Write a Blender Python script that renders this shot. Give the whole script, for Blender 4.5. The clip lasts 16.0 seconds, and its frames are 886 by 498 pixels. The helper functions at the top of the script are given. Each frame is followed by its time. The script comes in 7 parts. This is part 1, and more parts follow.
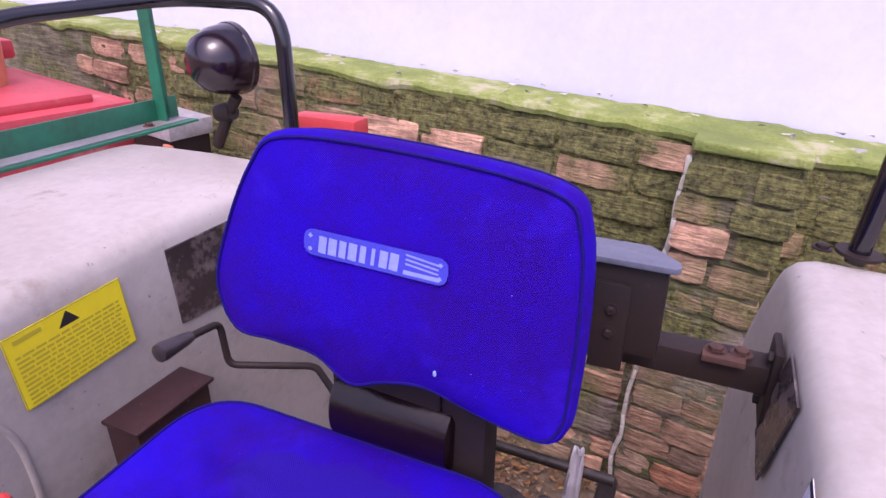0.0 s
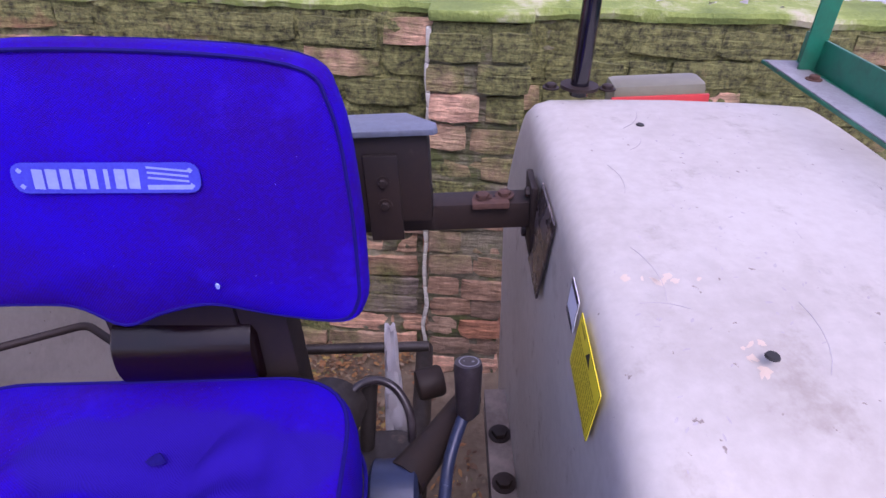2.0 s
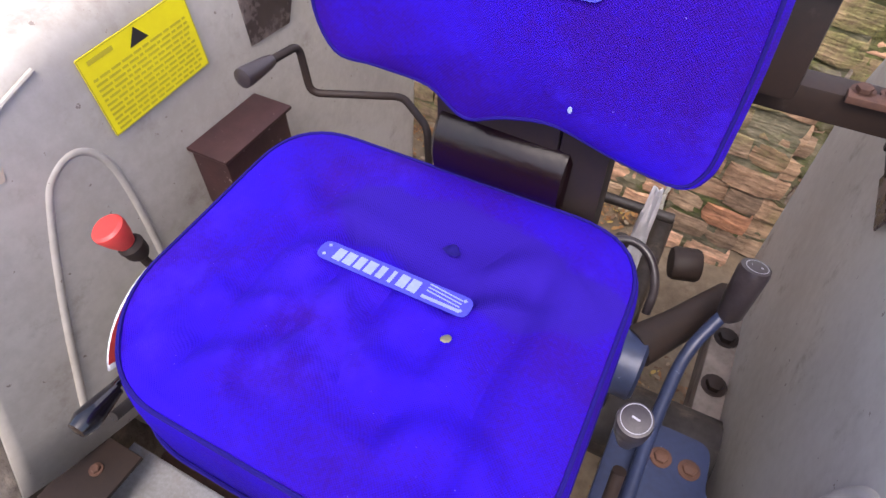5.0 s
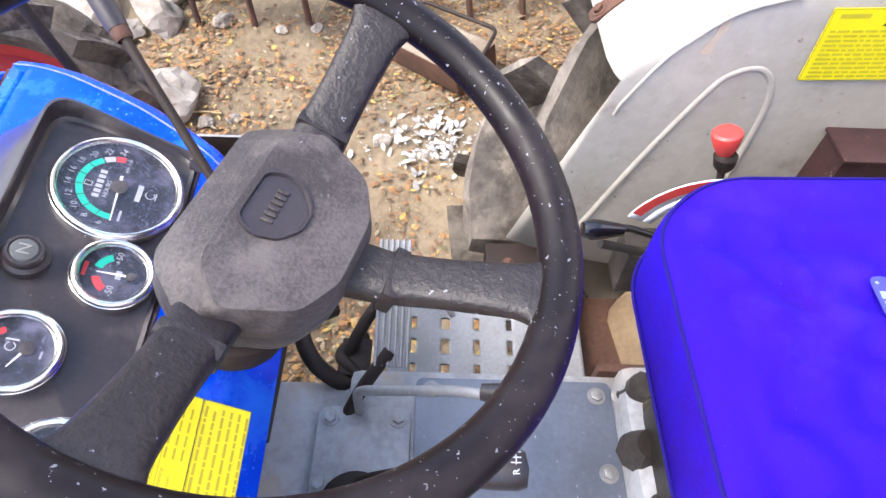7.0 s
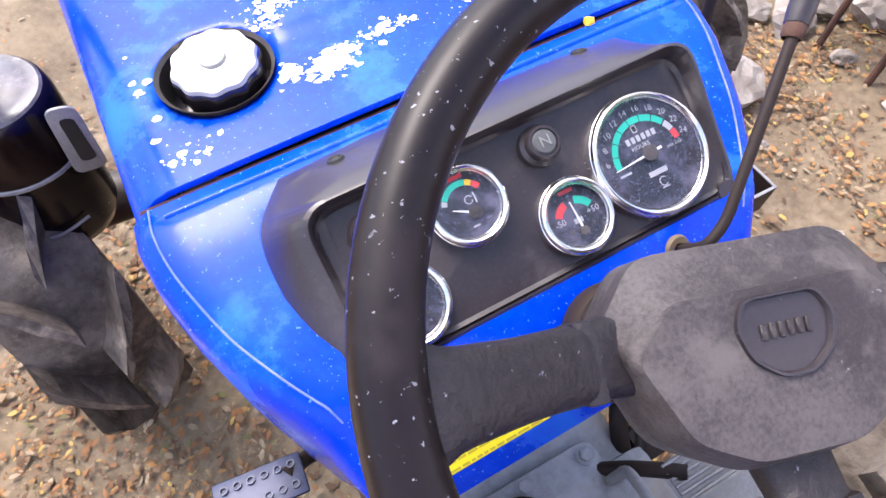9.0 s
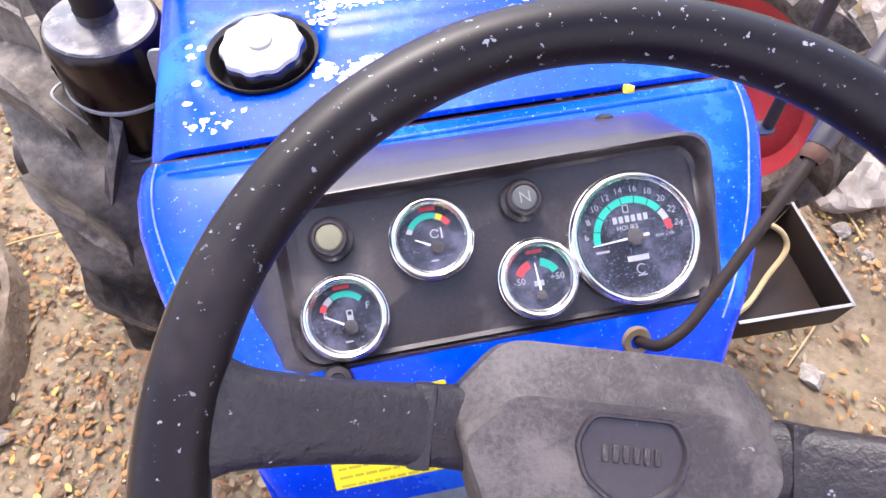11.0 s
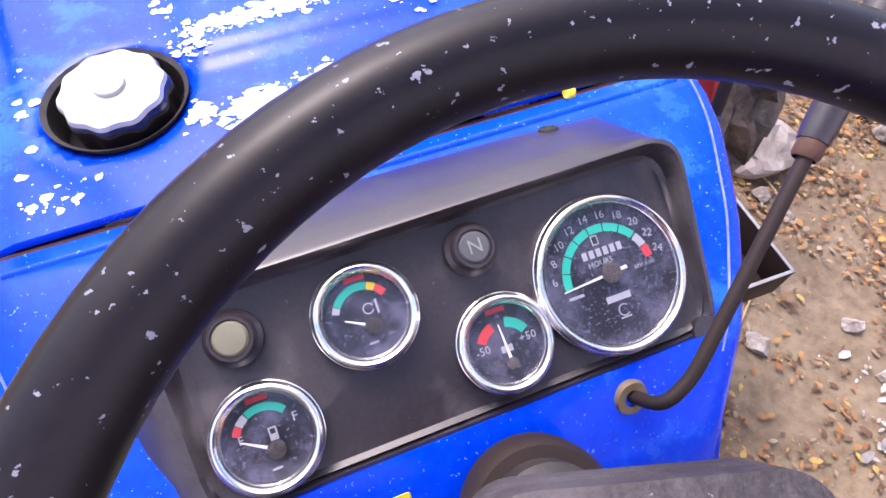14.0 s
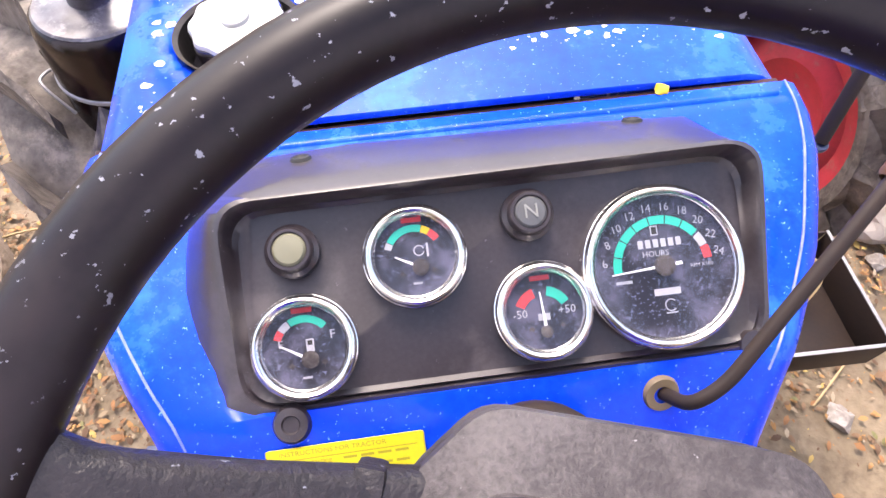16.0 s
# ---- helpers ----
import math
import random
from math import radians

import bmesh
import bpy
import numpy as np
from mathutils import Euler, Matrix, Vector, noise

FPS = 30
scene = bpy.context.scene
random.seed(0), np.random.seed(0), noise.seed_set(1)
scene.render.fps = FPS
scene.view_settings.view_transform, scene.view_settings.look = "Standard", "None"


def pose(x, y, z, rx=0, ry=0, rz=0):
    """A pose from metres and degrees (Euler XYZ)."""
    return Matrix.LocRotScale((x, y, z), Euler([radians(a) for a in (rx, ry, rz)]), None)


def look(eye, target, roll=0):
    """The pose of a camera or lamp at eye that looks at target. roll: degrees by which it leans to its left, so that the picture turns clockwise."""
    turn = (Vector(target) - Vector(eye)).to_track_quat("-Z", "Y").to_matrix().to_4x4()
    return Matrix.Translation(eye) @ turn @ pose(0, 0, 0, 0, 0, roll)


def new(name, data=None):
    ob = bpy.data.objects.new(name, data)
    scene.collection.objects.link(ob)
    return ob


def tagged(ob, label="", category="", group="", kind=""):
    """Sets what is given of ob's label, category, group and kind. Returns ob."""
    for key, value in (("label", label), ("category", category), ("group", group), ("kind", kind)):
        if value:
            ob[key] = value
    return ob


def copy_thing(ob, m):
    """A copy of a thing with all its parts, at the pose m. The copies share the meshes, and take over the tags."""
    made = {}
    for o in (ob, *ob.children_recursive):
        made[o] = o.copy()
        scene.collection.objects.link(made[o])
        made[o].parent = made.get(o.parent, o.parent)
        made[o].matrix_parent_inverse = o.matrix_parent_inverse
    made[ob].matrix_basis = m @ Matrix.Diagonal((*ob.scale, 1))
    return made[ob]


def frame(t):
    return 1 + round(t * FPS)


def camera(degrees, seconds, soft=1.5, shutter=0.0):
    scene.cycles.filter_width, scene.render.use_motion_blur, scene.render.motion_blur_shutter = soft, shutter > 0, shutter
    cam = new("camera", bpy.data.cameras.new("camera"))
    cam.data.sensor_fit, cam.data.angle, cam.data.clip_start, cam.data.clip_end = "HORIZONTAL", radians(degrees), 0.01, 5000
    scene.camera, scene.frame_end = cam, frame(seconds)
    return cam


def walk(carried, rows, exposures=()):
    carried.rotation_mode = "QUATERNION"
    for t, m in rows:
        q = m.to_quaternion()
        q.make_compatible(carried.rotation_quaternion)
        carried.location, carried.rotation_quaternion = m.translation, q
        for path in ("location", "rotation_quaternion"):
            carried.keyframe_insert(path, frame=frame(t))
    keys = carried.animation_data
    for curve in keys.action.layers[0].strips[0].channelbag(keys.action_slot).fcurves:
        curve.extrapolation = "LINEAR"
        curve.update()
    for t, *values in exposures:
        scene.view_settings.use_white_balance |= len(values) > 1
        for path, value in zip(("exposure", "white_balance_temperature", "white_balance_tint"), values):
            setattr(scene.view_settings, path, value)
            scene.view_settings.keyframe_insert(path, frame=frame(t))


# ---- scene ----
cam = camera(72.1, 16.0)
PATH = [
    (0, (0.298, 0.304, 1.662), (-0.475, 1.928, 0.787), 4.4),
    (0.5, (0.309, 0.313, 1.659), (-0.111, 2.076, 0.812), 3.4),
    (1, (0.3, 0.31, 1.653), (0.204, 2.121, 0.811), 2.0),
    (1.5, (0.312, 0.299, 1.639), (0.237, 2.113, 0.8), 1.9),
    (2, (0.315, 0.303, 1.639), (0.25, 1.966, 0.529), 1.8),
    (2.5, (0.306, 0.328, 1.645), (0.267, 1.663, 0.157), 2.0),
    (3, (0.284, 0.362, 1.657), (0.242, 1.663, 0.138), 2.1),
    (3.2, (0.269, 0.364, 1.659), (0.22, 1.668, 0.144), 2.1),
    (5.3, (0.204, 0.299, 1.62), (-0.506, 1.313, 0.049), 5.9),
    (5.5, (0.215, 0.294, 1.624), (-0.587, 1.205, 0.035), 6.1),
    (6, (0.215, 0.247, 1.639), (-0.747, 0.88, 0.003), 6.5),
    (6.5, (0.228, 0.199, 1.648), (-0.844, 0.512, -0.011), 5.2),
    (7, (0.266, 0.166, 1.66), (-0.824, 0.135, -0.017), 2.9),
    (7.5, (0.325, 0.142, 1.649), (-0.72, -0.173, -0.027), 2.8),
    (8, (0.296, 0.105, 1.643), (-0.585, -0.448, -0.065), 3.0),
    (8.5, (0.263, 0.052, 1.622), (-0.389, -0.731, -0.099), 0.7),
    (8.7, (0.25, 0.064, 1.62), (-0.301, -0.795, -0.1), -0.7),
    (10.8, (0.155, 0.121, 1.648), (0.006, -0.905, -0.062), 0.1),
    (11, (0.134, 0.103, 1.637), (-0.018, -0.929, -0.07), 0.4),
    (11.5, (0.145, 0.087, 1.623), (-0.034, -0.96, -0.073), 1.9),
    (12, (0.187, 0.074, 1.646), (0.008, -0.965, -0.053), 2.0),
    (12.5, (0.214, 0.05, 1.681), (-0.004, -0.979, -0.02), 1.7),
    (13, (0.226, 0.035, 1.675), (-0.17, -0.977, -0.004), 2.6),
    (13.5, (0.2, 0.045, 1.648), (-0.207, -0.943, -0.043), 2.9),
    (14, (0.121, 0.014, 1.573), (-0.259, -0.971, -0.125), 2.9),
    (14.5, (0.071, 0.025, 1.535), (-0.137, -1.017, -0.159), 1.4),
    (15, (0.051, 0.044, 1.508), (-0.098, -1.013, -0.183), 1.8),
    (15.5, (0.067, 0.044, 1.523), (-0.046, -1.006, -0.176), 1.5),
    (16, (0.108, 0.055, 1.567), (0.002, -1.012, -0.122), 0.8),
]
EXPOSURES = [(0, -0.1, 6000, 42), (0.5, -0.2, 5850, 40), (1.0, -0.27, 5700, 38), (2.0, -0.2, 5500, 38), (2.5, -0.08, 5350, 39), (3.0, 0.06, 5600, 35), (3.2, 0.1, 5600, 34), (5.3, 0.52, 6400, 13), (6.0, 0.63, 6350, 12), (7.0, 1.1, 6300, 6), (7.5, 1.07, 6450, 9), (8.5, 0.87, 6350, 12), (11, 1.1, 6300, 13), (12, 0.94, 6250, 16), (12.5, 0.62, 6100, 20), (13.5, 0.47, 6050, 24), (14.0, 0.7, 6250, 22), (14.5, 1.0, 6650, 14), (15, 0.95, 6850, 20), (15.5, 0.92, 6900, 18), (16, 1.18, 6800, 14)]
walk(cam, [(t, look(eye, target, roll)) for t, eye, target, roll in PATH], EXPOSURES)

from mathutils.bvhtree import BVHTree

# ---- light ----
SUN_UP, SUN_ROUND = 58.0, 168.0
world = bpy.data.worlds.new("world")
scene.world = world
world.use_nodes = True
wn = world.node_tree
sky = wn.nodes.new("ShaderNodeTexSky")
sky.sky_type = "NISHITA"
sky.sun_disc = False
sky.sun_elevation, sky.sun_rotation = radians(SUN_UP), radians(SUN_ROUND)
sky.air_density, sky.dust_density, sky.ozone_density = 0.8, 4.0, 1.0
wn.links.new(sky.outputs[0], wn.nodes["Background"].inputs[0])
wn.nodes["Background"].inputs[1].default_value = 0.315
sun = new("sun", bpy.data.lights.new("sun", "SUN"))
sun.data.energy, sun.data.angle, sun.data.color = 1.0, radians(18), (1.0, 0.975, 0.98)
sun.matrix_world = look(Vector((math.sin(radians(SUN_ROUND)) * math.cos(radians(SUN_UP)), math.cos(radians(SUN_ROUND)) * math.cos(radians(SUN_UP)), math.sin(radians(SUN_UP)))) * 20, (0, 0, 0))


# ---- materials ----
def mat(name, base, dark=None, rough=0.5, metal=0.0, grain=40.0, blotch=4.0, mix=0.5, bump=0.15, depth=0.004, coat=0.0,
        spots=None, spot_scale=60.0, spot_at=0.66, spot_rough=None, dust=None, dust_at=0.55, dust_scale=9.0, island=0.0, pick=0.0, spec=0.5):
    """A worn surface: two tones by a blotchy and a fine noise, fine relief, spots of another tone, and dust."""
    m = bpy.data.materials.new(name)
    m.use_nodes = True
    nt = m.node_tree
    n, link = nt.nodes, nt.links
    b = n["Principled BSDF"]
    co = n.new("ShaderNodeTexCoord").outputs["Object"]

    def nz(scale, detail=4.0, roughness=0.6):
        t = n.new("ShaderNodeTexNoise")
        t.inputs["Scale"].default_value, t.inputs["Detail"].default_value, t.inputs["Roughness"].default_value = scale, detail, roughness
        link.new(co, t.inputs["Vector"])
        return t.outputs["Fac"]

    def ramp(fac, lo, hi):
        t = n.new("ShaderNodeMapRange")
        t.inputs["From Min"].default_value, t.inputs["From Max"].default_value = lo, hi
        t.interpolation_type = "SMOOTHSTEP"
        link.new(fac, t.inputs["Value"])
        return t.outputs["Result"]

    def blend(fac, a, c):
        t = n.new("ShaderNodeMix")
        t.data_type = "RGBA"
        for sock, v in ((t.inputs["Factor"], fac), (t.inputs["A"], a), (t.inputs["B"], c)):
            if isinstance(v, (tuple, list)):
                sock.default_value = (*v[:3], 1)
            elif isinstance(v, float):
                sock.default_value = v
            else:
                link.new(v, sock)
        return t.outputs["Result"]

    dark = dark or tuple(0.72 * c for c in base)
    fine, wide = nz(grain), nz(blotch, 5.0)
    s = n.new("ShaderNodeMath")
    s.operation = "MULTIPLY_ADD"
    link.new(fine, s.inputs[0])
    s.inputs[1].default_value = 0.45
    link.new(wide, s.inputs[2])
    col = blend(ramp(s.outputs[0], 0.72 - mix / 2, 0.72 + mix / 2), dark, base)
    rgh = None
    if spots:
        f = ramp(nz(spot_scale, 3.0), spot_at, spot_at + 0.03)
        col = blend(f, col, spots)
    if dust:
        f2 = ramp(nz(dust_scale, 6.0, 0.7), dust_at, dust_at + 0.2)
        col = blend(f2, col, dust)
        r = n.new("ShaderNodeMapRange")
        r.inputs["To Min"].default_value, r.inputs["To Max"].default_value = rough, min(1.0, rough + 0.35)
        link.new(f2, r.inputs["Value"])
        rgh = r.outputs["Result"]
    if island or pick:
        g = n.new("ShaderNodeNewGeometry").outputs["Random Per Island"] if island else n.new("ShaderNodeObjectInfo").outputs["Random"]
        h = n.new("ShaderNodeHueSaturation")
        v = n.new("ShaderNodeMapRange")
        amount = island or pick
        v.inputs["To Min"].default_value, v.inputs["To Max"].default_value = 1 - amount, 1 + amount
        link.new(g, v.inputs["Value"])
        link.new(v.outputs["Result"], h.inputs["Value"])
        link.new(col, h.inputs["Color"])
        col = h.outputs["Color"]
    link.new(col, b.inputs["Base Color"])
    b.inputs["Roughness"].default_value = rough
    if rgh:
        link.new(rgh, b.inputs["Roughness"])
    b.inputs["Metallic"].default_value = metal
    b.inputs["Specular IOR Level"].default_value = spec
    b.inputs["Coat Weight"].default_value = coat
    b.inputs["Coat Roughness"].default_value = 0.12
    if bump:
        bp = n.new("ShaderNodeBump")
        bp.inputs["Strength"].default_value, bp.inputs["Distance"].default_value = bump, depth
        link.new(s.outputs[0], bp.inputs["Height"])
        link.new(bp.outputs["Normal"], b.inputs["Normal"])
    return m


# the paler blue dust patches stand for scuffs and for blotchy sky reflections
BLUE = mat("blue tractor paint", (0.001, 0.07, 0.84), (0.001, 0.04, 0.64), rough=0.17, grain=120, blotch=6, bump=0.06, depth=0.002, spec=0.17, spots=(0.16, 0.34, 0.85), spot_scale=300, spot_at=0.667, dust=(0.02, 0.15, 0.8), dust_at=0.5, dust_scale=8)
CLOTH = mat("violet blue seat cloth", (0.02, 0.004, 0.43), (0.026, 0.003, 0.2), rough=0.85, grain=300, blotch=6, mix=0.42, bump=0.4, depth=0.002, spec=0.1, spots=(0.16, 0.12, 0.75), spot_scale=330, spot_at=0.735, dust=(0.034, 0.01, 0.45), dust_at=0.52, dust_scale=7)


def stained_cloth(m):
    """A damp stain with a ragged edge, spread over the back half of the cushion."""
    n, link = m.node_tree.nodes, m.node_tree.links
    b = n["Principled BSDF"]
    was = b.inputs["Base Color"].links[0].from_socket
    co = n.new("ShaderNodeNewGeometry").outputs["Position"]
    at = n.new("ShaderNodeMapping")
    at.inputs["Location"].default_value = (-0.062 / 0.165, -0.647 / 0.062, -1.173 / 0.06)
    at.inputs["Scale"].default_value = (1 / 0.165, 1 / 0.062, 1 / 0.06)
    link.new(co, at.inputs["Vector"])
    far = n.new("ShaderNodeVectorMath")
    far.operation = "LENGTH"
    link.new(at.outputs[0], far.inputs[0])
    t = n.new("ShaderNodeTexNoise")
    t.inputs["Scale"].default_value, t.inputs["Detail"].default_value = 14, 4
    link.new(co, t.inputs["Vector"])
    s = n.new("ShaderNodeMath")
    s.operation = "MULTIPLY_ADD"
    link.new(t.outputs["Fac"], s.inputs[0])
    s.inputs[1].default_value = 1.0
    link.new(far.outputs["Value"], s.inputs[2])
    r = n.new("ShaderNodeMapRange")
    r.interpolation_type = "SMOOTHSTEP"
    r.inputs["From Min"].default_value, r.inputs["From Max"].default_value = 1.35, 1.5
    r.inputs["To Min"].default_value, r.inputs["To Max"].default_value = 0.9, 0.0
    link.new(s.outputs[0], r.inputs["Value"])
    mx = n.new("ShaderNodeMix")
    mx.data_type = "RGBA"
    mx.inputs["B"].default_value = (0.024, 0.008, 0.25, 1)
    link.new(r.outputs["Result"], mx.inputs["Factor"])
    link.new(was, mx.inputs["A"])
    link.new(mx.outputs["Result"], b.inputs["Base Color"])


stained_cloth(CLOTH)


def woven(m, pitch):
    """Threads crossing over and under, pitch metres apart."""
    n, link = m.node_tree.nodes, m.node_tree.links
    b = n["Principled BSDF"]
    sep = n.new("ShaderNodeSeparateXYZ")
    link.new(n.new("ShaderNodeTexCoord").outputs["Object"], sep.inputs[0])
    up = n.new("ShaderNodeMath")
    link.new(sep.outputs["Y"], up.inputs[0])
    link.new(sep.outputs["Z"], up.inputs[1])
    threads = []
    for src in (sep.outputs["X"], up.outputs[0]):
        k = n.new("ShaderNodeMath")
        k.operation = "MULTIPLY"
        k.inputs[1].default_value = 2 * math.pi / pitch
        link.new(src, k.inputs[0])
        w = n.new("ShaderNodeMath")
        w.operation = "SINE"
        link.new(k.outputs[0], w.inputs[0])
        threads.append(w.outputs[0])
    weave = n.new("ShaderNodeMath")
    weave.operation = "MULTIPLY"
    link.new(threads[0], weave.inputs[0])
    link.new(threads[1], weave.inputs[1])
    v = n.new("ShaderNodeMapRange")
    v.inputs["From Min"].default_value, v.inputs["From Max"].default_value = -1, 1
    v.inputs["To Min"].default_value, v.inputs["To Max"].default_value = 0.84, 1.13
    link.new(weave.outputs[0], v.inputs["Value"])
    h = n.new("ShaderNodeHueSaturation")
    link.new(v.outputs["Result"], h.inputs["Value"])
    link.new(b.inputs["Base Color"].links[0].from_socket, h.inputs["Color"])
    link.new(h.outputs["Color"], b.inputs["Base Color"])
    bp = n.new("ShaderNodeBump")
    bp.inputs["Strength"].default_value, bp.inputs["Distance"].default_value = 0.35, 0.0006
    link.new(weave.outputs[0], bp.inputs["Height"])
    link.new(b.inputs["Normal"].links[0].from_socket, bp.inputs["Normal"])
    link.new(bp.outputs["Normal"], b.inputs["Normal"])


woven(CLOTH, 0.0026)
PIPING = mat("dark blue piping", (0.012, 0.005, 0.15), rough=0.75, spec=0.15, grain=300, bump=0.3)
FENDER = mat("dusty cream fender paint", (0.5, 0.468, 0.41), (0.38, 0.345, 0.29), rough=0.42, grain=60, blotch=3, bump=0.04, spec=0.4, spots=(0.22, 0.18, 0.15), spot_scale=70, spot_at=0.7, dust=(0.3, 0.26, 0.21), dust_at=0.55, dust_scale=9)
BLACK = mat("black plastic", (0.038, 0.03, 0.033), (0.02, 0.014, 0.016), rough=0.33, spec=0.6, grain=300, blotch=7, bump=0.1, depth=0.001, spots=(0.11, 0.1, 0.105), spot_scale=260, spot_at=0.71, dust=(0.065, 0.054, 0.058), dust_at=0.52, dust_scale=13)
RIMBLACK = mat("worn black wheel rubber", (0.01, 0.006, 0.007), (0.005, 0.003, 0.004), rough=0.36, spec=0.27, grain=250, blotch=9, bump=0.12, depth=0.001, spots=(0.24, 0.24, 0.27), spot_scale=230, spot_at=0.658, dust=(0.02, 0.014, 0.016), dust_at=0.5, dust_scale=10)
PAD = mat("grained grey black plastic", (0.095, 0.082, 0.08), (0.036, 0.029, 0.03), rough=0.5, spec=0.35, grain=380, blotch=9, mix=0.3, bump=0.9, depth=0.0022, spots=(0.2, 0.19, 0.19), spot_scale=170, spot_at=0.71, dust=(0.12, 0.105, 0.1), dust_at=0.52, dust_scale=16)
IRON = mat("black painted iron", (0.018, 0.013, 0.012), (0.03, 0.018, 0.013), rough=0.6, metal=0.0, spec=0.28, grain=90, blotch=8, bump=0.2, depth=0.002, dust=(0.08, 0.06, 0.05), dust_at=0.6, dust_scale=12)
GREASE = mat("greasy cast iron", (0.06, 0.05, 0.045), (0.02, 0.015, 0.012), rough=0.55, metal=0.2, grain=60, blotch=9, bump=0.5, depth=0.004, dust=(0.2, 0.16, 0.12), dust_at=0.55, dust_scale=11)
CAST = mat("grey painted casting", (0.42, 0.42, 0.44), (0.22, 0.21, 0.21), rough=0.55, metal=0.1, grain=70, blotch=8, bump=0.3, depth=0.003, dust=(0.42, 0.36, 0.3), dust_at=0.5, dust_scale=9)
PLATE = mat("grey blue painted plate", (0.165, 0.185, 0.235), (0.11, 0.12, 0.15), rough=0.45, metal=0.2, grain=120, blotch=6, bump=0.15, spots=(0.5, 0.5, 0.55), spot_scale=120, spot_at=0.7, dust=(0.3, 0.25, 0.2), dust_at=0.62)
DARKPLATE = mat("dark blue painted plate", (0.03, 0.042, 0.1), (0.02, 0.026, 0.055), rough=0.4, metal=0.1, grain=120, blotch=6, bump=0.15, spots=(0.2, 0.22, 0.3), spot_scale=120, spot_at=0.72)
STEEL = mat("bare dusty steel", (0.36, 0.355, 0.37), (0.22, 0.21, 0.2), rough=0.55, metal=0.3, grain=150, blotch=6, bump=0.12, dust=(0.26, 0.22, 0.18), dust_at=0.55)
CHROME = mat("dulled chrome", (0.9, 0.88, 0.87), (0.7, 0.67, 0.64), rough=0.2, metal=1.0, grain=60, bump=0.03, dust=(0.4, 0.38, 0.35), dust_at=0.6, dust_scale=30)
RUST = mat("rusty steel", (0.11, 0.05, 0.03), (0.05, 0.024, 0.017), rough=0.8, grain=120, blotch=10, bump=0.5)
YELLOW = mat("yellow sticker", (0.88, 0.78, 0.01), (0.8, 0.68, 0.01), rough=0.4, grain=90, blotch=5, bump=0.03)
FADEDINK = mat("faded brown print", (0.42, 0.34, 0.02), (0.52, 0.44, 0.02), rough=0.6, bump=0)
INK = mat("black print", (0.02, 0.018, 0.015), rough=0.6, bump=0)
WHITE = mat("white print", (0.75, 0.75, 0.78), (0.6, 0.6, 0.66), rough=0.5, grain=200, bump=0)
GREENARC = mat("green print", (0.01, 0.46, 0.34), rough=0.5, bump=0)
REDARC = mat("red print", (0.65, 0.05, 0.06), rough=0.5, bump=0)
AMBER = mat("amber print", (0.8, 0.55, 0.03), rough=0.5, bump=0)
# dust and specks; their lilac tone also paints the sky haze of the glass
DIAL = mat("black dial face", (0.014, 0.014, 0.022), rough=0.3, grain=300, bump=0, spots=(0.13, 0.14, 0.22), spot_scale=420, spot_at=0.6, dust=(0.09, 0.09, 0.145), dust_at=0.46, dust_scale=30)
BADGE = mat("blue woven badge", (0.06, 0.07, 0.55), (0.04, 0.035, 0.45), rough=0.8, grain=300, bump=0.2)
BADGEINK = mat("pale lavender print", (0.3, 0.36, 0.78), rough=0.7, grain=200, bump=0)
REDPLASTIC = mat("faded red plastic", (0.62, 0.06, 0.05), (0.5, 0.04, 0.04), rough=0.45, grain=90, bump=0.05)
REDPAINT = mat("red paint", (0.62, 0.04, 0.06), (0.42, 0.03, 0.04), rough=0.5, grain=60, bump=0.1, dust=(0.35, 0.2, 0.15), dust_at=0.55)
GREENPAINT = mat("green paint over rust", (0.01, 0.19, 0.1), (0.02, 0.11, 0.06), rough=0.45, grain=60, blotch=9, bump=0.15, spots=(0.2, 0.09, 0.05), spot_scale=40, spot_at=0.7)
LAMPBLACK = mat("gloss black paint", (0.01, 0.008, 0.012), rough=0.16, grain=60, bump=0.03, coat=0.6)
RUBBER = mat("dusty tyre rubber", (0.21, 0.178, 0.148), (0.055, 0.044, 0.036), rough=0.8, grain=50, blotch=9, bump=0.7, depth=0.012, dust=(0.36, 0.3, 0.24), dust_at=0.52, dust_scale=11)
MIRRORFILM = mat("dark mottled sheet", (0.035, 0.026, 0.026), (0.07, 0.055, 0.052), rough=0.25, grain=60, blotch=14, bump=0.1, dust=(0.22, 0.17, 0.15), dust_at=0.5, dust_scale=22)
PLASTER = mat("pale lilac wall plaster", (0.70, 0.71, 0.83), (0.63, 0.64, 0.77), rough=0.85, grain=30, blotch=1.6, bump=0.35, depth=0.006, spots=(0.42, 0.42, 0.5), spot_scale=9, spot_at=0.78)
SOIL = mat("dry trodden soil", (0.25, 0.192, 0.122), (0.12, 0.087, 0.054), rough=0.95, grain=35, blotch=2.2, bump=0.8, depth=0.015, dust=(0.29, 0.225, 0.155), dust_at=0.52, dust_scale=3)
LEAF = mat("dry fallen leaves", (0.42, 0.23, 0.07), (0.26, 0.12, 0.04), rough=0.75, grain=60, blotch=25, mix=0.4, bump=0.2)
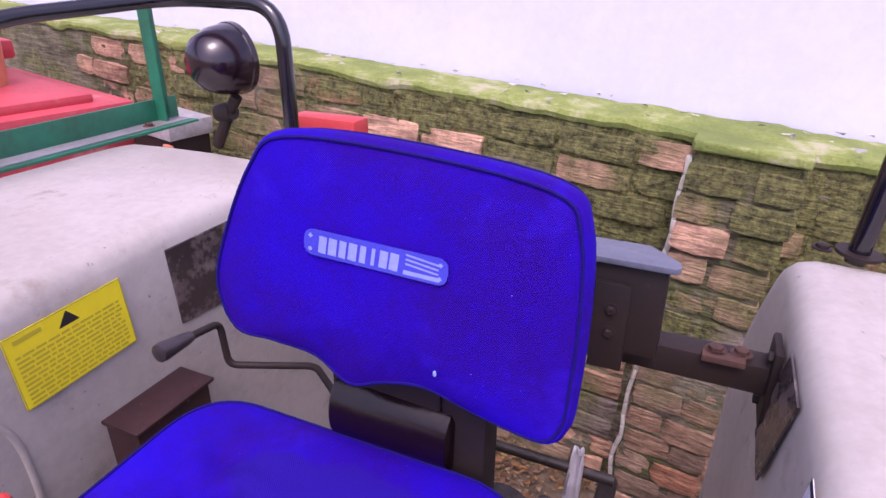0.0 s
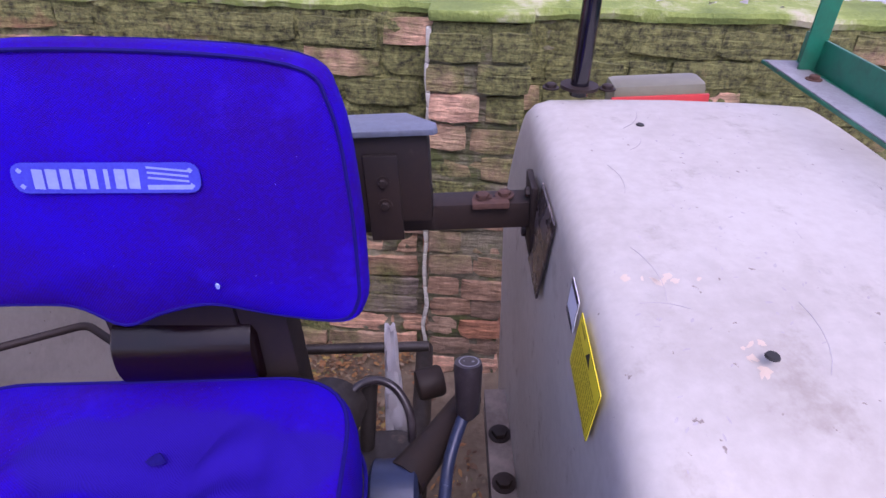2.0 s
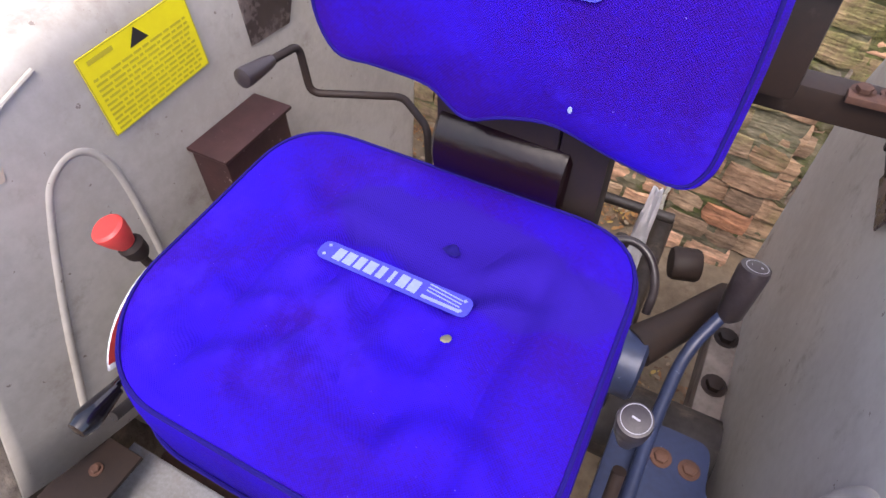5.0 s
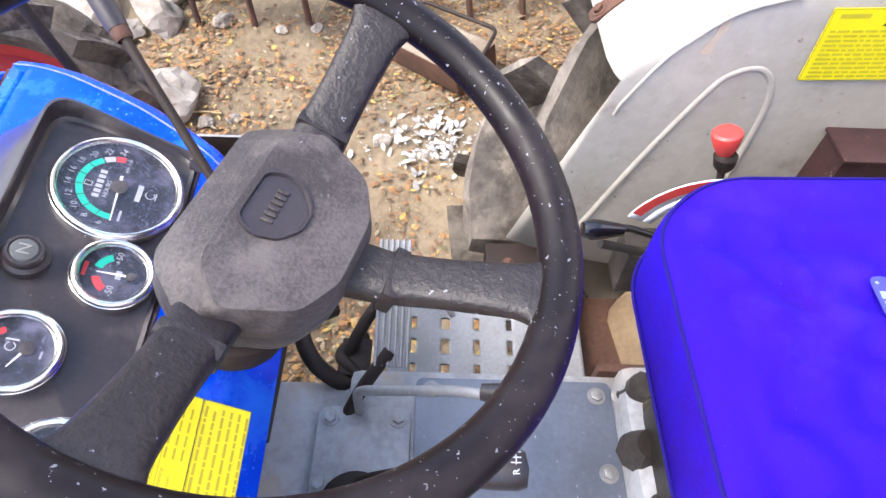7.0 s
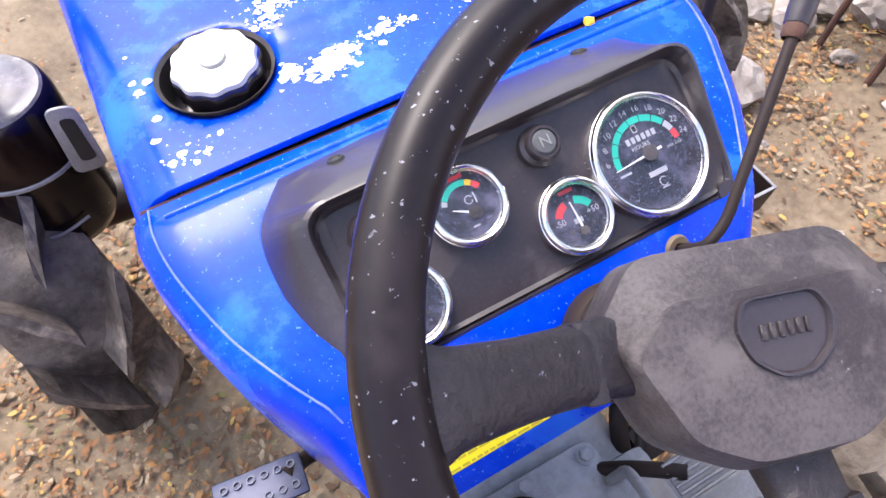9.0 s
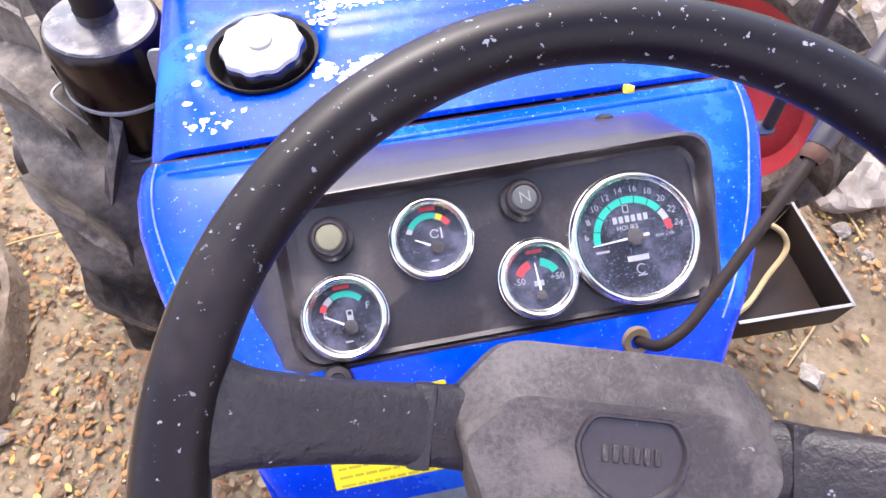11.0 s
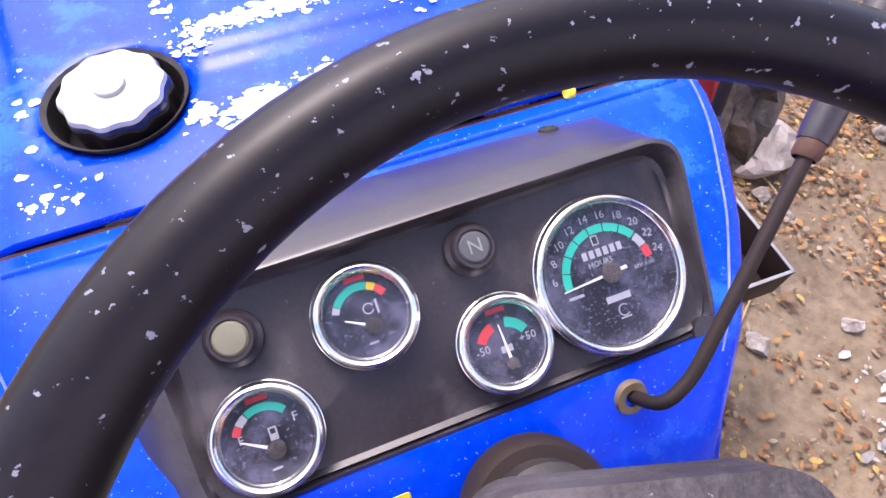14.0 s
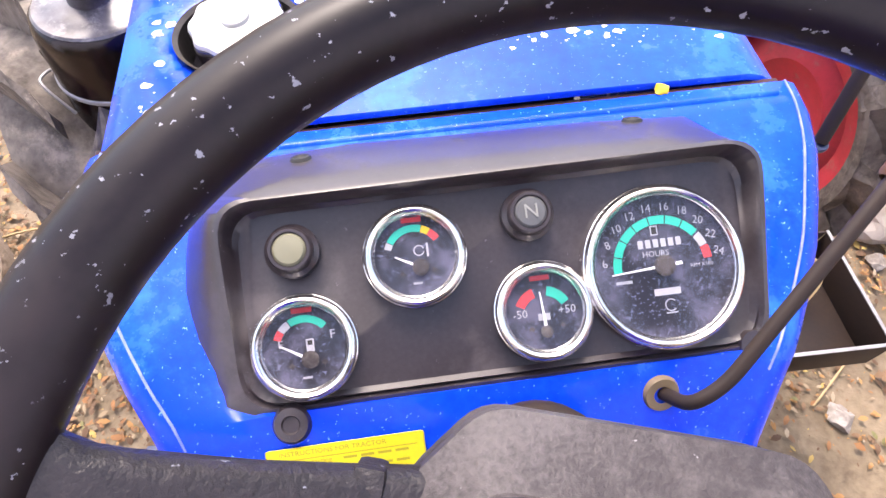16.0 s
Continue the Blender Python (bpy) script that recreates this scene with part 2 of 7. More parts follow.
def leaf_colours(m):
    n, link = m.node_tree.nodes, m.node_tree.links
    g = n.new("ShaderNodeNewGeometry").outputs["Random Per Island"]
    r = n.new("ShaderNodeValToRGB")
    r.color_ramp.interpolation = "CONSTANT"
    tones = ((0.0, (0.12, 0.065, 0.032)), (0.2, (0.27, 0.125, 0.045)), (0.38, (0.19, 0.11, 0.055)), (0.58, (0.34, 0.18, 0.06)), (0.74, (0.42, 0.29, 0.08)), (0.79, (0.27, 0.2, 0.12)), (0.91, (0.33, 0.26, 0.17)), (0.96, (0.15, 0.14, 0.05)))
    for i, (at, c) in enumerate(tones):
        e = r.color_ramp.elements[i] if i < 2 else r.color_ramp.elements.new(at)
        e.position, e.color = at, (*c, 1)
    link.new(g, r.inputs[0])
    link.new(r.outputs[0], n["Principled BSDF"].inputs["Base Color"])
leaf_colours(LEAF)
STONE = mat("pale rubble stone", (0.4, 0.36, 0.32), (0.19, 0.16, 0.13), rough=0.9, grain=40, blotch=7, bump=0.6, depth=0.01, pick=0.25)
WHITEBITS = mat("white flaked paper and plaster", (0.5, 0.49, 0.49), (0.3, 0.27, 0.23), rough=0.8, grain=50, bump=0.2, island=0.4)
MORTAR = mat("old lime mortar", (0.27, 0.235, 0.155), (0.09, 0.085, 0.045), rough=0.95, grain=45, blotch=6, bump=0.9, depth=0.015, dust=(0.1, 0.115, 0.035), dust_at=0.44, dust_scale=9)
MOSS = mat("bright green moss", (0.3, 0.37, 0.08), (0.15, 0.2, 0.045), rough=0.95, grain=110, blotch=6, bump=1.0, depth=0.01, dust=(0.47, 0.44, 0.29), dust_at=0.5, dust_scale=6)
CLEARPLASTIC = mat("thin white plastic bag", (0.62, 0.6, 0.62), (0.5, 0.48, 0.5), rough=0.35, grain=40, bump=0.3)
ROPE = mat("tan rope", (0.5, 0.38, 0.2), (0.34, 0.24, 0.12), rough=0.9, grain=300, bump=0.5)


BURNT = mat("burnt red-black paint", (0.01, 0.003, 0.004), (0.006, 0.003, 0.003), rough=0.2, spec=0.35, grain=60, blotch=9, bump=0.3, dust=(0.03, 0.02, 0.02), dust_at=0.62, dust_scale=14)


def brick_tones(m):
    """Each brick its own clay: red, brown, grey-blue or pink."""
    n, link = m.node_tree.nodes, m.node_tree.links
    b = n["Principled BSDF"]
    ramp = n.new("ShaderNodeValToRGB")
    ramp.color_ramp.interpolation = "CONSTANT"
    tones = ((0.0, (0.9, 0.82, 0.74)), (0.22, (0.95, 0.8, 0.68)), (0.34, (0.62, 0.68, 0.78)), (0.46, (0.95, 0.84, 0.72)), (0.62, (1.0, 0.64, 0.48)), (0.7, (0.8, 0.74, 0.66)), (0.84, (1.1, 0.9, 0.8)))
    for i, (at, c) in enumerate(tones):
        e = ramp.color_ramp.elements[i] if i < 2 else ramp.color_ramp.elements.new(at)
        e.position, e.color = at, (*c, 1)
    link.new(n.new("ShaderNodeObjectInfo").outputs["Random"], ramp.inputs[0])
    mul = n.new("ShaderNodeMix")
    mul.data_type, mul.blend_type = "RGBA", "MULTIPLY"
    mul.inputs["Factor"].default_value = 1.0
    link.new(b.inputs["Base Color"].links[0].from_socket, mul.inputs["A"])
    link.new(ramp.outputs[0], mul.inputs["B"])
    link.new(mul.outputs["Result"], b.inputs["Base Color"])
    return m


def mossy_wall(m):
    """Weathered into thin level layers and overgrown with moss, which runs on over bricks and joints."""
    nt = m.node_tree
    n, link = nt.nodes, nt.links
    b = n["Principled BSDF"]
    was = b.inputs["Base Color"].links[0].from_socket
    geo = n.new("ShaderNodeNewGeometry")
    # weathered into thin level layers
    flat = n.new("ShaderNodeVectorMath")
    flat.operation = "MULTIPLY"
    flat.inputs[1].default_value = (9, 9, 58)
    link.new(geo.outputs["Position"], flat.inputs[0])
    lay = n.new("ShaderNodeTexNoise")
    lay.inputs["Scale"].default_value, lay.inputs["Detail"].default_value, lay.inputs["Roughness"].default_value = 1.0, 5.0, 0.65
    link.new(flat.outputs[0], lay.inputs["Vector"])
    val = n.new("ShaderNodeMapRange")
    val.inputs["From Min"].default_value, val.inputs["From Max"].default_value = 0.32, 0.68
    val.inputs["To Min"].default_value, val.inputs["To Max"].default_value = 0.5, 1.4
    link.new(lay.outputs["Fac"], val.inputs["Value"])
    shade = n.new("ShaderNodeHueSaturation")
    link.new(val.outputs["Result"], shade.inputs["Value"])
    link.new(was, shade.inputs["Color"])
    was = shade.outputs["Color"]
    relief = n.new("ShaderNodeBump")
    relief.inputs["Strength"].default_value, relief.inputs["Distance"].default_value = 0.8, 0.025
    link.new(lay.outputs["Fac"], relief.inputs["Height"])
    link.new(b.inputs["Normal"].links[0].from_socket, relief.inputs["Normal"])
    link.new(relief.outputs["Normal"], b.inputs["Normal"])
    sep = n.new("ShaderNodeSeparateXYZ")
    link.new(geo.outputs["Position"], sep.inputs[0])
    t = n.new("ShaderNodeTexNoise")
    t.inputs["Scale"].default_value, t.inputs["Detail"].default_value = 3.2, 7.0
    link.new(geo.outputs["Position"], t.inputs["Vector"])
    # moss grows thick on the upper courses and thins out downwards
    up = n.new("ShaderNodeMapRange")
    up.inputs["From Min"].default_value, up.inputs["From Max"].default_value = 0.5, 1.25
    up.inputs["To Min"].default_value, up.inputs["To Max"].default_value = -0.06, 0.2
    link.new(sep.outputs["Z"], up.inputs["Value"])
    add = n.new("ShaderNodeMath")
    link.new(t.outputs["Fac"], add.inputs[0])
    # some bricks stay bare
    bare = n.new("ShaderNodeMapRange")
    bare.inputs["From Min"].default_value, bare.inputs["From Max"].default_value = 0.86, 0.98
    bare.inputs["To Min"].default_value, bare.inputs["To Max"].default_value = 0.02, -0.22
    link.new(n.new("ShaderNodeObjectInfo").outputs["Random"], bare.inputs["Value"])
    both = n.new("ShaderNodeMath")
    link.new(up.outputs["Result"], both.inputs[0])
    link.new(bare.outputs["Result"], both.inputs[1])
    link.new(both.outputs[0], add.inputs[1])
    r = n.new("ShaderNodeMapRange")
    r.inputs["From Min"].default_value, r.inputs["From Max"].default_value = 0.49, 0.64
    link.new(add.outputs[0], r.inputs["Value"])
    mossy = n.new("ShaderNodeMix")
    mossy.data_type = "RGBA"
    mossy.inputs["A"].default_value = (0.022, 0.022, 0.009, 1)
    mossy.inputs["B"].default_value = (0.27, 0.27, 0.085, 1)
    t2 = n.new("ShaderNodeTexNoise")
    t2.inputs["Scale"].default_value, t2.inputs["Detail"].default_value, t2.inputs["Roughness"].default_value = 45, 8, 0.8
    link.new(geo.outputs["Position"], t2.inputs["Vector"])
    tuft = n.new("ShaderNodeMapRange")
    tuft.inputs["From Min"].default_value, tuft.inputs["From Max"].default_value = 0.36, 0.66
    link.new(t2.outputs["Fac"], tuft.inputs["Value"])
    link.new(tuft.outputs["Result"], mossy.inputs["Factor"])
    mx = n.new("ShaderNodeMix")
    mx.data_type = "RGBA"
    link.new(r.outputs["Result"], mx.inputs["Factor"])
    link.new(was, mx.inputs["A"])
    link.new(mossy.outputs["Result"], mx.inputs["B"])
    link.new(mx.outputs["Result"], b.inputs["Base Color"])
    return m


BRICK = mossy_wall(brick_tones(mat("weathered red brick", (0.56, 0.42, 0.3), (0.22, 0.15, 0.1), rough=0.92, grain=55, blotch=9, bump=0.8, depth=0.008, pick=0.3)))
mossy_wall(MORTAR)


def glass_material():
    m = bpy.data.materials.new("dusty gauge glass")
    m.use_nodes = True
    n, link = m.node_tree.nodes, m.node_tree.links
    b = n["Principled BSDF"]
    b.inputs["Base Color"].default_value = (0.95, 0.96, 1, 1)
    b.inputs["Roughness"].default_value = 0.08
    b.inputs["IOR"].default_value = 1.4
    b.inputs["Transmission Weight"].default_value = 1.0
    return m


GLASS = glass_material()


# ---- shaping helpers ----
def part(name, bm, material, parent=None, label="", smooth=True):
    """Links a bmesh as one mesh object under a thing or a part."""
    me = bpy.data.meshes.new(name)
    bm.to_mesh(me)
    bm.free()
    if smooth:
        me.shade_smooth()
        me.set_sharp_from_angle(angle=radians(38))
    for m in material if isinstance(material, (list, tuple)) else (material,):
        me.materials.append(m)
    ob = new(name, me)
    if parent:
        ob.parent = parent
    return tagged(ob, label) if label else ob


def each(name, bms, material, parent, label="", smooth=True):
    """Every bmesh of the list as a part of its own."""
    return [part(name, bm, material, parent, label, smooth) for bm in bms]


def thing(name, label, category, at=None, group="", kind=""):
    ob = new(name)
    ob.empty_display_size = 0.1
    if at:
        ob.matrix_world = at
    return tagged(ob, label, category, group, kind)


def join(*bms):
    """One bmesh out of several."""
    out = bmesh.new()
    for b in bms:
        me = bpy.data.meshes.new("t")
        b.to_mesh(me)
        b.free()
        out.from_mesh(me)
        bpy.data.meshes.remove(me)
    return out


def moved(bm, m):
    bmesh.ops.transform(bm, matrix=m, verts=bm.verts)
    return bm


def box(x0, x1, y0, y1, z0, z1, bev=0.003, seg=2):
    bm = bmesh.new()
    bmesh.ops.create_cube(bm, size=1, matrix=Matrix.Translation(((x0 + x1) / 2, (y0 + y1) / 2, (z0 + z1) / 2)) @ Matrix.Diagonal((abs(x1 - x0), abs(y1 - y0), abs(z1 - z0), 1)))
    if bev:
        bmesh.ops.bevel(bm, geom=bm.edges[:], offset=bev, segments=seg, affect="EDGES", profile=0.6)
    return bm


def slab(outline, z0, z1, bev=0.003, seg=2, m=None):
    """A prism over an outline of (x, y), with softened rims."""
    bm = bmesh.new()
    vs = [bm.verts.new((x, y, z0)) for x, y in outline]
    f = bm.faces.new(vs)
    r = bmesh.ops.extrude_face_region(bm, geom=[f])
    bmesh.ops.translate(bm, vec=(0, 0, z1 - z0), verts=[v for v in r["geom"] if isinstance(v, bmesh.types.BMVert)])
    bmesh.ops.recalc_face_normals(bm, faces=bm.faces[:])
    if bev:
        rims = [e for e in bm.edges if abs(e.verts[0].co.z - e.verts[1].co.z) < 1e-6]
        bmesh.ops.bevel(bm, geom=rims, offset=bev, segments=seg, affect="EDGES", profile=0.6)
    if m:
        moved(bm, m)
    return bm


def smooth_path(points, step=8):
    """A rounded line through the points."""
    p = [Vector(q) for q in points]
    out = []
    for i in range(len(p) - 1):
        a, b, c, d = p[max(i - 1, 0)], p[i], p[i + 1], p[min(i + 2, len(p) - 1)]
        for k in range(step):
            t = k / step
            out.append(0.5 * ((2 * b) + (c - a) * t + (2 * a - 5 * b + 4 * c - d) * t * t + (3 * b - a - 3 * c + d) * t ** 3))
    out.append(p[-1])
    return out


def bent_path(points, radius=0.03, step=5):
    """Straight runs with round bends of that radius."""
    p = [Vector(q) for q in points]
    out = [p[0]]
    for a, b, c in zip(p, p[1:], p[2:]):
        r = min(radius, (a - b).length * 0.45, (c - b).length * 0.45)
        u, w = b + (a - b).normalized() * r, b + (c - b).normalized() * r
        out += [u.lerp(b, k / step).lerp(b.lerp(w, k / step), k / step) for k in range(step + 1)]
    return out + [p[-1]]


def tube(path, r, seg=12, cap=True, r_end=None):
    bm = bmesh.new()
    path = [Vector(p) for p in path]
    rings = []
    side = None
    for i, p in enumerate(path):
        d = (path[min(i + 1, len(path) - 1)] - path[max(i - 1, 0)]).normalized()
        if side is None:
            side = d.orthogonal().normalized()
        side = (side - d * side.dot(d)).normalized()
        up = d.cross(side)
        k = i / max(1, len(path) - 1)
        rr = r if r_end is None else r + (r_end - r) * k
        rings.append([bm.verts.new(p + (side * math.cos(a) + up * math.sin(a)) * rr) for a in [2 * math.pi * j / seg for j in range(seg)]])
    for q, s in zip(rings, rings[1:]):
        for j in range(seg):
            bm.faces.new((q[j], q[(j + 1) % seg], s[(j + 1) % seg], s[j]))
    if cap:
        bm.faces.new(rings[0][::-1])
        bm.faces.new(rings[-1])
    bmesh.ops.recalc_face_normals(bm, faces=bm.faces[:])
    return bm


def lathe(profile, seg=32, m=None, closed=False):
    """A turned shape from (radius, height) pairs round z."""
    bm = bmesh.new()
    rings = []
    for r, z in profile:
        if r < 1e-6:
            rings.append([bm.verts.new((0, 0, z))])
        else:
            rings.append([bm.verts.new((r * math.cos(2 * math.pi * k / seg), r * math.sin(2 * math.pi * k / seg), z)) for k in range(seg)])
    if closed:
        rings.append(rings[0])
    for q, s in zip(rings, rings[1:]):
        for k in range(seg):
            a, b = (q[k % len(q)], q[(k + 1) % len(q)]), (s[(k + 1) % len(s)], s[k % len(s)])
            vs = list(dict.fromkeys(a + b))
            if len(vs) > 2:
                bm.faces.new(vs)
    bmesh.ops.recalc_face_normals(bm, faces=bm.faces[:])
    if m:
        moved(bm, m)
    return bm


def rod(a, b, r, seg=12, bev=0.0):
    return tube([a, b], r, seg)


def aim(a, d):
    """A frame at a whose z axis points along d."""
    return Matrix.Translation(a) @ Vector(d).to_track_quat("Z", "Y").to_matrix().to_4x4()


def bolt(at, d=(0, 0, 1), r=0.009, h=0.007):
    """A hexagon head with a washer."""
    return join(lathe([(0, 0), (r * 1.5, 0), (r * 1.5, 0.002), (0, 0.002)], 16, aim(at, d)),
                lathe([(0, 0.002), (r, 0.002), (r, h), (r * 0.75, h + 0.0012), (0, h + 0.0012)], 6, aim(at, d)))


def outline_round(points, radius, step=5):
    """A closed outline with rounded corners."""
    out = []
    p = [Vector(q) for q in points]
    for i, b in enumerate(p):
        a, c = p[i - 1], p[(i + 1) % len(p)]
        r = min(radius, (a - b).length * 0.48, (c - b).length * 0.48)
        u, w = b + (a - b).normalized() * r, b + (c - b).normalized() * r
        out += [tuple(u.lerp(b, k / step).lerp(b.lerp(w, k / step), k / step)) for k in range(step + 1)]
    return out


def smooth_closed(points, step=6):
    p = [Vector(q) for q in points]
    out = []
    n = len(p)
    for i in range(n):
        a, b, c, d = p[i - 1], p[i], p[(i + 1) % n], p[(i + 2) % n]
        for k in range(step):
            t = k / step
            out.append(tuple(0.5 * ((2 * b) + (c - a) * t + (2 * a - 5 * b + 4 * c - d) * t * t + (3 * b - a - 3 * c + d) * t ** 3)))
    return out


def text_bm(words, size, m, depth=0.0004):
    cu = bpy.data.curves.new("t", "FONT")
    cu.body, cu.size, cu.align_x, cu.align_y, cu.extrude, cu.resolution_u = words, size, "CENTER", "CENTER", depth, 2
    ob = bpy.data.objects.new("t", cu)
    scene.collection.objects.link(ob)
    me = bpy.data.meshes.new_from_object(ob.evaluated_get(bpy.context.evaluated_depsgraph_get()))
    bm = bmesh.new()
    bm.from_mesh(me)
    bpy.data.objects.remove(ob)
    bpy.data.curves.remove(cu)
    bpy.data.meshes.remove(me)
    return moved(bm, m)


def rough_up(bm, amount, scale, seed=0.0):
    for v in bm.verts:
        q = v.co * scale + Vector((seed, seed * 1.7, -seed))
        v.co += Vector((noise.noise(q), noise.noise(q + Vector((9.1, 0, 0))), noise.noise(q + Vector((0, 7.3, 0))))) * amount
    return bm


# ---- the setting ----
def spread(lo, hi, near0, near1, step):
    """Grid lines: close together in the near stretch, wider and wider outside it."""
    a = [near0 + step * k for k in range(int((near1 - near0) / step) + 1)]
    s = step
    while a[-1] < hi:
        s *= 1.35
        a.append(min(hi, a[-1] + s))
    s, low = step, [near0]
    while low[-1] > lo:
        s *= 1.35
        low.append(max(lo, low[-1] - s))
    return low[:0:-1] + a


def ground_height(x, y):
    near = math.exp(-((x / 6) ** 2 + (y / 6) ** 2))
    return near * (0.035 * noise.noise(Vector((x * 1.1, y * 1.1, 0))) + 0.02 * noise.noise(Vector((x * 4, y * 4, 3))) + 0.008 * noise.noise(Vector((x * 14, y * 14, 5)))) - 0.012


def build_ground():
    xs, ys = spread(-600, 600, -3.2, 2.6, 0.035), spread(-600, 600, -4.2, 2.2, 0.035)
    verts = [(x, y, ground_height(x, y)) for y in ys for x in xs]
    w = len(xs)
    faces = [(j * w + i, j * w + i + 1, (j + 1) * w + i + 1, (j + 1) * w + i) for j in range(len(ys) - 1) for i in range(w - 1)]
    me = bpy.data.meshes.new("ground")
    me.from_pydata(verts, [], faces)
    me.shade_smooth()
    me.materials.append(SOIL)
    tagged(new("ground", me), "bare trodden brown soil strewn with dry leaves", "ground", kind="structure")


build_ground()

WALL_Y, WALL_TOP, BACK_Y = 2.06, 1.28, 2.32
house = tagged(part("wall_back", box(-9, 9, BACK_Y, BACK_Y + 0.25, -0.3, 4.2, 0.01), PLASTER), "pale lilac plastered house wall behind a low brick wall", "wall", kind="structure")

# ---- the tractor's own frame: it stands a little askew on uneven ground ----
BASE = Matrix.Translation((0.02, 0.58, 1.18)) @ pose(0, 0, 0, 0, 0, 3) @ pose(0, 0, 0, 0, -4, 0) @ Matrix.Translation((0, -0.58, -1.18))
tractor = thing("tractor", "parked blue farm tractor with cream fenders and violet seat", "tractor", BASE)


# the body work ahead of the seat leans a little against the seat and its pan
FRONT = Matrix.Translation((0.174, 0, 1.215)) @ pose(0, 0, 0, 0, 4.8, 0) @ Matrix.Translation((-0.174, 0, -1.215))


def bonnet():
    """The blue sheet over the engine, with a round hole for the filler cap."""
    hx, hy, hr = 0.174, -0.409, 0.052
    prof = [(0.300, 0.80), (0.302, 0.95), (0.302, 1.08), (0.300, 1.15), (0.294, 1.178), (0.283, 1.196), (0.268, 1.205)]
    k = 44
    prof += [(0.255 - 0.51 * i / k, 1.2085 + 0.002 * (1 - (2 * i / k - 1) ** 2)) for i in range(k + 1)]
    prof += [(-x, z) for x, z in prof[6::-1]]
    ys = [-0.294, -0.297] + [-0.304 - 0.0105 * i for i in range(34)] + [-0.69 - 0.09 * i for i in range(11)]
    bm = bmesh.new()
    grid = []
    for y in ys:
        row = []
        for x, z in prof:
            x = x * 0.967 + 0.006
            # a long raised panel runs down the middle of the bonnet
            if z > 1.204 and y < -0.42:
                z += 0.006 * max(0, min(1, (0.112 - abs(x - 0.003)) / 0.009)) * min(1, (-0.42 - y) / 0.02)
            row.append(bm.verts.new((x, y, z - (0.004 if y > -0.296 else 0))))
        grid.append(row)
    for a, b in zip(grid, grid[1:]):
        for i in range(len(prof) - 1):
            bm.faces.new((a[i], a[i + 1], b[i + 1], b[i]))
    inside = [f for f in bm.faces if f.calc_center_median().z > 1.15 and (f.calc_center_median().xy - Vector((hx, hy))).length < hr]
    bmesh.ops.delete(bm, geom=inside, context="FACES")
    for e in bm.edges:
        if e.is_boundary and (e.verts[0].co.xy - Vector((hx, hy))).length < hr * 1.5:
            for v in e.verts:
                d = (v.co.xy - Vector((hx, hy))).normalized() * hr
                v.co.x, v.co.y, v.co.z = hx + d.x, hy + d.y, v.co.z - 0.002
    bmesh.ops.recalc_face_normals(bm, faces=bm.faces[:])
    ob = part("bonnet", bm, BLUE, tractor, "sun-bleached chipped blue bonnet")
    ob.matrix_basis = FRONT
    ob.modifiers.new("thick", "SOLIDIFY").thickness = 0.003
    # the shade inside the blue recess is put in as a dark material
    part("filler_recess", lathe([(hr + 0.004, 0.004), (hr, 0.001), (hr - 0.002, -0.03), (hr - 0.01, -0.036), (0, -0.036)], 40, Matrix.Translation((hx, hy, 1.209))), GREASE, ob)
    cap = []
    n = 96
    for r, z in ((0.0, 0.0135), (0.0105, 0.0135), (0.012, 0.0125), (0.0125, 0.0095), (0.034, 0.009), (0.0385, 0.0075), (0.04, 0.004)):
        cap.append((r, z))
    bm = lathe(cap, n)
    for v in bm.verts:
        r = v.co.xy.length
        if r > 0.036:
            a = math.atan2(v.co.y, v.co.x)
            s = 1 + 0.032 * math.cos(a * 10)
            v.co.x *= s
            v.co.y *= s
    moved(bm, Matrix.Translation((hx - 0.002, hy + 0.004, 1.2185)) @ pose(0, 0, 0, -3, 2, 0))
    part("filler_cap", bm, CAPMETAL, ob, "pale worn fuel filler cap with scalloped rim")
    bm = lathe([(0.04, 0.004), (0.0415, 0.001), (0.0415, -0.022), (0.034, -0.028)], n)
    for v in bm.verts:
        s = 1 + 0.032 * math.cos(math.atan2(v.co.y, v.co.x) * 10)
        v.co.x *= s
        v.co.y *= s
    part("cap_skirt", moved(bm, Matrix.Translation((hx - 0.002, hy + 0.004, 1.2185)) @ pose(0, 0, 0, -3, 2, 0)), LAMPBLACK, ob)
    part("filler_neck", lathe([(0.049, -0.028), (0.03, -0.027), (0.03, -0.05)], 32, Matrix.Translation((hx, hy, 1.209))), LAMPBLACK, ob)
    flakes = bmesh.new()
    rng = random.Random(5)
    clusters = [(0.078, -0.362, 0.018, 0.012, 70), (0.06, -0.37, 0.02, 0.008, 30), (0.118, -0.372, 0.008, 0.008, 22), (0.012, -0.38, 0.03, 0.007, 34), (-0.09, -0.37, 0.04, 0.012, 10), (0.105, -0.452, 0.014, 0.014, 34), (0.07, -0.463, 0.024, 0.008, 90), (0.02, -0.467, 0.028, 0.008, 90),
                (-0.03, -0.482, 0.025, 0.012, 40), (-0.08, -0.455, 0.02, 0.018, 24), (0.125, -0.5, 0.01, 0.05, 16), (-0.19, -0.36, 0.06, 0.02, 12), (0.255, -0.43, 0.02, 0.08, 14), (0.23, -0.325, 0.04, 0.012, 12), (0.03, -0.6, 0.12, 0.06, 20)]
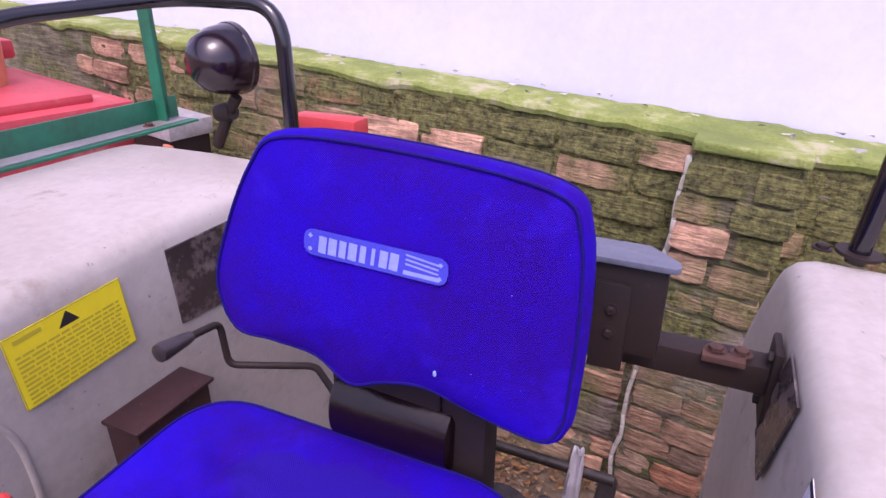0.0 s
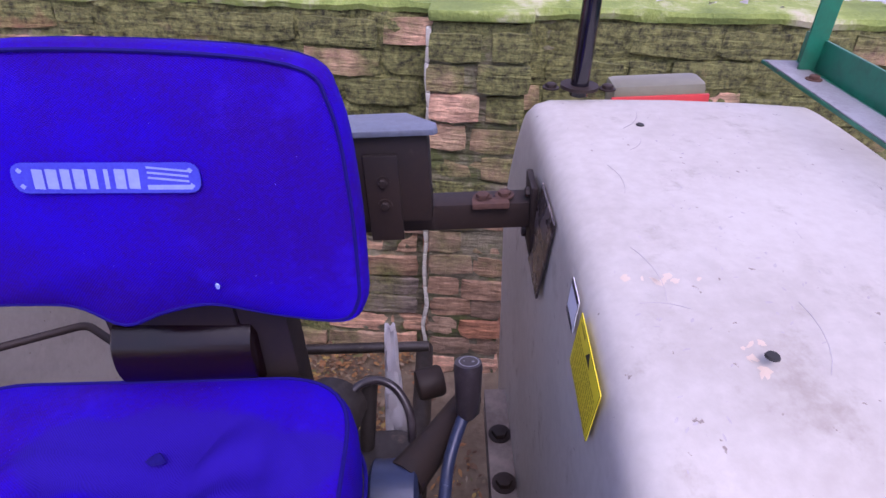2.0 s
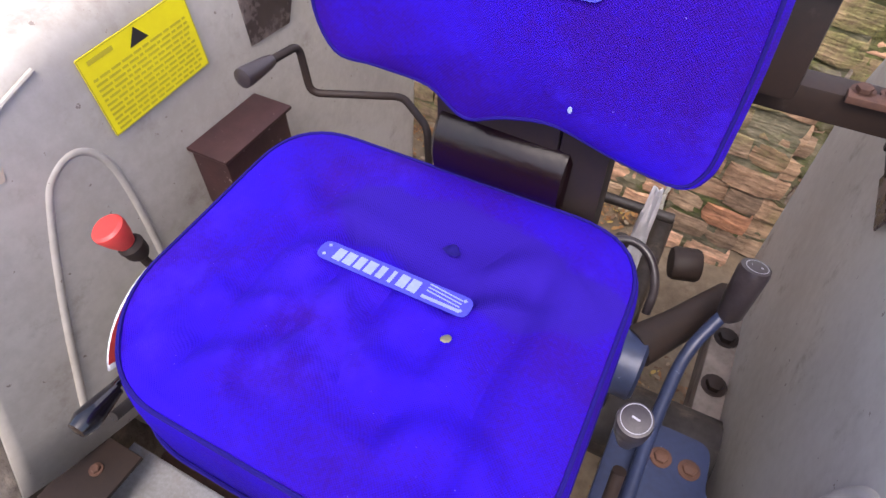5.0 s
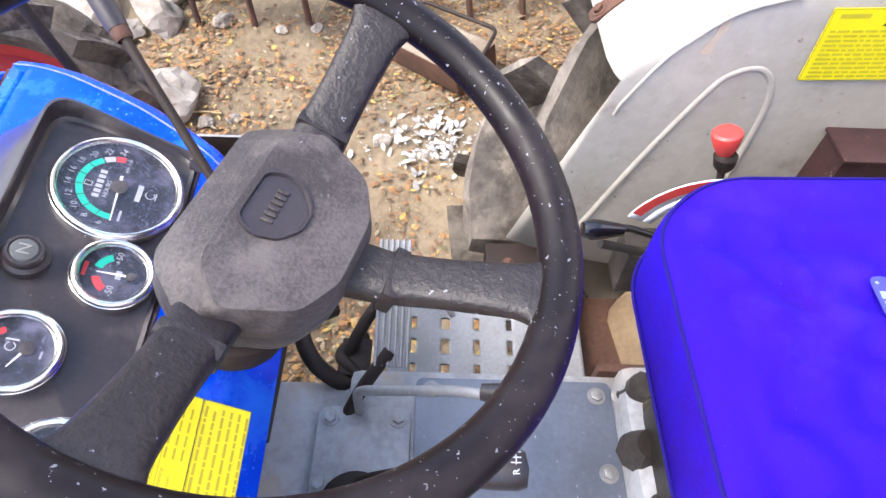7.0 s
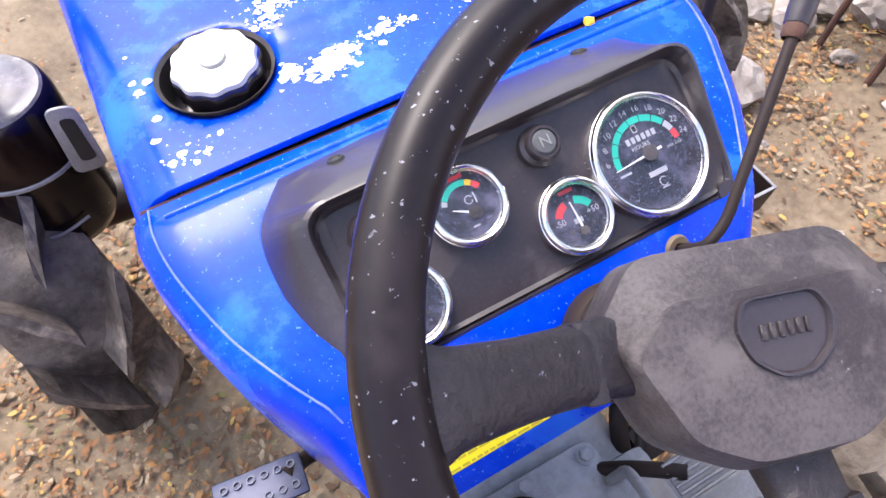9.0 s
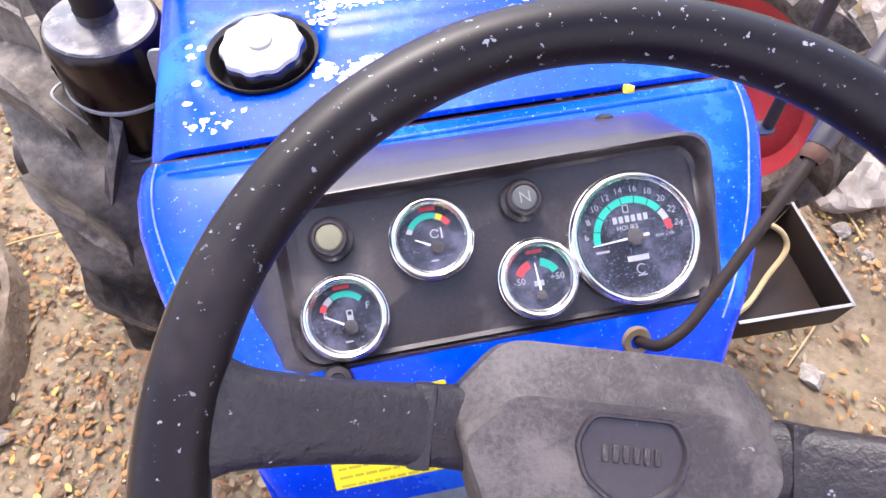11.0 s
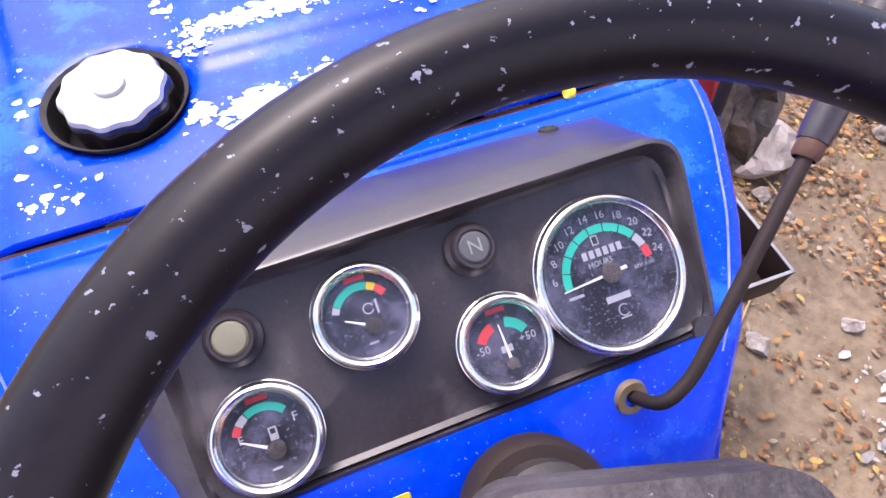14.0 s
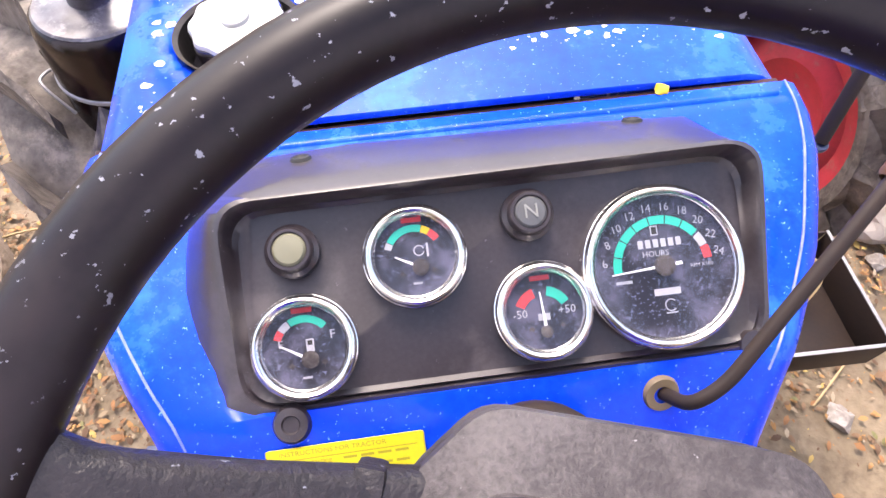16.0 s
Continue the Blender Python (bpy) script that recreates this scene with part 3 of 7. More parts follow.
    for cx, cy, sx, sy, cnt in clusters:
        for _ in range(int(cnt * 3.0)):
            x, y = rng.gauss(cx, sx * 0.6), rng.gauss(cy, sy * 0.7)
            if abs(x) > 0.25 or (Vector((x, y)) - Vector((hx, hy))).length < hr + 0.008 or y > -0.305:
                continue
            u = ((x - 0.006) / 0.967 + 0.255) / 0.51
            z = 1.2085 + 0.002 * (1 - (2 * u - 1) ** 2)
            if y < -0.42:
                z += 0.006 * max(0, min(1, (0.112 - abs(x - 0.003)) / 0.009)) * min(1, (-0.42 - y) / 0.02)
            s = 0.0006 + 0.0056 * rng.random() ** 3.0
            ring = [flakes.verts.new((x + s * rng.uniform(0.5, 1.3) * math.cos(a), y + s * rng.uniform(0.4, 1.0) * math.sin(a), z + 0.0006)) for a in [k * math.pi / 3 for k in range(6)]]
            flakes.faces.new(ring)
    tagged(part("flaked_paint", flakes, WHITEPAINT, ob, "white primer showing where blue paint flaked off"), kind="stuff")


CAPMETAL = mat("pale worn metal", (0.58, 0.58, 0.57), (0.4, 0.39, 0.37), rough=0.4, metal=0.4, grain=90, blotch=20, bump=0.2)
WHITEPAINT = mat("white primer", (0.8, 0.8, 0.82), (0.68, 0.68, 0.72), rough=0.6, grain=90, bump=0.1)
bonnet()


def cowl_height(y):
    """The height of the cowl's top along the tractor."""
    return float(np.interp(y, (-0.29, -0.26, -0.225, -0.185, -0.15, -0.11, -0.078, -0.066, -0.035, 0.006), (1.205, 1.204, 1.2, 1.193, 1.187, 1.18, 1.173, 1.164, 1.133, 1.09)))


def cowl():
    """The blue sheet round the instruments, narrowing towards the driver, with a steep tail face."""
    # stations from front to rear: y and the crease on either side
    rows = [(-0.286, 0.272, -0.266), (-0.26, 0.275, -0.264), (-0.225, 0.272, -0.256), (-0.185, 0.262, -0.241), (-0.15, 0.25, -0.226),
            (-0.11, 0.23, -0.203), (-0.088, 0.217, -0.189), (-0.078, 0.211, -0.182), (-0.066, 0.206, -0.174), (-0.035, 0.196, -0.156), (0.006, 0.183, -0.136)]
    bm = bmesh.new()
    grid = []
    for y, xl, xr in rows:
        z = cowl_height(y)
        deep = 0.84 if y < -0.05 else z - 0.03 if y < -0.02 else z - 0.02
        side = [(xl + 0.016, deep), (xl + 0.021, max(deep + 0.004, z - 0.12)), (xl + 0.02, max(deep + 0.008, z - 0.05)), (xl + 0.015, z - 0.011), (xl + 0.008, z - 0.0035), (xl, z)]
        top = [(xl + (xr - xl) * t / 24, z) for t in range(1, 24)]
        other = [(xr - (x - xl), zz) for x, zz in side[::-1]]
        # the sheet is pressed down below the instruments
        dip = 0.02 if -0.2 < y < -0.085 else 0.0
        grid.append([bm.verts.new((x, y, zz - (dip * max(0.0, min(1.0, (0.175 - abs(x)) / 0.02)) if zz == z else 0.0))) for x, zz in side + top + other])
    for a, b in zip(grid, grid[1:]):
        for i in range(len(a) - 1):
            bm.faces.new((a[i], b[i], b[i + 1], a[i + 1]))
    bmesh.ops.recalc_face_normals(bm, faces=bm.faces[:])
    ob = part("instrument_cowl", bm, BLUE, tractor, "blue sheet cowl around the instruments")
    ob.matrix_basis = FRONT
    ob.modifiers.new("thick", "SOLIDIFY").thickness = -0.003
    # pressed seam line along each flank, its highlight painted in pale blue
    for k in (1, 2):
        part("seam", tube(smooth_path([(r[k], r[0], cowl_height(r[0]) + 0.0031) for r in rows[:9]]), 0.001, 6), EDGEGLINT, ob)
    part("pressed_bead", tube([(0.262, -0.2745, 1.2045), (-0.255, -0.2745, 1.2045)], 0.0045, 10), BLUE, ob)
    part("gap_filler", rough_up(box(-0.266, 0.28, -0.2945, -0.2855, 1.185, 1.2025, 0.001), 0.002, 40), GAPBROWN, ob, "dark red-brown strip in the bonnet gap")
    # highlight on the front ridge, drawn as a thin pale line
    part("front_lip", tube([(0.27, -0.2835, 1.2055), (-0.262, -0.2835, 1.2055)], 0.002, 6), EDGEGLINT, ob, "front edge of the cowl with a painted highlight")
    part("flower", rough_up(lathe([(0, 0.004), (0.004, 0.003), (0.006, 0), (0.004, -0.003), (0, -0.004)], 8, Matrix.Translation((-0.164, -0.289, 1.208))), 0.003, 200), AMBER, ob, "small fallen yellow flower in the gap")
    return ob


GAPBROWN = mat("dark red-brown filling", (0.07, 0.022, 0.022), (0.025, 0.01, 0.012), rough=0.9, grain=120, blotch=20, bump=0.6)
# pale blue that paints the highlight on ridges and creases
EDGEGLINT = mat("pale blue edge glint", (0.3, 0.33, 0.6), (0.04, 0.1, 0.55), rough=0.5, grain=90, bump=0.1)
cowl()

# ---- instrument panel ----
SLOPE, CANT = 26.8, 4.8
PANEL = Matrix.Translation((-0.008, -0.145, 1.2193)) @ pose(0, 0, 0, 0, CANT, 0) @ pose(0, 0, 0, 0, 0, 180) @ pose(0, 0, 0, SLOPE, 0, 0)
# in the panel's frame x runs to the reader's right, y up the panel, z out of it


def on_panel(x, y, lift=0.0):
    """The panel place for a tractor place x, y."""
    n, o = PANEL.col[2].xyz, PANEL.translation
    at = PANEL.inverted() @ Vector((x, y, o.z - (n.x * (x - o.x) + n.y * (y - o.y)) / n.z))
    return Matrix.Translation((at.x, at.y, lift))


def dash():
    inner = outline_round([(-0.176, 0.060), (0.173, 0.062), (0.166, -0.068), (-0.174, -0.067)], 0.024, 6)
    inner = [tuple(Vector(a).lerp(Vector(b), k / 6)) for a, b in zip(inner, inner[1:] + inner[:1]) for k in range(6)]
    # the line where the moulding meets the cowl, seen from above
    foot = [(0.188, -0.253), (0.168, -0.273), (0.13, -0.276), (0.02, -0.273), (-0.097, -0.271), (-0.155, -0.272), (-0.182, -0.262), (-0.2, -0.238), (-0.204, -0.188),
            (-0.19, -0.13), (-0.172, -0.08), (-0.1, -0.079), (0.05, -0.079), (0.17, -0.08), (0.184, -0.1), (0.203, -0.14), (0.208, -0.18), (0.204, -0.222)]
    to_panel = PANEL.inverted() @ FRONT
    foot = [to_panel @ Vector((x, y, cowl_height(y) - 0.002)) for x, y in smooth_closed(foot, 6)]
    bm = bmesh.new()
    n = len(inner)
    cx, cy = 0.0, 0.0
    oa = sorted((math.atan2(p.y - cy, p.x - cx), p.x, p.y, p.z) for p in foot)
    av, xs, ys, zs = (np.array(c) for c in zip(*oa))

    def ring(pts):
        return [bm.verts.new(p) for p in pts]

    def base(x, y, grow=1.0, sink=0.0):
        a = math.atan2(y - cy, x - cx)
        return Vector([float(np.interp(a, av, c, period=2 * math.pi)) * g for c, g in ((xs, grow), (ys, grow), (zs, 1.0))]) - Vector((0, 0, sink))

    def lip_z(y):
        return 0.003 + 0.018 * max(0, min(1, (y + 0.066) / 0.12))
    floor_line = [(x * 0.972, y * 0.93) for x, y in inner]
    lip = [(x * 1.012, y * 1.03) for x, y in inner]
    rings = [ring([(x, y, 0.0) for x, y in floor_line]), ring([(x * 0.99, y * 0.98, 0.003) for x, y in inner]), ring([(x, y, lip_z(y) - 0.003) for x, y in inner]), ring([(x, y, lip_z(y)) for x, y in lip]),
             ring([(x * 1.02, y * 1.04, lip_z(y) - 0.0012) for x, y in lip])]
    for k, bulge in ((0.35, 0.004), (0.7, 0.005), (0.93, 0.002)):
        rings.append(ring([Vector((x * 1.02, y * 1.04, lip_z(y) - 0.0012)).lerp(base(x, y), k) + Vector((0, 0, bulge if y > 0 else bulge * 0.3)) for x, y in lip]))
    rings += [ring([base(x, y) for x, y in lip]), ring([base(x, y, 1.01, 0.02) for x, y in lip])]
    bm.faces.new(rings[0])
    for a, b in zip(rings, rings[1:]):
        for i in range(n):
            bm.faces.new((a[i], a[(i + 1) % n], b[(i + 1) % n], b[i]))
    bmesh.ops.recalc_face_normals(bm, faces=bm.faces[:])
    moved(bm, PANEL)
    ob = part("instrument_panel", bm, BLACK, tractor, "scuffed black plastic instrument panel")
    tree = BVHTree.FromPolygons([v.co for v in ob.data.vertices], [tuple(p.vertices) for p in ob.data.polygons])
    for x, y in ((0.122, -0.247), (-0.128, -0.258)):
        hit = tree.ray_cast(Vector((x, y, 2)), Vector((0, 0, -1)))
        part("screw_hole", moved(lathe([(0, -0.0005), (0.0045, 0.0008), (0.0055, 0.0022), (0.007, 0.002), (0.0085, -0.001)], 16), aim(hit[0], hit[1])), INK, ob)
    for x, y, m, lab in ((0.128, -0.171, LENS, "milky round warning lamp"), (-0.026, -0.176, SMOKE, "smoky round lamp")):
        p = PANEL @ on_panel(x, y)
        part("pilot_lamp", moved(lathe([(0.0175, 0), (0.0175, 0.008), (0.0145, 0.011), (0.0145, 0.0165), (0.013, 0.0185), (0.0112, 0.0185), (0.0105, 0.017)], 28), p), BLACK, ob, lab)
        part("lens", moved(lathe([(0.0108, 0.017), (0.009, 0.019), (0, 0.02)], 24), p), m, ob)
    part("letter", text_bm("N", 0.013, PANEL @ on_panel(-0.026, -0.176, 0.0198)), FADED, ob)
    part("rubber_plug", moved(lathe([(0.012, -0.008), (0.0125, 0.004), (0.0105, 0.008), (0.006, 0.009), (0.005, 0.0075), (0, 0.0075)], 24), PANEL @ Matrix.Translation((-0.147, -0.079, 0.0))), BLACK, ob)
    for x, y in ((0.16, -0.07),):
        part("lug", moved(lathe([(0.0, 0.004), (0.01, 0.004), (0.012, 0.0), (0.012, -0.006)], 16), PANEL @ Matrix.Translation((x, y, 0.0))), BLACK, ob)
    return ob


LENS = mat("milky lens", (0.21, 0.2, 0.13), (0.15, 0.14, 0.09), rough=0.35, bump=0.03)
FADED = mat("faded grey print", (0.24, 0.24, 0.22), rough=0.5, grain=200, bump=0)
SMOKE = mat("smoky lens", (0.1, 0.1, 0.1), rough=0.25, bump=0.02)
dash()


def arc_band(r0, r1, a0, a1, m, z=0.0):
    """A flat band between two angles, in degrees from the reader's right."""
    bm = bmesh.new()
    k = max(2, int(abs(a1 - a0) / 6))
    rows = [[bm.verts.new((r * math.cos(radians(a)), r * math.sin(radians(a)), z)) for r in (r0, r1)] for a in [a0 + (a1 - a0) * i / k for i in range(k + 1)]]
    for p, q in zip(rows, rows[1:]):
        bm.faces.new((p[0], p[1], q[1], q[0]))
    return moved(bm, m)


def bar(x, y, w, h, m, z=0.0005, turn=0.0):
    bm = bmesh.new()
    bm.faces.new([bm.verts.new((a * w / 2, b * h / 2, z)) for a, b in ((-1, -1), (1, -1), (1, 1), (-1, 1))])
    return moved(bm, m @ Matrix.Translation((x, y, 0)) @ pose(0, 0, 0, 0, 0, turn))


DIALINK = mat("dulled white print", (0.42, 0.42, 0.46), (0.3, 0.3, 0.34), rough=0.5, grain=200, bump=0)


def gauge(x, y, r, kind):
    p = PANEL @ on_panel(x, y)
    bezel = part("gauge", moved(lathe([(r + 0.001, 0), (r + 0.001, 0.004), (r + 0.0002, 0.0085), (r - 0.0004, 0.009), (r - 0.0007, 0.0104), (r - 0.0018, 0.0126), (r - 0.0034, 0.0134), (r - 0.005, 0.0126), (r - 0.0058, 0.0112), (r - 0.0062, 0.0092), (r - 0.0074, 0.0086), (r - 0.0078, 0.0045)], 56), p), CHROME, tractor,
                 {"tach": "large chrome-ringed engine speed gauge with a dusty glass"}.get(kind, "small chrome-ringed gauge with a black dial"))
    d = p @ Matrix.Translation((0, 0, 0.0045))
    part("dial", moved(lathe([(r - 0.007, 0), (0, 0)], 48), d), DIAL, bezel)
    q = r - 0.0075
    ink, green, red, amber, white = [], [], [], [], []
    T = Matrix.Translation
    if kind == "tach":
        for a in range(7):
            green.append(arc_band(q * 0.6, q * 0.72, 184 - a * 21.0, 184 - a * 21.0 - 19.5, d, 0.0005))
        white.append(arc_band(q * 0.6, q * 0.72, 36, 20, d, 0.0005))
        red.append(arc_band(q * 0.6, q * 0.72, 19, 4, d, 0.0005))
        for i, w in enumerate(("6", "8", "10", "12", "14", "16", "18", "20", "22", "24")):
            a = radians(172 - i * 18.2)
            white.append(text_bm(w, 0.0076, d @ T((q * 0.84 * math.cos(a), q * 0.84 * math.sin(a), 0.0003)) @ pose(0, 0, 0, 0, 0, (math.degrees(a) - 90) * 0.25), 0.0001))
        white.append(text_bm("HOURS", 0.0055, d @ T((-0.004, 0.0085, 0.0003)), 0.0001))
        white.append(text_bm("RPM X100", 0.0036, d @ T((0.026, -0.002, 0.0003)), 0.0001))
        white += [bar(-0.0135 + k * 0.0052, 0.0155, 0.0036, 0.0055, d) for k in range(6)]
        white += [bar(-0.003, 0.024, 0.005, 0.0065, d), bar(0.0, -0.017, 0.018, 0.0045, d), bar(-0.028, -0.008, 0.011, 0.002, d)]
        ink.append(bar(-0.003, 0.024, 0.0035, 0.005, d, 0.0008))
        white += [arc_band(0.0034, 0.0042, 40, 320, d @ T((0.001, -0.026, 0)), 0.0005), bar(0.001, -0.031, 0.008, 0.001, d)]
        a0, ln, hub, pivot = 184, 0.036, 0.007, (0.0, 0.0)
    elif kind == "amp":
        red.append(arc_band(q * 0.55, q * 0.8, 152, 108, d @ T((0, -0.004, 0)), 0.0005))
        green.append(arc_band(q * 0.55, q * 0.8, 78, 28, d @ T((0, -0.004, 0)), 0.0005))
        white += [text_bm("-50", 0.0075, d @ T((-0.0155, -0.001, 0.0003)), 0.0001), text_bm("+50", 0.0075, d @ T((0.0155, -0.001, 0.0003)), 0.0001), bar(0, -0.004, 0.008, 0.0045, d)]
        a0, ln, hub, pivot = 93, 0.026, 0.004, (0.0, -0.0135)
    elif kind == "temp":
        green.append(arc_band(q * 0.6, q * 0.78, 148, 72, d, 0.0005))
        white.append(arc_band(q * 0.6, q * 0.78, 162, 149, d, 0.0005))
        amber.append(arc_band(q * 0.6, q * 0.78, 71, 54, d, 0.0005))
        red.append(arc_band(q * 0.6, q * 0.78, 53, 32, d, 0.0005))
        white += [arc_band(0.0028, 0.0036, 20, 340, d @ T((0.003, 0.003, 0)), 0.0005), bar(0.0085, 0.003, 0.0014, 0.009, d), bar(0.0, -0.018, 0.006, 0.0014, d)]
        a0, ln, hub, pivot = 153, 0.018, 0.0055, (0.003, -0.008)
    else:
        red.append(arc_band(q * 0.6, q * 0.78, 160, 142, d, 0.0005))
        white.append(arc_band(q * 0.6, q * 0.78, 141, 120, d, 0.0005))
        green.append(arc_band(q * 0.6, q * 0.78, 118, 42, d, 0.0005))
        white += [text_bm("F", 0.008, d @ T((0.018, 0.006, 0.0003)), 0.0001), text_bm("E", 0.007, d @ T((-0.015, 0.003, 0.0003)), 0.0001), bar(0.0035, 0.001, 0.005, 0.008, d), bar(0.0, -0.019, 0.006, 0.0014, d)]
        ink.append(bar(0.0035, 0.0025, 0.003, 0.003, d, 0.0008))
        a0, ln, hub, pivot = 150, 0.021, 0.0055, (0.003, -0.008)
    if kind != "tach":
        red.append(bar(0, q * 0.9 if kind != "amp" else q * 0.86, 0.013, 0.0032, d))
        each("dial_screw", [bar(-0.009, -0.011, 0.003, 0.003, d, 0.0004, 45), bar(0.0115, -0.0105, 0.003, 0.003, d, 0.0004, 45)], PAD, bezel)
    for nm, bms, m in (("green_band", green, GREENARC), ("red_band", red, REDARC), ("amber_band", amber, AMBER), ("white_marks", white, DIALINK), ("dark_marks", ink, INK)):
        if bms:
            part(nm, join(*bms), m, bezel, smooth=False)
    a = radians(a0)
    n = d @ T((pivot[0], pivot[1], 0.003))
    ndl = bmesh.new()
    u, v = Vector((math.cos(a), math.sin(a), 0)), Vector((-math.sin(a), math.cos(a), 0))
    tail = 0.012 if kind == "tach" else 0.004
    pts = [u * ln + v * 0.0004, u * ln - v * 0.0004, -u * tail - v * 0.0012, -u * tail + v * 0.0012]
    lo = [ndl.verts.new(p) for p in pts]
    hi = [ndl.verts.new(p + Vector((0, 0, 0.0008))) for p in pts]
    ndl.faces.new(lo[::-1])
    ndl.faces.new(hi)
    for k in range(4):
        ndl.faces.new((lo[k], lo[(k + 1) % 4], hi[(k + 1) % 4], hi[k]))
    part("needle", moved(ndl, n), WHITE, bezel, smooth=False)
    part("needle_hub", moved(lathe([(hub, 0), (hub, 0.0015), (hub * 0.8, 0.002), (0, 0.002)], 24), n), PAD, bezel)
    g = part("glass", moved(lathe([(r - 0.0075, 0), (r - 0.0075, 0.0012), (0, 0.0018)], 40), p @ T((0, 0, 0.0095))), GLASS, bezel)
    g.visible_shadow = False


gauge(-0.113, -0.136, 0.0545, "tach")
gauge(-0.030, -0.119, 0.0325, "amp")
gauge(0.050, -0.160, 0.0335, "temp")
gauge(0.124, -0.116, 0.0335, "fuel")


def sticker(at, w, h, parent, material=YELLOW, lines=7, heading=True, words="", warn=False, name="sticker", label="yellow instruction sticker with dark print"):
    """A flat label with print; at is its frame, x along the lines."""
    ob = part(name, moved(slab(outline_round([(-w / 2, -h / 2), (w / 2, -h / 2), (w / 2, h / 2), (-w / 2, h / 2)], 0.002, 2), 0, 0.0008, 0), at), material, parent, label, smooth=False)
    rng = random.Random(int(w * 1e5))
    top = h * 0.5 - h * (0.3 if warn else 0.2 if heading else 0.08)
    bars = []
    for i in range(lines):
        y = top - (top + h * 0.44) * i / max(1, lines - 1)
        x = -w * 0.45
        while x < w * 0.42:
            l = min(rng.uniform(0.03, 0.12) * w, w * 0.45 - x)
            bars.append(bar(x + l / 2, y, l, h * 0.32 / lines, at, 0.0012))
            x += l + w * 0.015
    if heading and not words:
        bars.append(bar(-w * 0.32, h * 0.4, w * 0.22, h * 0.055, at, 0.0012))
    if words:
        for i, line in enumerate(words):
            bars.append(text_bm(line, h * 0.15, at @ Matrix.Translation(((-0.08, -0.24, -0.27, -0.3)[i] * w, h * (0.38 - 0.22 * i), 0.001)), 0.0001))
            if i:
                bars += [bar(w * (0.02 + 0.11 * k), h * (0.38 - 0.22 * i), w * 0.085, h * 0.055, at, 0.0012) for k in range(4)]
        bars.append(bar(0, h * 0.25, w * 0.9, h * 0.02, at, 0.0012))
    if warn:
        t = bmesh.new()
        t.faces.new([t.verts.new(p) for p in ((-w * 0.09, h * 0.27, 0.0012), (w * 0.09, h * 0.27, 0.0012), (0, h * 0.46, 0.0012))])
        part("warning_mark", moved(t, at), INK, ob, smooth=False)
    bars += [bar(0, h * 0.49, w * 0.99, h * 0.012, at, 0.0012), bar(0, -h * 0.49, w * 0.99, h * 0.012, at, 0.0012), bar(-w * 0.495, 0, h * 0.012, h, at, 0.0012), bar(w * 0.495, 0, h * 0.012, h, at, 0.0012)]
    part("print", join(*bars), FADEDINK if material is YELLOW else INK, ob, smooth=False)
    return ob


TAIL = FRONT @ Matrix.Translation((0.0, -0.04, 1.1378)) @ pose(0, 0, 0, 0, 0, 180) @ pose(0, 0, 0, 46.2, 0, 0)
sticker(TAIL @ Matrix.Translation((-0.108, 0.017, 0.0042)), 0.1, 0.032, tractor, lines=0, words=("INSTRUCTIONS FOR TRACTOR", "Before starting", "Hi Low lever", "and (N)"))
sticker(TAIL @ Matrix.Translation((-0.108, -0.0225, 0.0042)), 0.1, 0.045, tractor, lines=6, heading=False)
part("cover_panel", box(-0.2, 0.02, -0.035, -0.028, 0.95, 1.12, 0.003), IRON, tractor)


# ---- steering wheel ----
TURNED = -17.0
WHEEL = Matrix.Translation((0.0075, 0.0607, 1.3789)) @ pose(0, 0, 0, -21.64, 5.72, 0) @ pose(0, 0, 0, 0, 0, TURNED)
# in the wheel's frame x is the tractor's left, y towards the driver, z out of the wheel


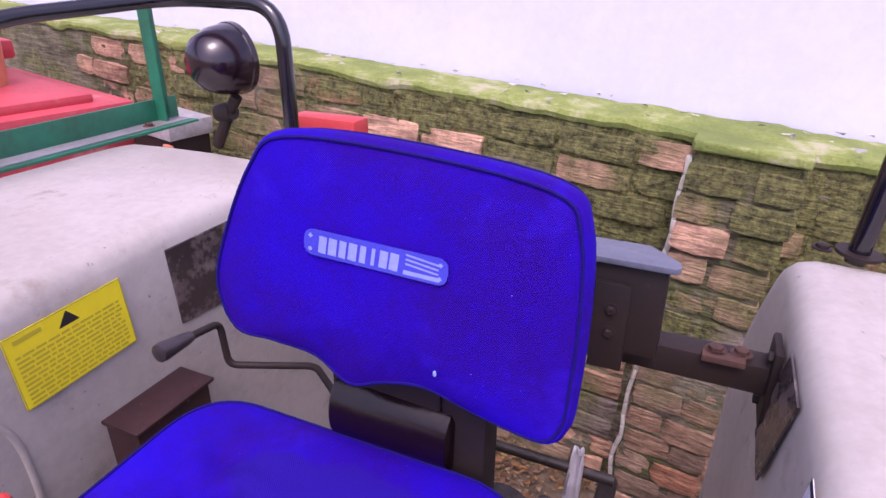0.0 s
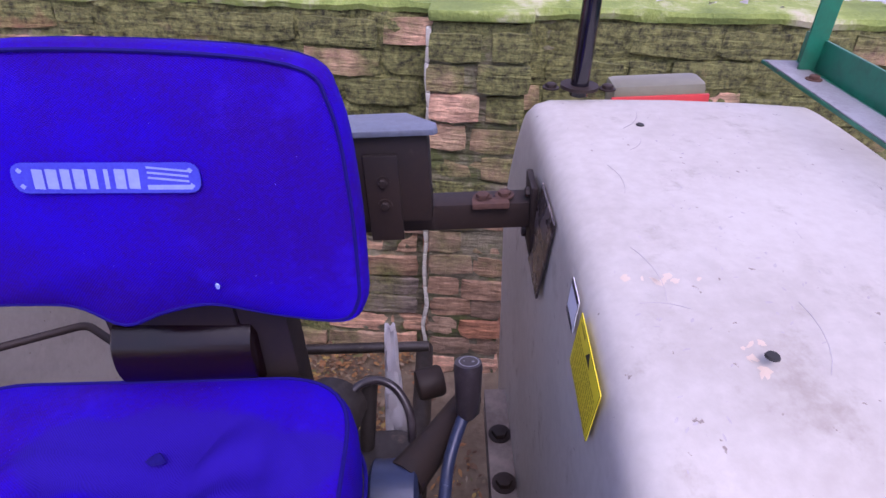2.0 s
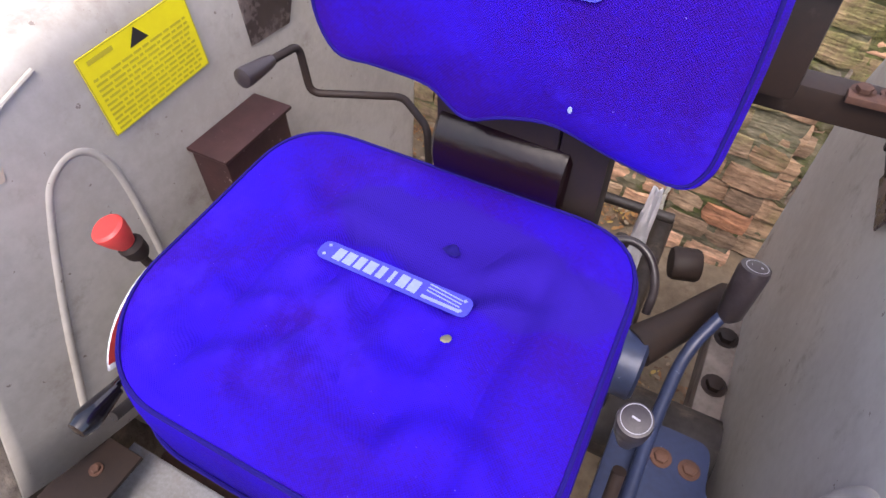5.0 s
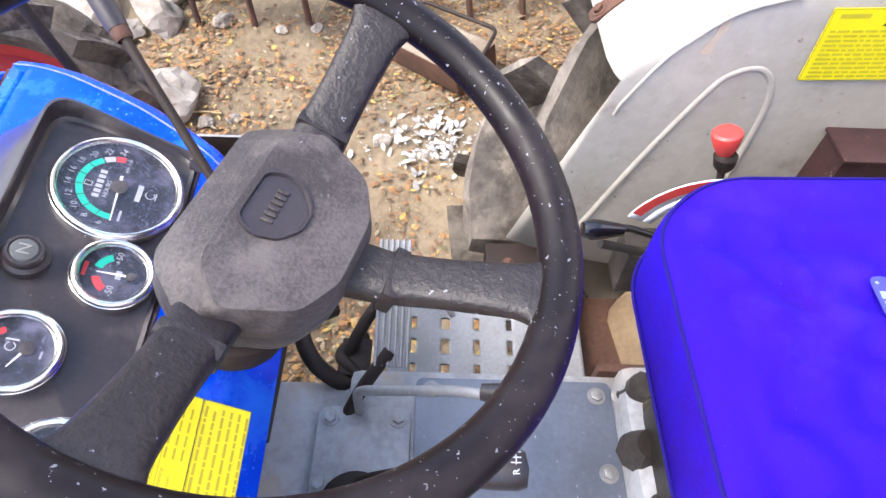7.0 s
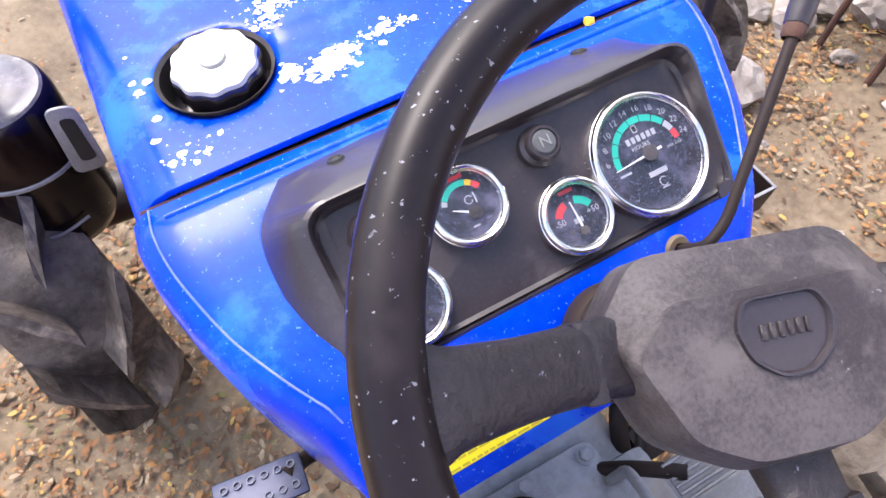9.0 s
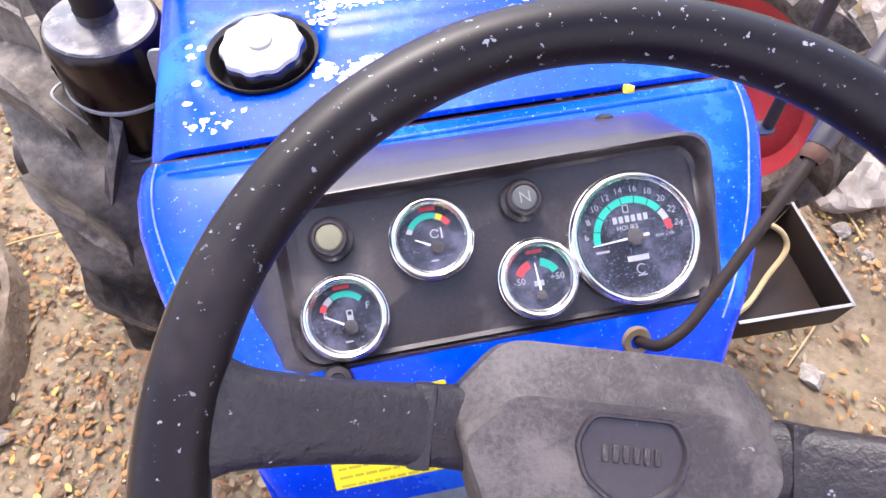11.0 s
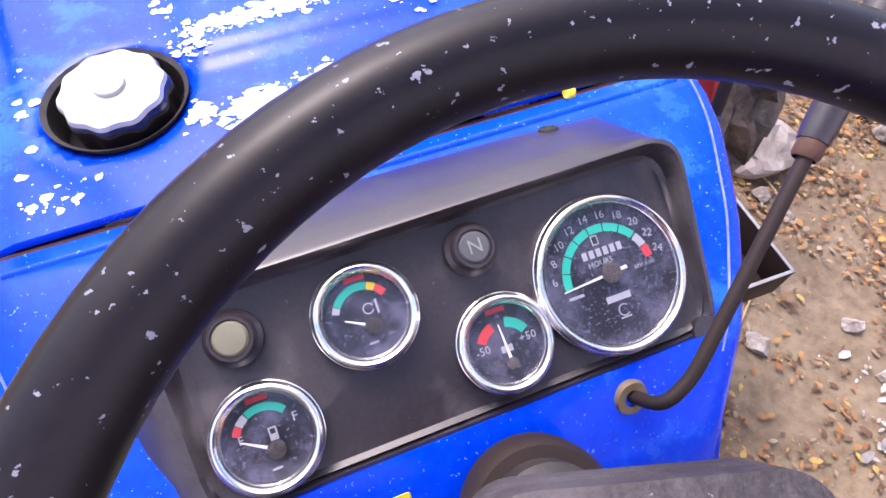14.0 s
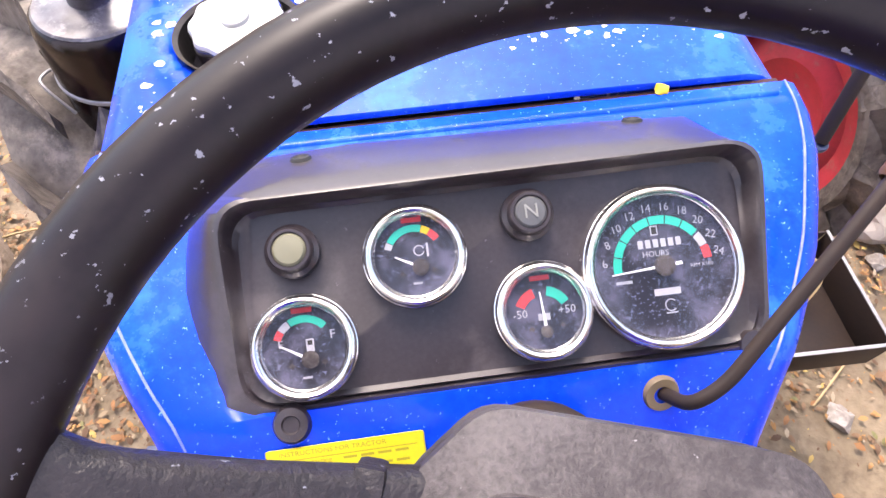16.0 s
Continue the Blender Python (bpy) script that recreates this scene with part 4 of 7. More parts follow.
def steering_wheel():
    R, r = 0.193, 0.0155
    bm = bmesh.new()
    seg, tk = 96, 18
    rings = []
    for i in range(seg):
        a = 2 * math.pi * i / seg
        rings.append([bm.verts.new(((R + r * math.cos(b)) * math.cos(a), (R + r * math.cos(b)) * math.sin(a), r * math.sin(b))) for b in [2 * math.pi * j / tk for j in range(tk)]])
    for i in range(seg):
        p, q = rings[i], rings[(i + 1) % seg]
        for j in range(tk):
            bm.faces.new((p[j], q[j], q[(j + 1) % tk], p[(j + 1) % tk]))
    bmesh.ops.recalc_face_normals(bm, faces=bm.faces[:])
    wheel = part("steering_wheel", moved(bm, WHEEL), RIMBLACK, tractor, "three-spoke black steering wheel with chipped rim")
    for a in (0.0, 95.0, 180.0):
        # a spoke: a flat-topped bar that dips to the hub and flares into the rim
        bm = bmesh.new()
        prev = None
        for d, w, z, th in ((0.06, 0.027, -0.068, 0.02), (0.085, 0.024, -0.062, 0.02), (0.13, 0.0225, -0.036, 0.019), (0.155, 0.024, -0.02, 0.018), (0.17, 0.026, -0.010, 0.015), (0.183, 0.034, -0.003, 0.012)):
            sec = [(-w * 0.8, 0.6), (-w * 0.55, 1.0), (0, 1.06), (w * 0.55, 1.0), (w * 0.8, 0.6), (w * 0.7, -0.7), (0, -1.0), (-w * 0.7, -0.7)]
            cur = [bm.verts.new((d, u, z + v * th * 0.6)) for u, v in sec]
            if prev:
                for k in range(8):
                    bm.faces.new((prev[k], cur[k], cur[(k + 1) % 8], prev[(k + 1) % 8]))
            prev = cur
        bmesh.ops.recalc_face_normals(bm, faces=bm.faces[:])
        bmesh.ops.subdivide_edges(bm, edges=bm.edges[:], cuts=1, use_grid_fill=True, smooth=0.6)
        sp = part("spoke", moved(bm, WHEEL @ pose(0, 0, 0, 0, 0, a)), PAD2, wheel)
        part("spoke_clip", moved(box(0.088, 0.1, -0.0205, 0.0205, -0.072, -0.046, 0.003), WHEEL @ pose(0, 0, 0, 0, 0, a)), PAD2, wheel)
    pad = [(-0.06, -0.047), (0.06, -0.047), (0.088, -0.012), (0.064, 0.05), (0.03, 0.068), (-0.03, 0.068), (-0.064, 0.05), (-0.088, -0.012)]
    low = outline_round(pad, 0.012, 4)

    face = outline_round([(-0.054, -0.02), (0.054, -0.02), (0.078, 0.004), (0.058, 0.046), (0.028, 0.061), (-0.028, 0.061), (-0.058, 0.046), (-0.078, 0.004)], 0.008, 4)
    bm = bmesh.new()
    rows = []
    for s, z in ((0.86, -0.056), (0.97, -0.052), (1.0, -0.044), (1.0, -0.034), (0.985, -0.031), (0.985, -0.028), (1.0, -0.026), (1.0, -0.014)):
        rows.append([bm.verts.new((x * s, y * s, z)) for x, y in low])
    rows.append([bm.verts.new((x * 1.02, y * 1.02, 0.0005)) for x, y in face])
    rows.append([bm.verts.new((x, y, 0.0035)) for x, y in face])
    rows.append([bm.verts.new((x * 0.8, (y - 0.02) * 0.8 + 0.02, 0.0042)) for x, y in face])
    for p, q in zip(rows, rows[1:]):
        for i in range(len(low)):
            bm.faces.new((p[i], p[(i + 1) % len(low)], q[(i + 1) % len(low)], q[i]))
    bm.faces.new(rows[-1])
    bm.faces.new(rows[0][::-1])
    bmesh.ops.recalc_face_normals(bm, faces=bm.faces[:])
    hub = part("horn_pad", moved(bm, WHEEL @ Matrix.Translation((-0.004, 0.0, -0.044))), PAD, wheel, "grained grey horn pad")
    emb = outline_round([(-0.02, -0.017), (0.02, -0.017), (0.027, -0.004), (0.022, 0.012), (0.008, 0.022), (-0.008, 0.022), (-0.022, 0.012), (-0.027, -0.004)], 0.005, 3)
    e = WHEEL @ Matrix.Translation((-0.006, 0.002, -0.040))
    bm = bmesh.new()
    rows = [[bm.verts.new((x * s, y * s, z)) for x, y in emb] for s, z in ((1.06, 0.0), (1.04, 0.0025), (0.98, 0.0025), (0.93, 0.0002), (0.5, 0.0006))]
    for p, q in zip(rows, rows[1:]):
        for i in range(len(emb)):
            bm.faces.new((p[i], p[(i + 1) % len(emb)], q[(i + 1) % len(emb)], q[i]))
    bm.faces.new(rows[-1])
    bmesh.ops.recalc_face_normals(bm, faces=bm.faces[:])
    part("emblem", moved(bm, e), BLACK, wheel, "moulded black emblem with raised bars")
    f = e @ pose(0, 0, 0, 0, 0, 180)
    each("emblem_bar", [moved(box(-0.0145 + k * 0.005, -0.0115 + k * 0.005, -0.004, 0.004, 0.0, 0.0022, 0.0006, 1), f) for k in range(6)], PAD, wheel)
    part("column", join(moved(lathe([(0.028, -0.085), (0.03, -0.12), (0.024, -0.14), (0.02, -0.40), (0, -0.40)], 24), WHEEL)), IRON, tractor, "steering column")
    part("column_boot", lathe([(0.031, -0.125), (0.034, -0.13), (0.0345, -0.15), (0.031, -0.155), (0.031, -0.175), (0.036, -0.18), (0.036, -0.21)], 28, WHEEL), GREASE, tractor, "dusty grey ribbed collar round the column")
    part("column_gasket", lathe([(0.036, -0.196), (0.043, -0.197), (0.047, -0.202), (0.048, -0.22)], 32, WHEEL), IRON, tractor, "black rubber gasket round the column")


PAD2 = mat("grained black spoke", (0.024, 0.018, 0.019), (0.012, 0.009, 0.01), rough=0.42, spec=0.45, grain=320, blotch=170, bump=0.8, depth=0.0016, spots=(0.22, 0.22, 0.25), spot_scale=150, spot_at=0.68)
steering_wheel()


# ---- seat ----
def cushion(outline, z0, z1, crown, rim, m=None, tufts=None, rings=9):
    """A stuffed pad over an outline: upright sides, a rounded rim and a gently crowned top."""
    n = len(outline)
    cx, cy = sum(p[0] for p in outline) / n, sum(p[1] for p in outline) / n
    bm = bmesh.new()
    rows = []
    for s, z in ((0.93, z0), (0.985, z0 + 0.01), (1.0, z0 + 0.5 * (z1 - z0)), (1.0, z1 - rim), (0.992, z1 - rim * 0.45), (0.972, z1 - rim * 0.08)):
        rows.append([bm.verts.new((cx + (x - cx) * s, cy + (y - cy) * s, z)) for x, y in outline])
    for k in range(1, rings):
        s = 0.955 * (1 - k / rings)
        row = []
        for x, y in outline:
            px, py = cx + (x - cx) * s, cy + (y - cy) * s
            row.append(bm.verts.new((px, py, z1 + crown * (1 - s * s) + (tufts(px, py) if tufts else 0))))
        rows.append(row)
    for p, q in zip(rows, rows[1:]):
        for i in range(n):
            bm.faces.new((p[i], p[(i + 1) % n], q[(i + 1) % n], q[i]))
    bm.faces.new(rows[-1])
    bm.faces.new(rows[0][::-1])
    bmesh.ops.recalc_face_normals(bm, faces=bm.faces[:])
    return moved(bm, m) if m else bm


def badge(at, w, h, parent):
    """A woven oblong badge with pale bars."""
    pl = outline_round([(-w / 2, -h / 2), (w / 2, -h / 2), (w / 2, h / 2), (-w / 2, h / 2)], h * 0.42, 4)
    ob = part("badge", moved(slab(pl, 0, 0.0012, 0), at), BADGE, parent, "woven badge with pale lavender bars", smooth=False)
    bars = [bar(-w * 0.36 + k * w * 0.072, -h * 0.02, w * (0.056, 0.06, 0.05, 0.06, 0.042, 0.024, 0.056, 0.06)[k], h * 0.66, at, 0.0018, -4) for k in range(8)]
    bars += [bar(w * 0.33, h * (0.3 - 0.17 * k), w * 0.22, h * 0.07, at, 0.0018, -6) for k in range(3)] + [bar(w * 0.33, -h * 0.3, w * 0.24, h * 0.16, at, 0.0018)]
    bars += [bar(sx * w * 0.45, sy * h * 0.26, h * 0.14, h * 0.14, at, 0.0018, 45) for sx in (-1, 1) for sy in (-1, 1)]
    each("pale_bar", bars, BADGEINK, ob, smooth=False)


def seat():
    line = outline_round([(-0.236, 0.752), (0.205, 0.75), (0.21, 0.44), (0.156, 0.378), (-0.155, 0.378), (-0.226, 0.455)], 0.085, 9)
    line = [tuple(Vector(p).lerp(Vector(q), k / 3)) for p, q in zip(line, line[1:] + line[:1]) for k in range(3)]

    def tufts(x, y):
        edge = max(0.0, min(1.0, (0.2 - abs(x)) / 0.06)) * max(0.0, min(1.0, (0.72 - y) / 0.1)) * max(0.0, min(1.0, (y - 0.39) / 0.04))
        t = -0.010 * edge * (0.5 + 0.5 * math.cos(x * 2 * math.pi / 0.06)) ** 2 - 0.004 * edge * math.sin(y * 95 + 2 * math.sin(x * 40))
        return t + 0.004 * noise.noise(Vector((x * 9, y * 9, 1))) - 0.010 * math.exp(-((x - 0.02) ** 2 + (y - 0.64) ** 2) / 0.008)
    ob = part("seat", cushion(line, 1.055, 1.160, 0.014, 0.03, tufts=tufts, rings=26), CLOTH, tractor, "padded violet-blue cloth seat cushion")
    for z, s in ((1.1585, 0.968), (1.07, 1.002)):
        n = len(line)
        cx, cy = sum(p[0] for p in line) / n, sum(p[1] for p in line) / n
        loop = [(cx + (x - cx) * s, cy + (y - cy) * s, z) for x, y in line]
        part("piping", tube(loop + loop[:1], 0.0022, 6, cap=False), PIPING, ob)
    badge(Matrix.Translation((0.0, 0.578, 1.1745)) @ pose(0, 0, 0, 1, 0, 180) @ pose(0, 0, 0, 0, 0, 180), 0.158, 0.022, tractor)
    part("spot", rough_up(lathe([(0, 0.002), (0.004, 0.0015), (0.0048, 0)], 9, Matrix.Translation((0.072, 0.545, 1.1715))), 0.002, 150), LENS, ob, "pale droppings on the cloth")
    part("tear", rough_up(lathe([(0, 0.001), (0.007, 0.0008), (0.008, 0)], 9, Matrix.Translation((0.028, 0.641, 1.163))), 0.003, 150), PIPING, ob, "small dark tear in the cloth")
    part("seat_pan", slab([(x * 0.9, y * 0.9 + 0.055) for x, y in line], 1.035, 1.056, 0.004), IRON, tractor)
    part("seat_mount", join(box(-0.09, 0.09, 0.46, 0.66, 0.80, 1.036, 0.008), box(-0.13, 0.13, 0.5, 0.62, 0.95, 0.985, 0.004)), GREASE, tractor)
    part("side_seam", tube([(-0.05, 0.3835, 1.14), (-0.045, 0.383, 1.1), (-0.03, 0.3835, 1.07)], 0.0012, 5), PIPING, ob)


seat()

BACK = Matrix.Translation((0.035, 0.735, 1.392)) @ pose(0, 0, 0, 0, 0, 4) @ pose(0, 0, 0, 90 - 5, 0, 0) @ pose(0, 0, 0, 0, 0, -4)
# in the backrest's frame x is the tractor's left, y up, z towards the driver


def backrest():
    line = smooth_closed([(-0.108, 0.112), (0.02, 0.118), (0.152, 0.108), (0.182, 0.075), (0.194, 0.0), (0.198, -0.08), (0.196, -0.115), (0.178, -0.134), (0.12, -0.126), (0.06, -0.113), (0.015, -0.121),
                          (-0.025, -0.135), (-0.065, -0.113), (-0.12, -0.11), (-0.165, -0.108), (-0.188, -0.06), (-0.175, 0.005), (-0.145, 0.078)], 5)
    ob = part("backrest", cushion(line, -0.03, 0.012, 0.012, 0.014, BACK, tufts=lambda x, y: 0.003 * noise.noise(Vector((x * 12, y * 12, 4))) + 0.004 * math.exp(-((x + 0.02) / 0.03) ** 2 - ((y - 0.1) / 0.05) ** 2) * math.sin((x - y) * 160)), CLOTH, tractor, "violet-blue cloth backrest with a wavy lower hem")
    for z, s in ((0.0118, 0.958), (-0.026, 0.97)):
        loop = [BACK @ Vector((x * s, y * s, z)) for x, y in line]
        part("piping", tube(loop + loop[:1], 0.0018, 6, cap=False), PIPING, ob)
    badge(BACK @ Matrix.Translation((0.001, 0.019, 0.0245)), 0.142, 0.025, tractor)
    part("spot", rough_up(lathe([(0, 0.0012), (0.0022, 0.0008), (0.0028, 0)], 8, BACK @ Matrix.Translation((0.07, -0.083, 0.0235))), 0.002, 150), BADGEINK, ob)
    part("back_bracket", box(-0.05, 0.084, 0.757, 0.772, 1.06, 1.33, 0.004), IRON, tractor, "black steel seat back bracket")
    part("back_bracket", box(0.085, 0.135, 0.758, 0.80, 0.96, 1.32, 0.004), IRON, tractor, "black steel seat back bracket")
    part("spring_drum", join(lathe([(0, -0.075), (0.043, -0.075), (0.05, -0.07), (0.05, 0.07), (0.043, 0.075), (0, 0.075)], 28, aim((0.025, 0.787, 1.184), (1, 0.02, -0.03)))), BURNT, tractor, "gloss black suspension drum behind the seat")


backrest()


# ---- fenders ----
SCUFF = mat("dark scuff", (0.33, 0.3, 0.3), (0.46, 0.42, 0.4), rough=0.7, grain=200, bump=0)
STAIN = mat("rust stain on paint", (0.54, 0.43, 0.32), (0.6, 0.51, 0.4), rough=0.7, grain=90, bump=0)
def fender(side, m):
    """A cream wheel guard: deep inner panel, sloping front, flat top and a rear flap."""
    top = [(0.381, 1.128), (0.395, 1.148), (0.425, 1.178), (0.48, 1.226), (0.55, 1.264), (0.64, 1.283), (0.8, 1.29), (1.0, 1.291), (1.17, 1.289), (1.235, 1.275), (1.29, 1.235), (1.355, 1.15), (1.40, 1.06), (1.415, 0.96)]
    path = [Vector((0, p.x, p.y)) for p in smooth_path([(y, z, 0) for y, z in top], 4)]
    xi, xo = 0.425, 0.88
    bm = bmesh.new()
    rows = []
    for i, p in enumerate(path):
        d = (path[min(i + 1, len(path) - 1)] - path[max(i - 1, 0)]).normalized()
        nrm = Vector((0, -d.z, d.y))
        k = min(1.0, i / 14)
        sec = [(xi, -0.022 - 0.033 * k), (xi + 0.001, -0.018 - 0.017 * k), (xi + 0.006, -0.011 - 0.006 * k), (xi + 0.017, -0.006), (xi + 0.036, 0.0), (xi + 0.12, 0.003), ((xi + xo) / 2, 0.005), (xo - 0.1, 0.003), (xo - 0.02, 0.0), (xo - 0.004, -0.008), (xo, -0.04)]
        rows.append([bm.verts.new(Vector((side * x, 0, 0)) + p + nrm * o) for x, o in sec])
    for a, b in zip(rows, rows[1:]):
        for i in range(len(a) - 1):
            bm.faces.new((a[i], a[i + 1], b[i + 1], b[i]))
    # the inner panel hangs from the rounded edge
    edge = [r[0] for r in rows]
    low = [(0.283, 0.76), (0.34, 0.735), (0.45, 0.70), (0.62, 0.66), (0.85, 0.55), (1.05, 0.45), (1.2, 0.42), (1.31, 0.46)]
    lowv = [bm.verts.new((side * (xi + 0.003), y, z)) for y, z in low]
    mids = []
    n = len(edge)
    lp = [Vector((0, y, z)) for y, z in low]
    lens = [0.0]
    for a, b in zip(lp, lp[1:]):
        lens.append(lens[-1] + (b - a).length)
    for i, v in enumerate(edge):
        s = lens[-1] * i / (n - 1)
        k = max(j for j in range(len(lens)) if lens[j] <= s + 1e-9)
        k = min(k, len(lens) - 2)
        q = lp[k].lerp(lp[k + 1], (s - lens[k]) / (lens[k + 1] - lens[k]))
        mids.append([bm.verts.new((side * (xi + (0.022 if side > 0 else 0.004) * t), v.co.y * (1 - t) + q.y * t, v.co.z * (1 - t) + q.z * t)) for t in (0.25, 0.5, 0.75, 1.0)])
    for v in lowv:
        bm.verts.remove(v)
    cols = [[e] + q for e, q in zip(edge, mids)]
    for a, b in zip(cols, cols[1:]):
        for i in range(4):
            bm.faces.new((a[i], b[i], b[i + 1], a[i + 1]))
    bmesh.ops.recalc_face_normals(bm, faces=bm.faces[:])
    ob = part("fender", moved(bm, m), FENDER, tractor, "dusty cream rear fender, scratched on top")
    ob.modifiers.new("thick", "SOLIDIFY").thickness = 0.005
    x = side * (xi + 0.0045)
    rib = smooth_path([(x, 0.392, 0.76), (x, 0.462, 0.96), (x, 0.52, 1.1), (x, 0.546, 1.135), (x, 0.58, 1.142), (x, 0.606, 1.112), (x, 0.615, 1.05), (x, 0.614, 0.94), (x, 0.606, 0.80)], 6)
    part("pressed_rib", moved(tube(rib, 0.0065, 10), m), FENDER, ob)
    return ob


LEVEL = Matrix.Translation((0.43, 0, 1.27)) @ pose(0, 0, 0, 0, 4, 0) @ Matrix.Translation((-0.43, 0, -1.276))
FL = fender(1, LEVEL)
FR = fender(-1, Matrix.Translation((0, 0, 0.012)))
part("pressed_edge", tube(smooth_path([(-0.4262, 0.404, 1.07), (-0.4258, 0.411, 1.095), (-0.4255, 0.444, 1.161), (-0.4255, 0.471, 1.194), (-0.4255, 0.518, 1.236), (-0.4255, 0.584, 1.26)], 6), 0.003, 8), FENDER, FR)
# stickers and dark sheets on the inner panels
part("rust_streak", moved(rough_up(slab(outline_round([(0.488, 1.165), (0.5, 1.162), (0.51, 1.19), (0.512, 1.222), (0.503, 1.222), (0.498, 1.19)], 0.004, 2), 0, 0.0006, 0), 0.002, 60), Matrix(((0, 0, 1, -0.4249), (1, 0, 0, 0), (0, 1, 0, 0.012), (0, 0, 0, 1)))), STAIN, FR, "faint rust streak")
sticker(Matrix.Translation((-0.4225, 0.711, 1.199)) @ Matrix(((0, 0, 1, 0), (1, 0, 0, 0), (0, 1, 0, 0), (0, 0, 0, 1))) @ pose(0, 0, 0, 0, 0, 3), 0.165, 0.105, tractor, lines=11, warn=True)
sticker(LEVEL @ Matrix.Translation((0.4215, 0.675, 1.2255)) @ Matrix(((0, 0, -1, 0), (-1, 0, 0, 0), (0, 1, 0, 0), (0, 0, 0, 1))) @ pose(0, 0, 0, 0, 0, -8), 0.09, 0.068, tractor, lines=9, warn=True)
part("dark_sheet", moved(slab([(0.875, 1.262), (1.035, 1.262), (0.97, 1.124), (0.882, 1.13)], 0, 0.003, 0.001, 1), Matrix(((0, 0, 1, -0.426), (1, 0, 0, 0), (0, 1, 0, 0), (0, 0, 0, 1)))), MIRRORFILM, FR, "dark mottled rubber sheet")
part("dark_sheet", moved(slab([(0.88, 1.256), (0.985, 1.256), (1.015, 1.118), (0.925, 1.114)], 0, 0.003, 0.001, 1), LEVEL @ Matrix(((0, 0, 1, 0.4205), (1, 0, 0, 0), (0, 1, 0, 0), (0, 0, 0, 1)))), MIRRORFILM, FL, "dark mottled rubber sheet")
white_tag = LEVEL @ Matrix.Translation((0.4215, 0.749, 1.246)) @ Matrix(((0, 0, -1, 0), (-1, 0, 0, 0), (0, 1, 0, 0), (0, 0, 0, 1))) @ pose(0, 0, 0, 0, 0, -6)
sticker(white_tag, 0.036, 0.042, tractor, material=WHITE, lines=2, heading=False, label="small white printed sticker")
for x, y in ((0.547, 0.631), (0.568, 1.093)):
    part("hole_plug", moved(lathe([(0, 0.0), (0.005, 0.0), (0.006, -0.002)], 16), LEVEL @ Matrix.Translation((x, y, 1.2963))), INK, FL)


def scuffs(ob, name, spots, material, seed, label, size=(0.001, 0.0042), thin=0.3):
    """Small marks of irregular shape lying on a sheet, dropped on to it from above; a spot is x, y, spread, count."""
    rng = random.Random(seed)
    tree = BVHTree.FromPolygons([v.co for v in ob.data.vertices], [tuple(p.vertices) for p in ob.data.polygons])
    bm = bmesh.new()
    for cx, cy, sx, sy, cnt in spots:
        for _ in range(cnt):
            x, y = rng.gauss(cx, sx), rng.gauss(cy, sy)
            s, turn, w = rng.uniform(*size), rng.gauss(1.2, 0.7), thin * rng.uniform(0.5, 1.6)
            ring = []
            for k in range(7):
                a = k * 2 * math.pi / 7
                u, v = s * rng.uniform(0.5, 1.2) * math.cos(a), s * w * rng.uniform(0.4, 1.2) * math.sin(a)
                hit = tree.ray_cast(Vector((x + u * math.cos(turn) - v * math.sin(turn), y + u * math.sin(turn) + v * math.cos(turn), 2)), Vector((0, 0, -1)))
                if hit[0] is not None and hit[1].z > 0.5:
                    ring.append(hit[0] + hit[1] * 0.0005)
            if len(ring) == 7:
                bm.faces.new([bm.verts.new(p) for p in ring])
    return tagged(part(name, bm, material, ob, label, smooth=False), kind="stuff")


scuffs(FL, "scuff", [(0.48, 0.6, 0.02, 0.09, 26), (0.55, 0.75, 0.05, 0.12, 40), (0.66, 0.8, 0.07, 0.2, 40), (0.6, 1.05, 0.08, 0.1, 26)], SCUFF, 3, "dark scuffs and chips in the paint")
scuffs(FR, "scuff", [(-0.5, 0.62, 0.03, 0.1, 26), (-0.6, 0.8, 0.08, 0.15, 50), (-0.66, 0.5, 0.06, 0.05, 14)], SCUFF, 4, "dark scuffs and chips in the paint")
scuffs(FL, "rust_stain", [(0.545, 0.652, 0.006, 0.012, 8), (0.505, 0.735, 0.02, 0.004, 10)], STAIN, 5, "faint rust stains round the plug hole", (0.003, 0.007), 0.5)
scratch = random.Random(8)
for _ in range(7):
    x, y, a = scratch.uniform(0.48, 0.75), scratch.uniform(0.55, 1.1), scratch.uniform(0.4, 2.6)
    ln = scratch.uniform(0.03, 0.09)
    part("scratch", tube([LEVEL @ Vector((x + ln * k / 5 * math.cos(a + 0.08 * k), y + ln * k / 5 * math.sin(a + 0.08 * k), 1.2950)) for k in range(6)], 0.00035, 4), SCUFF, FL)


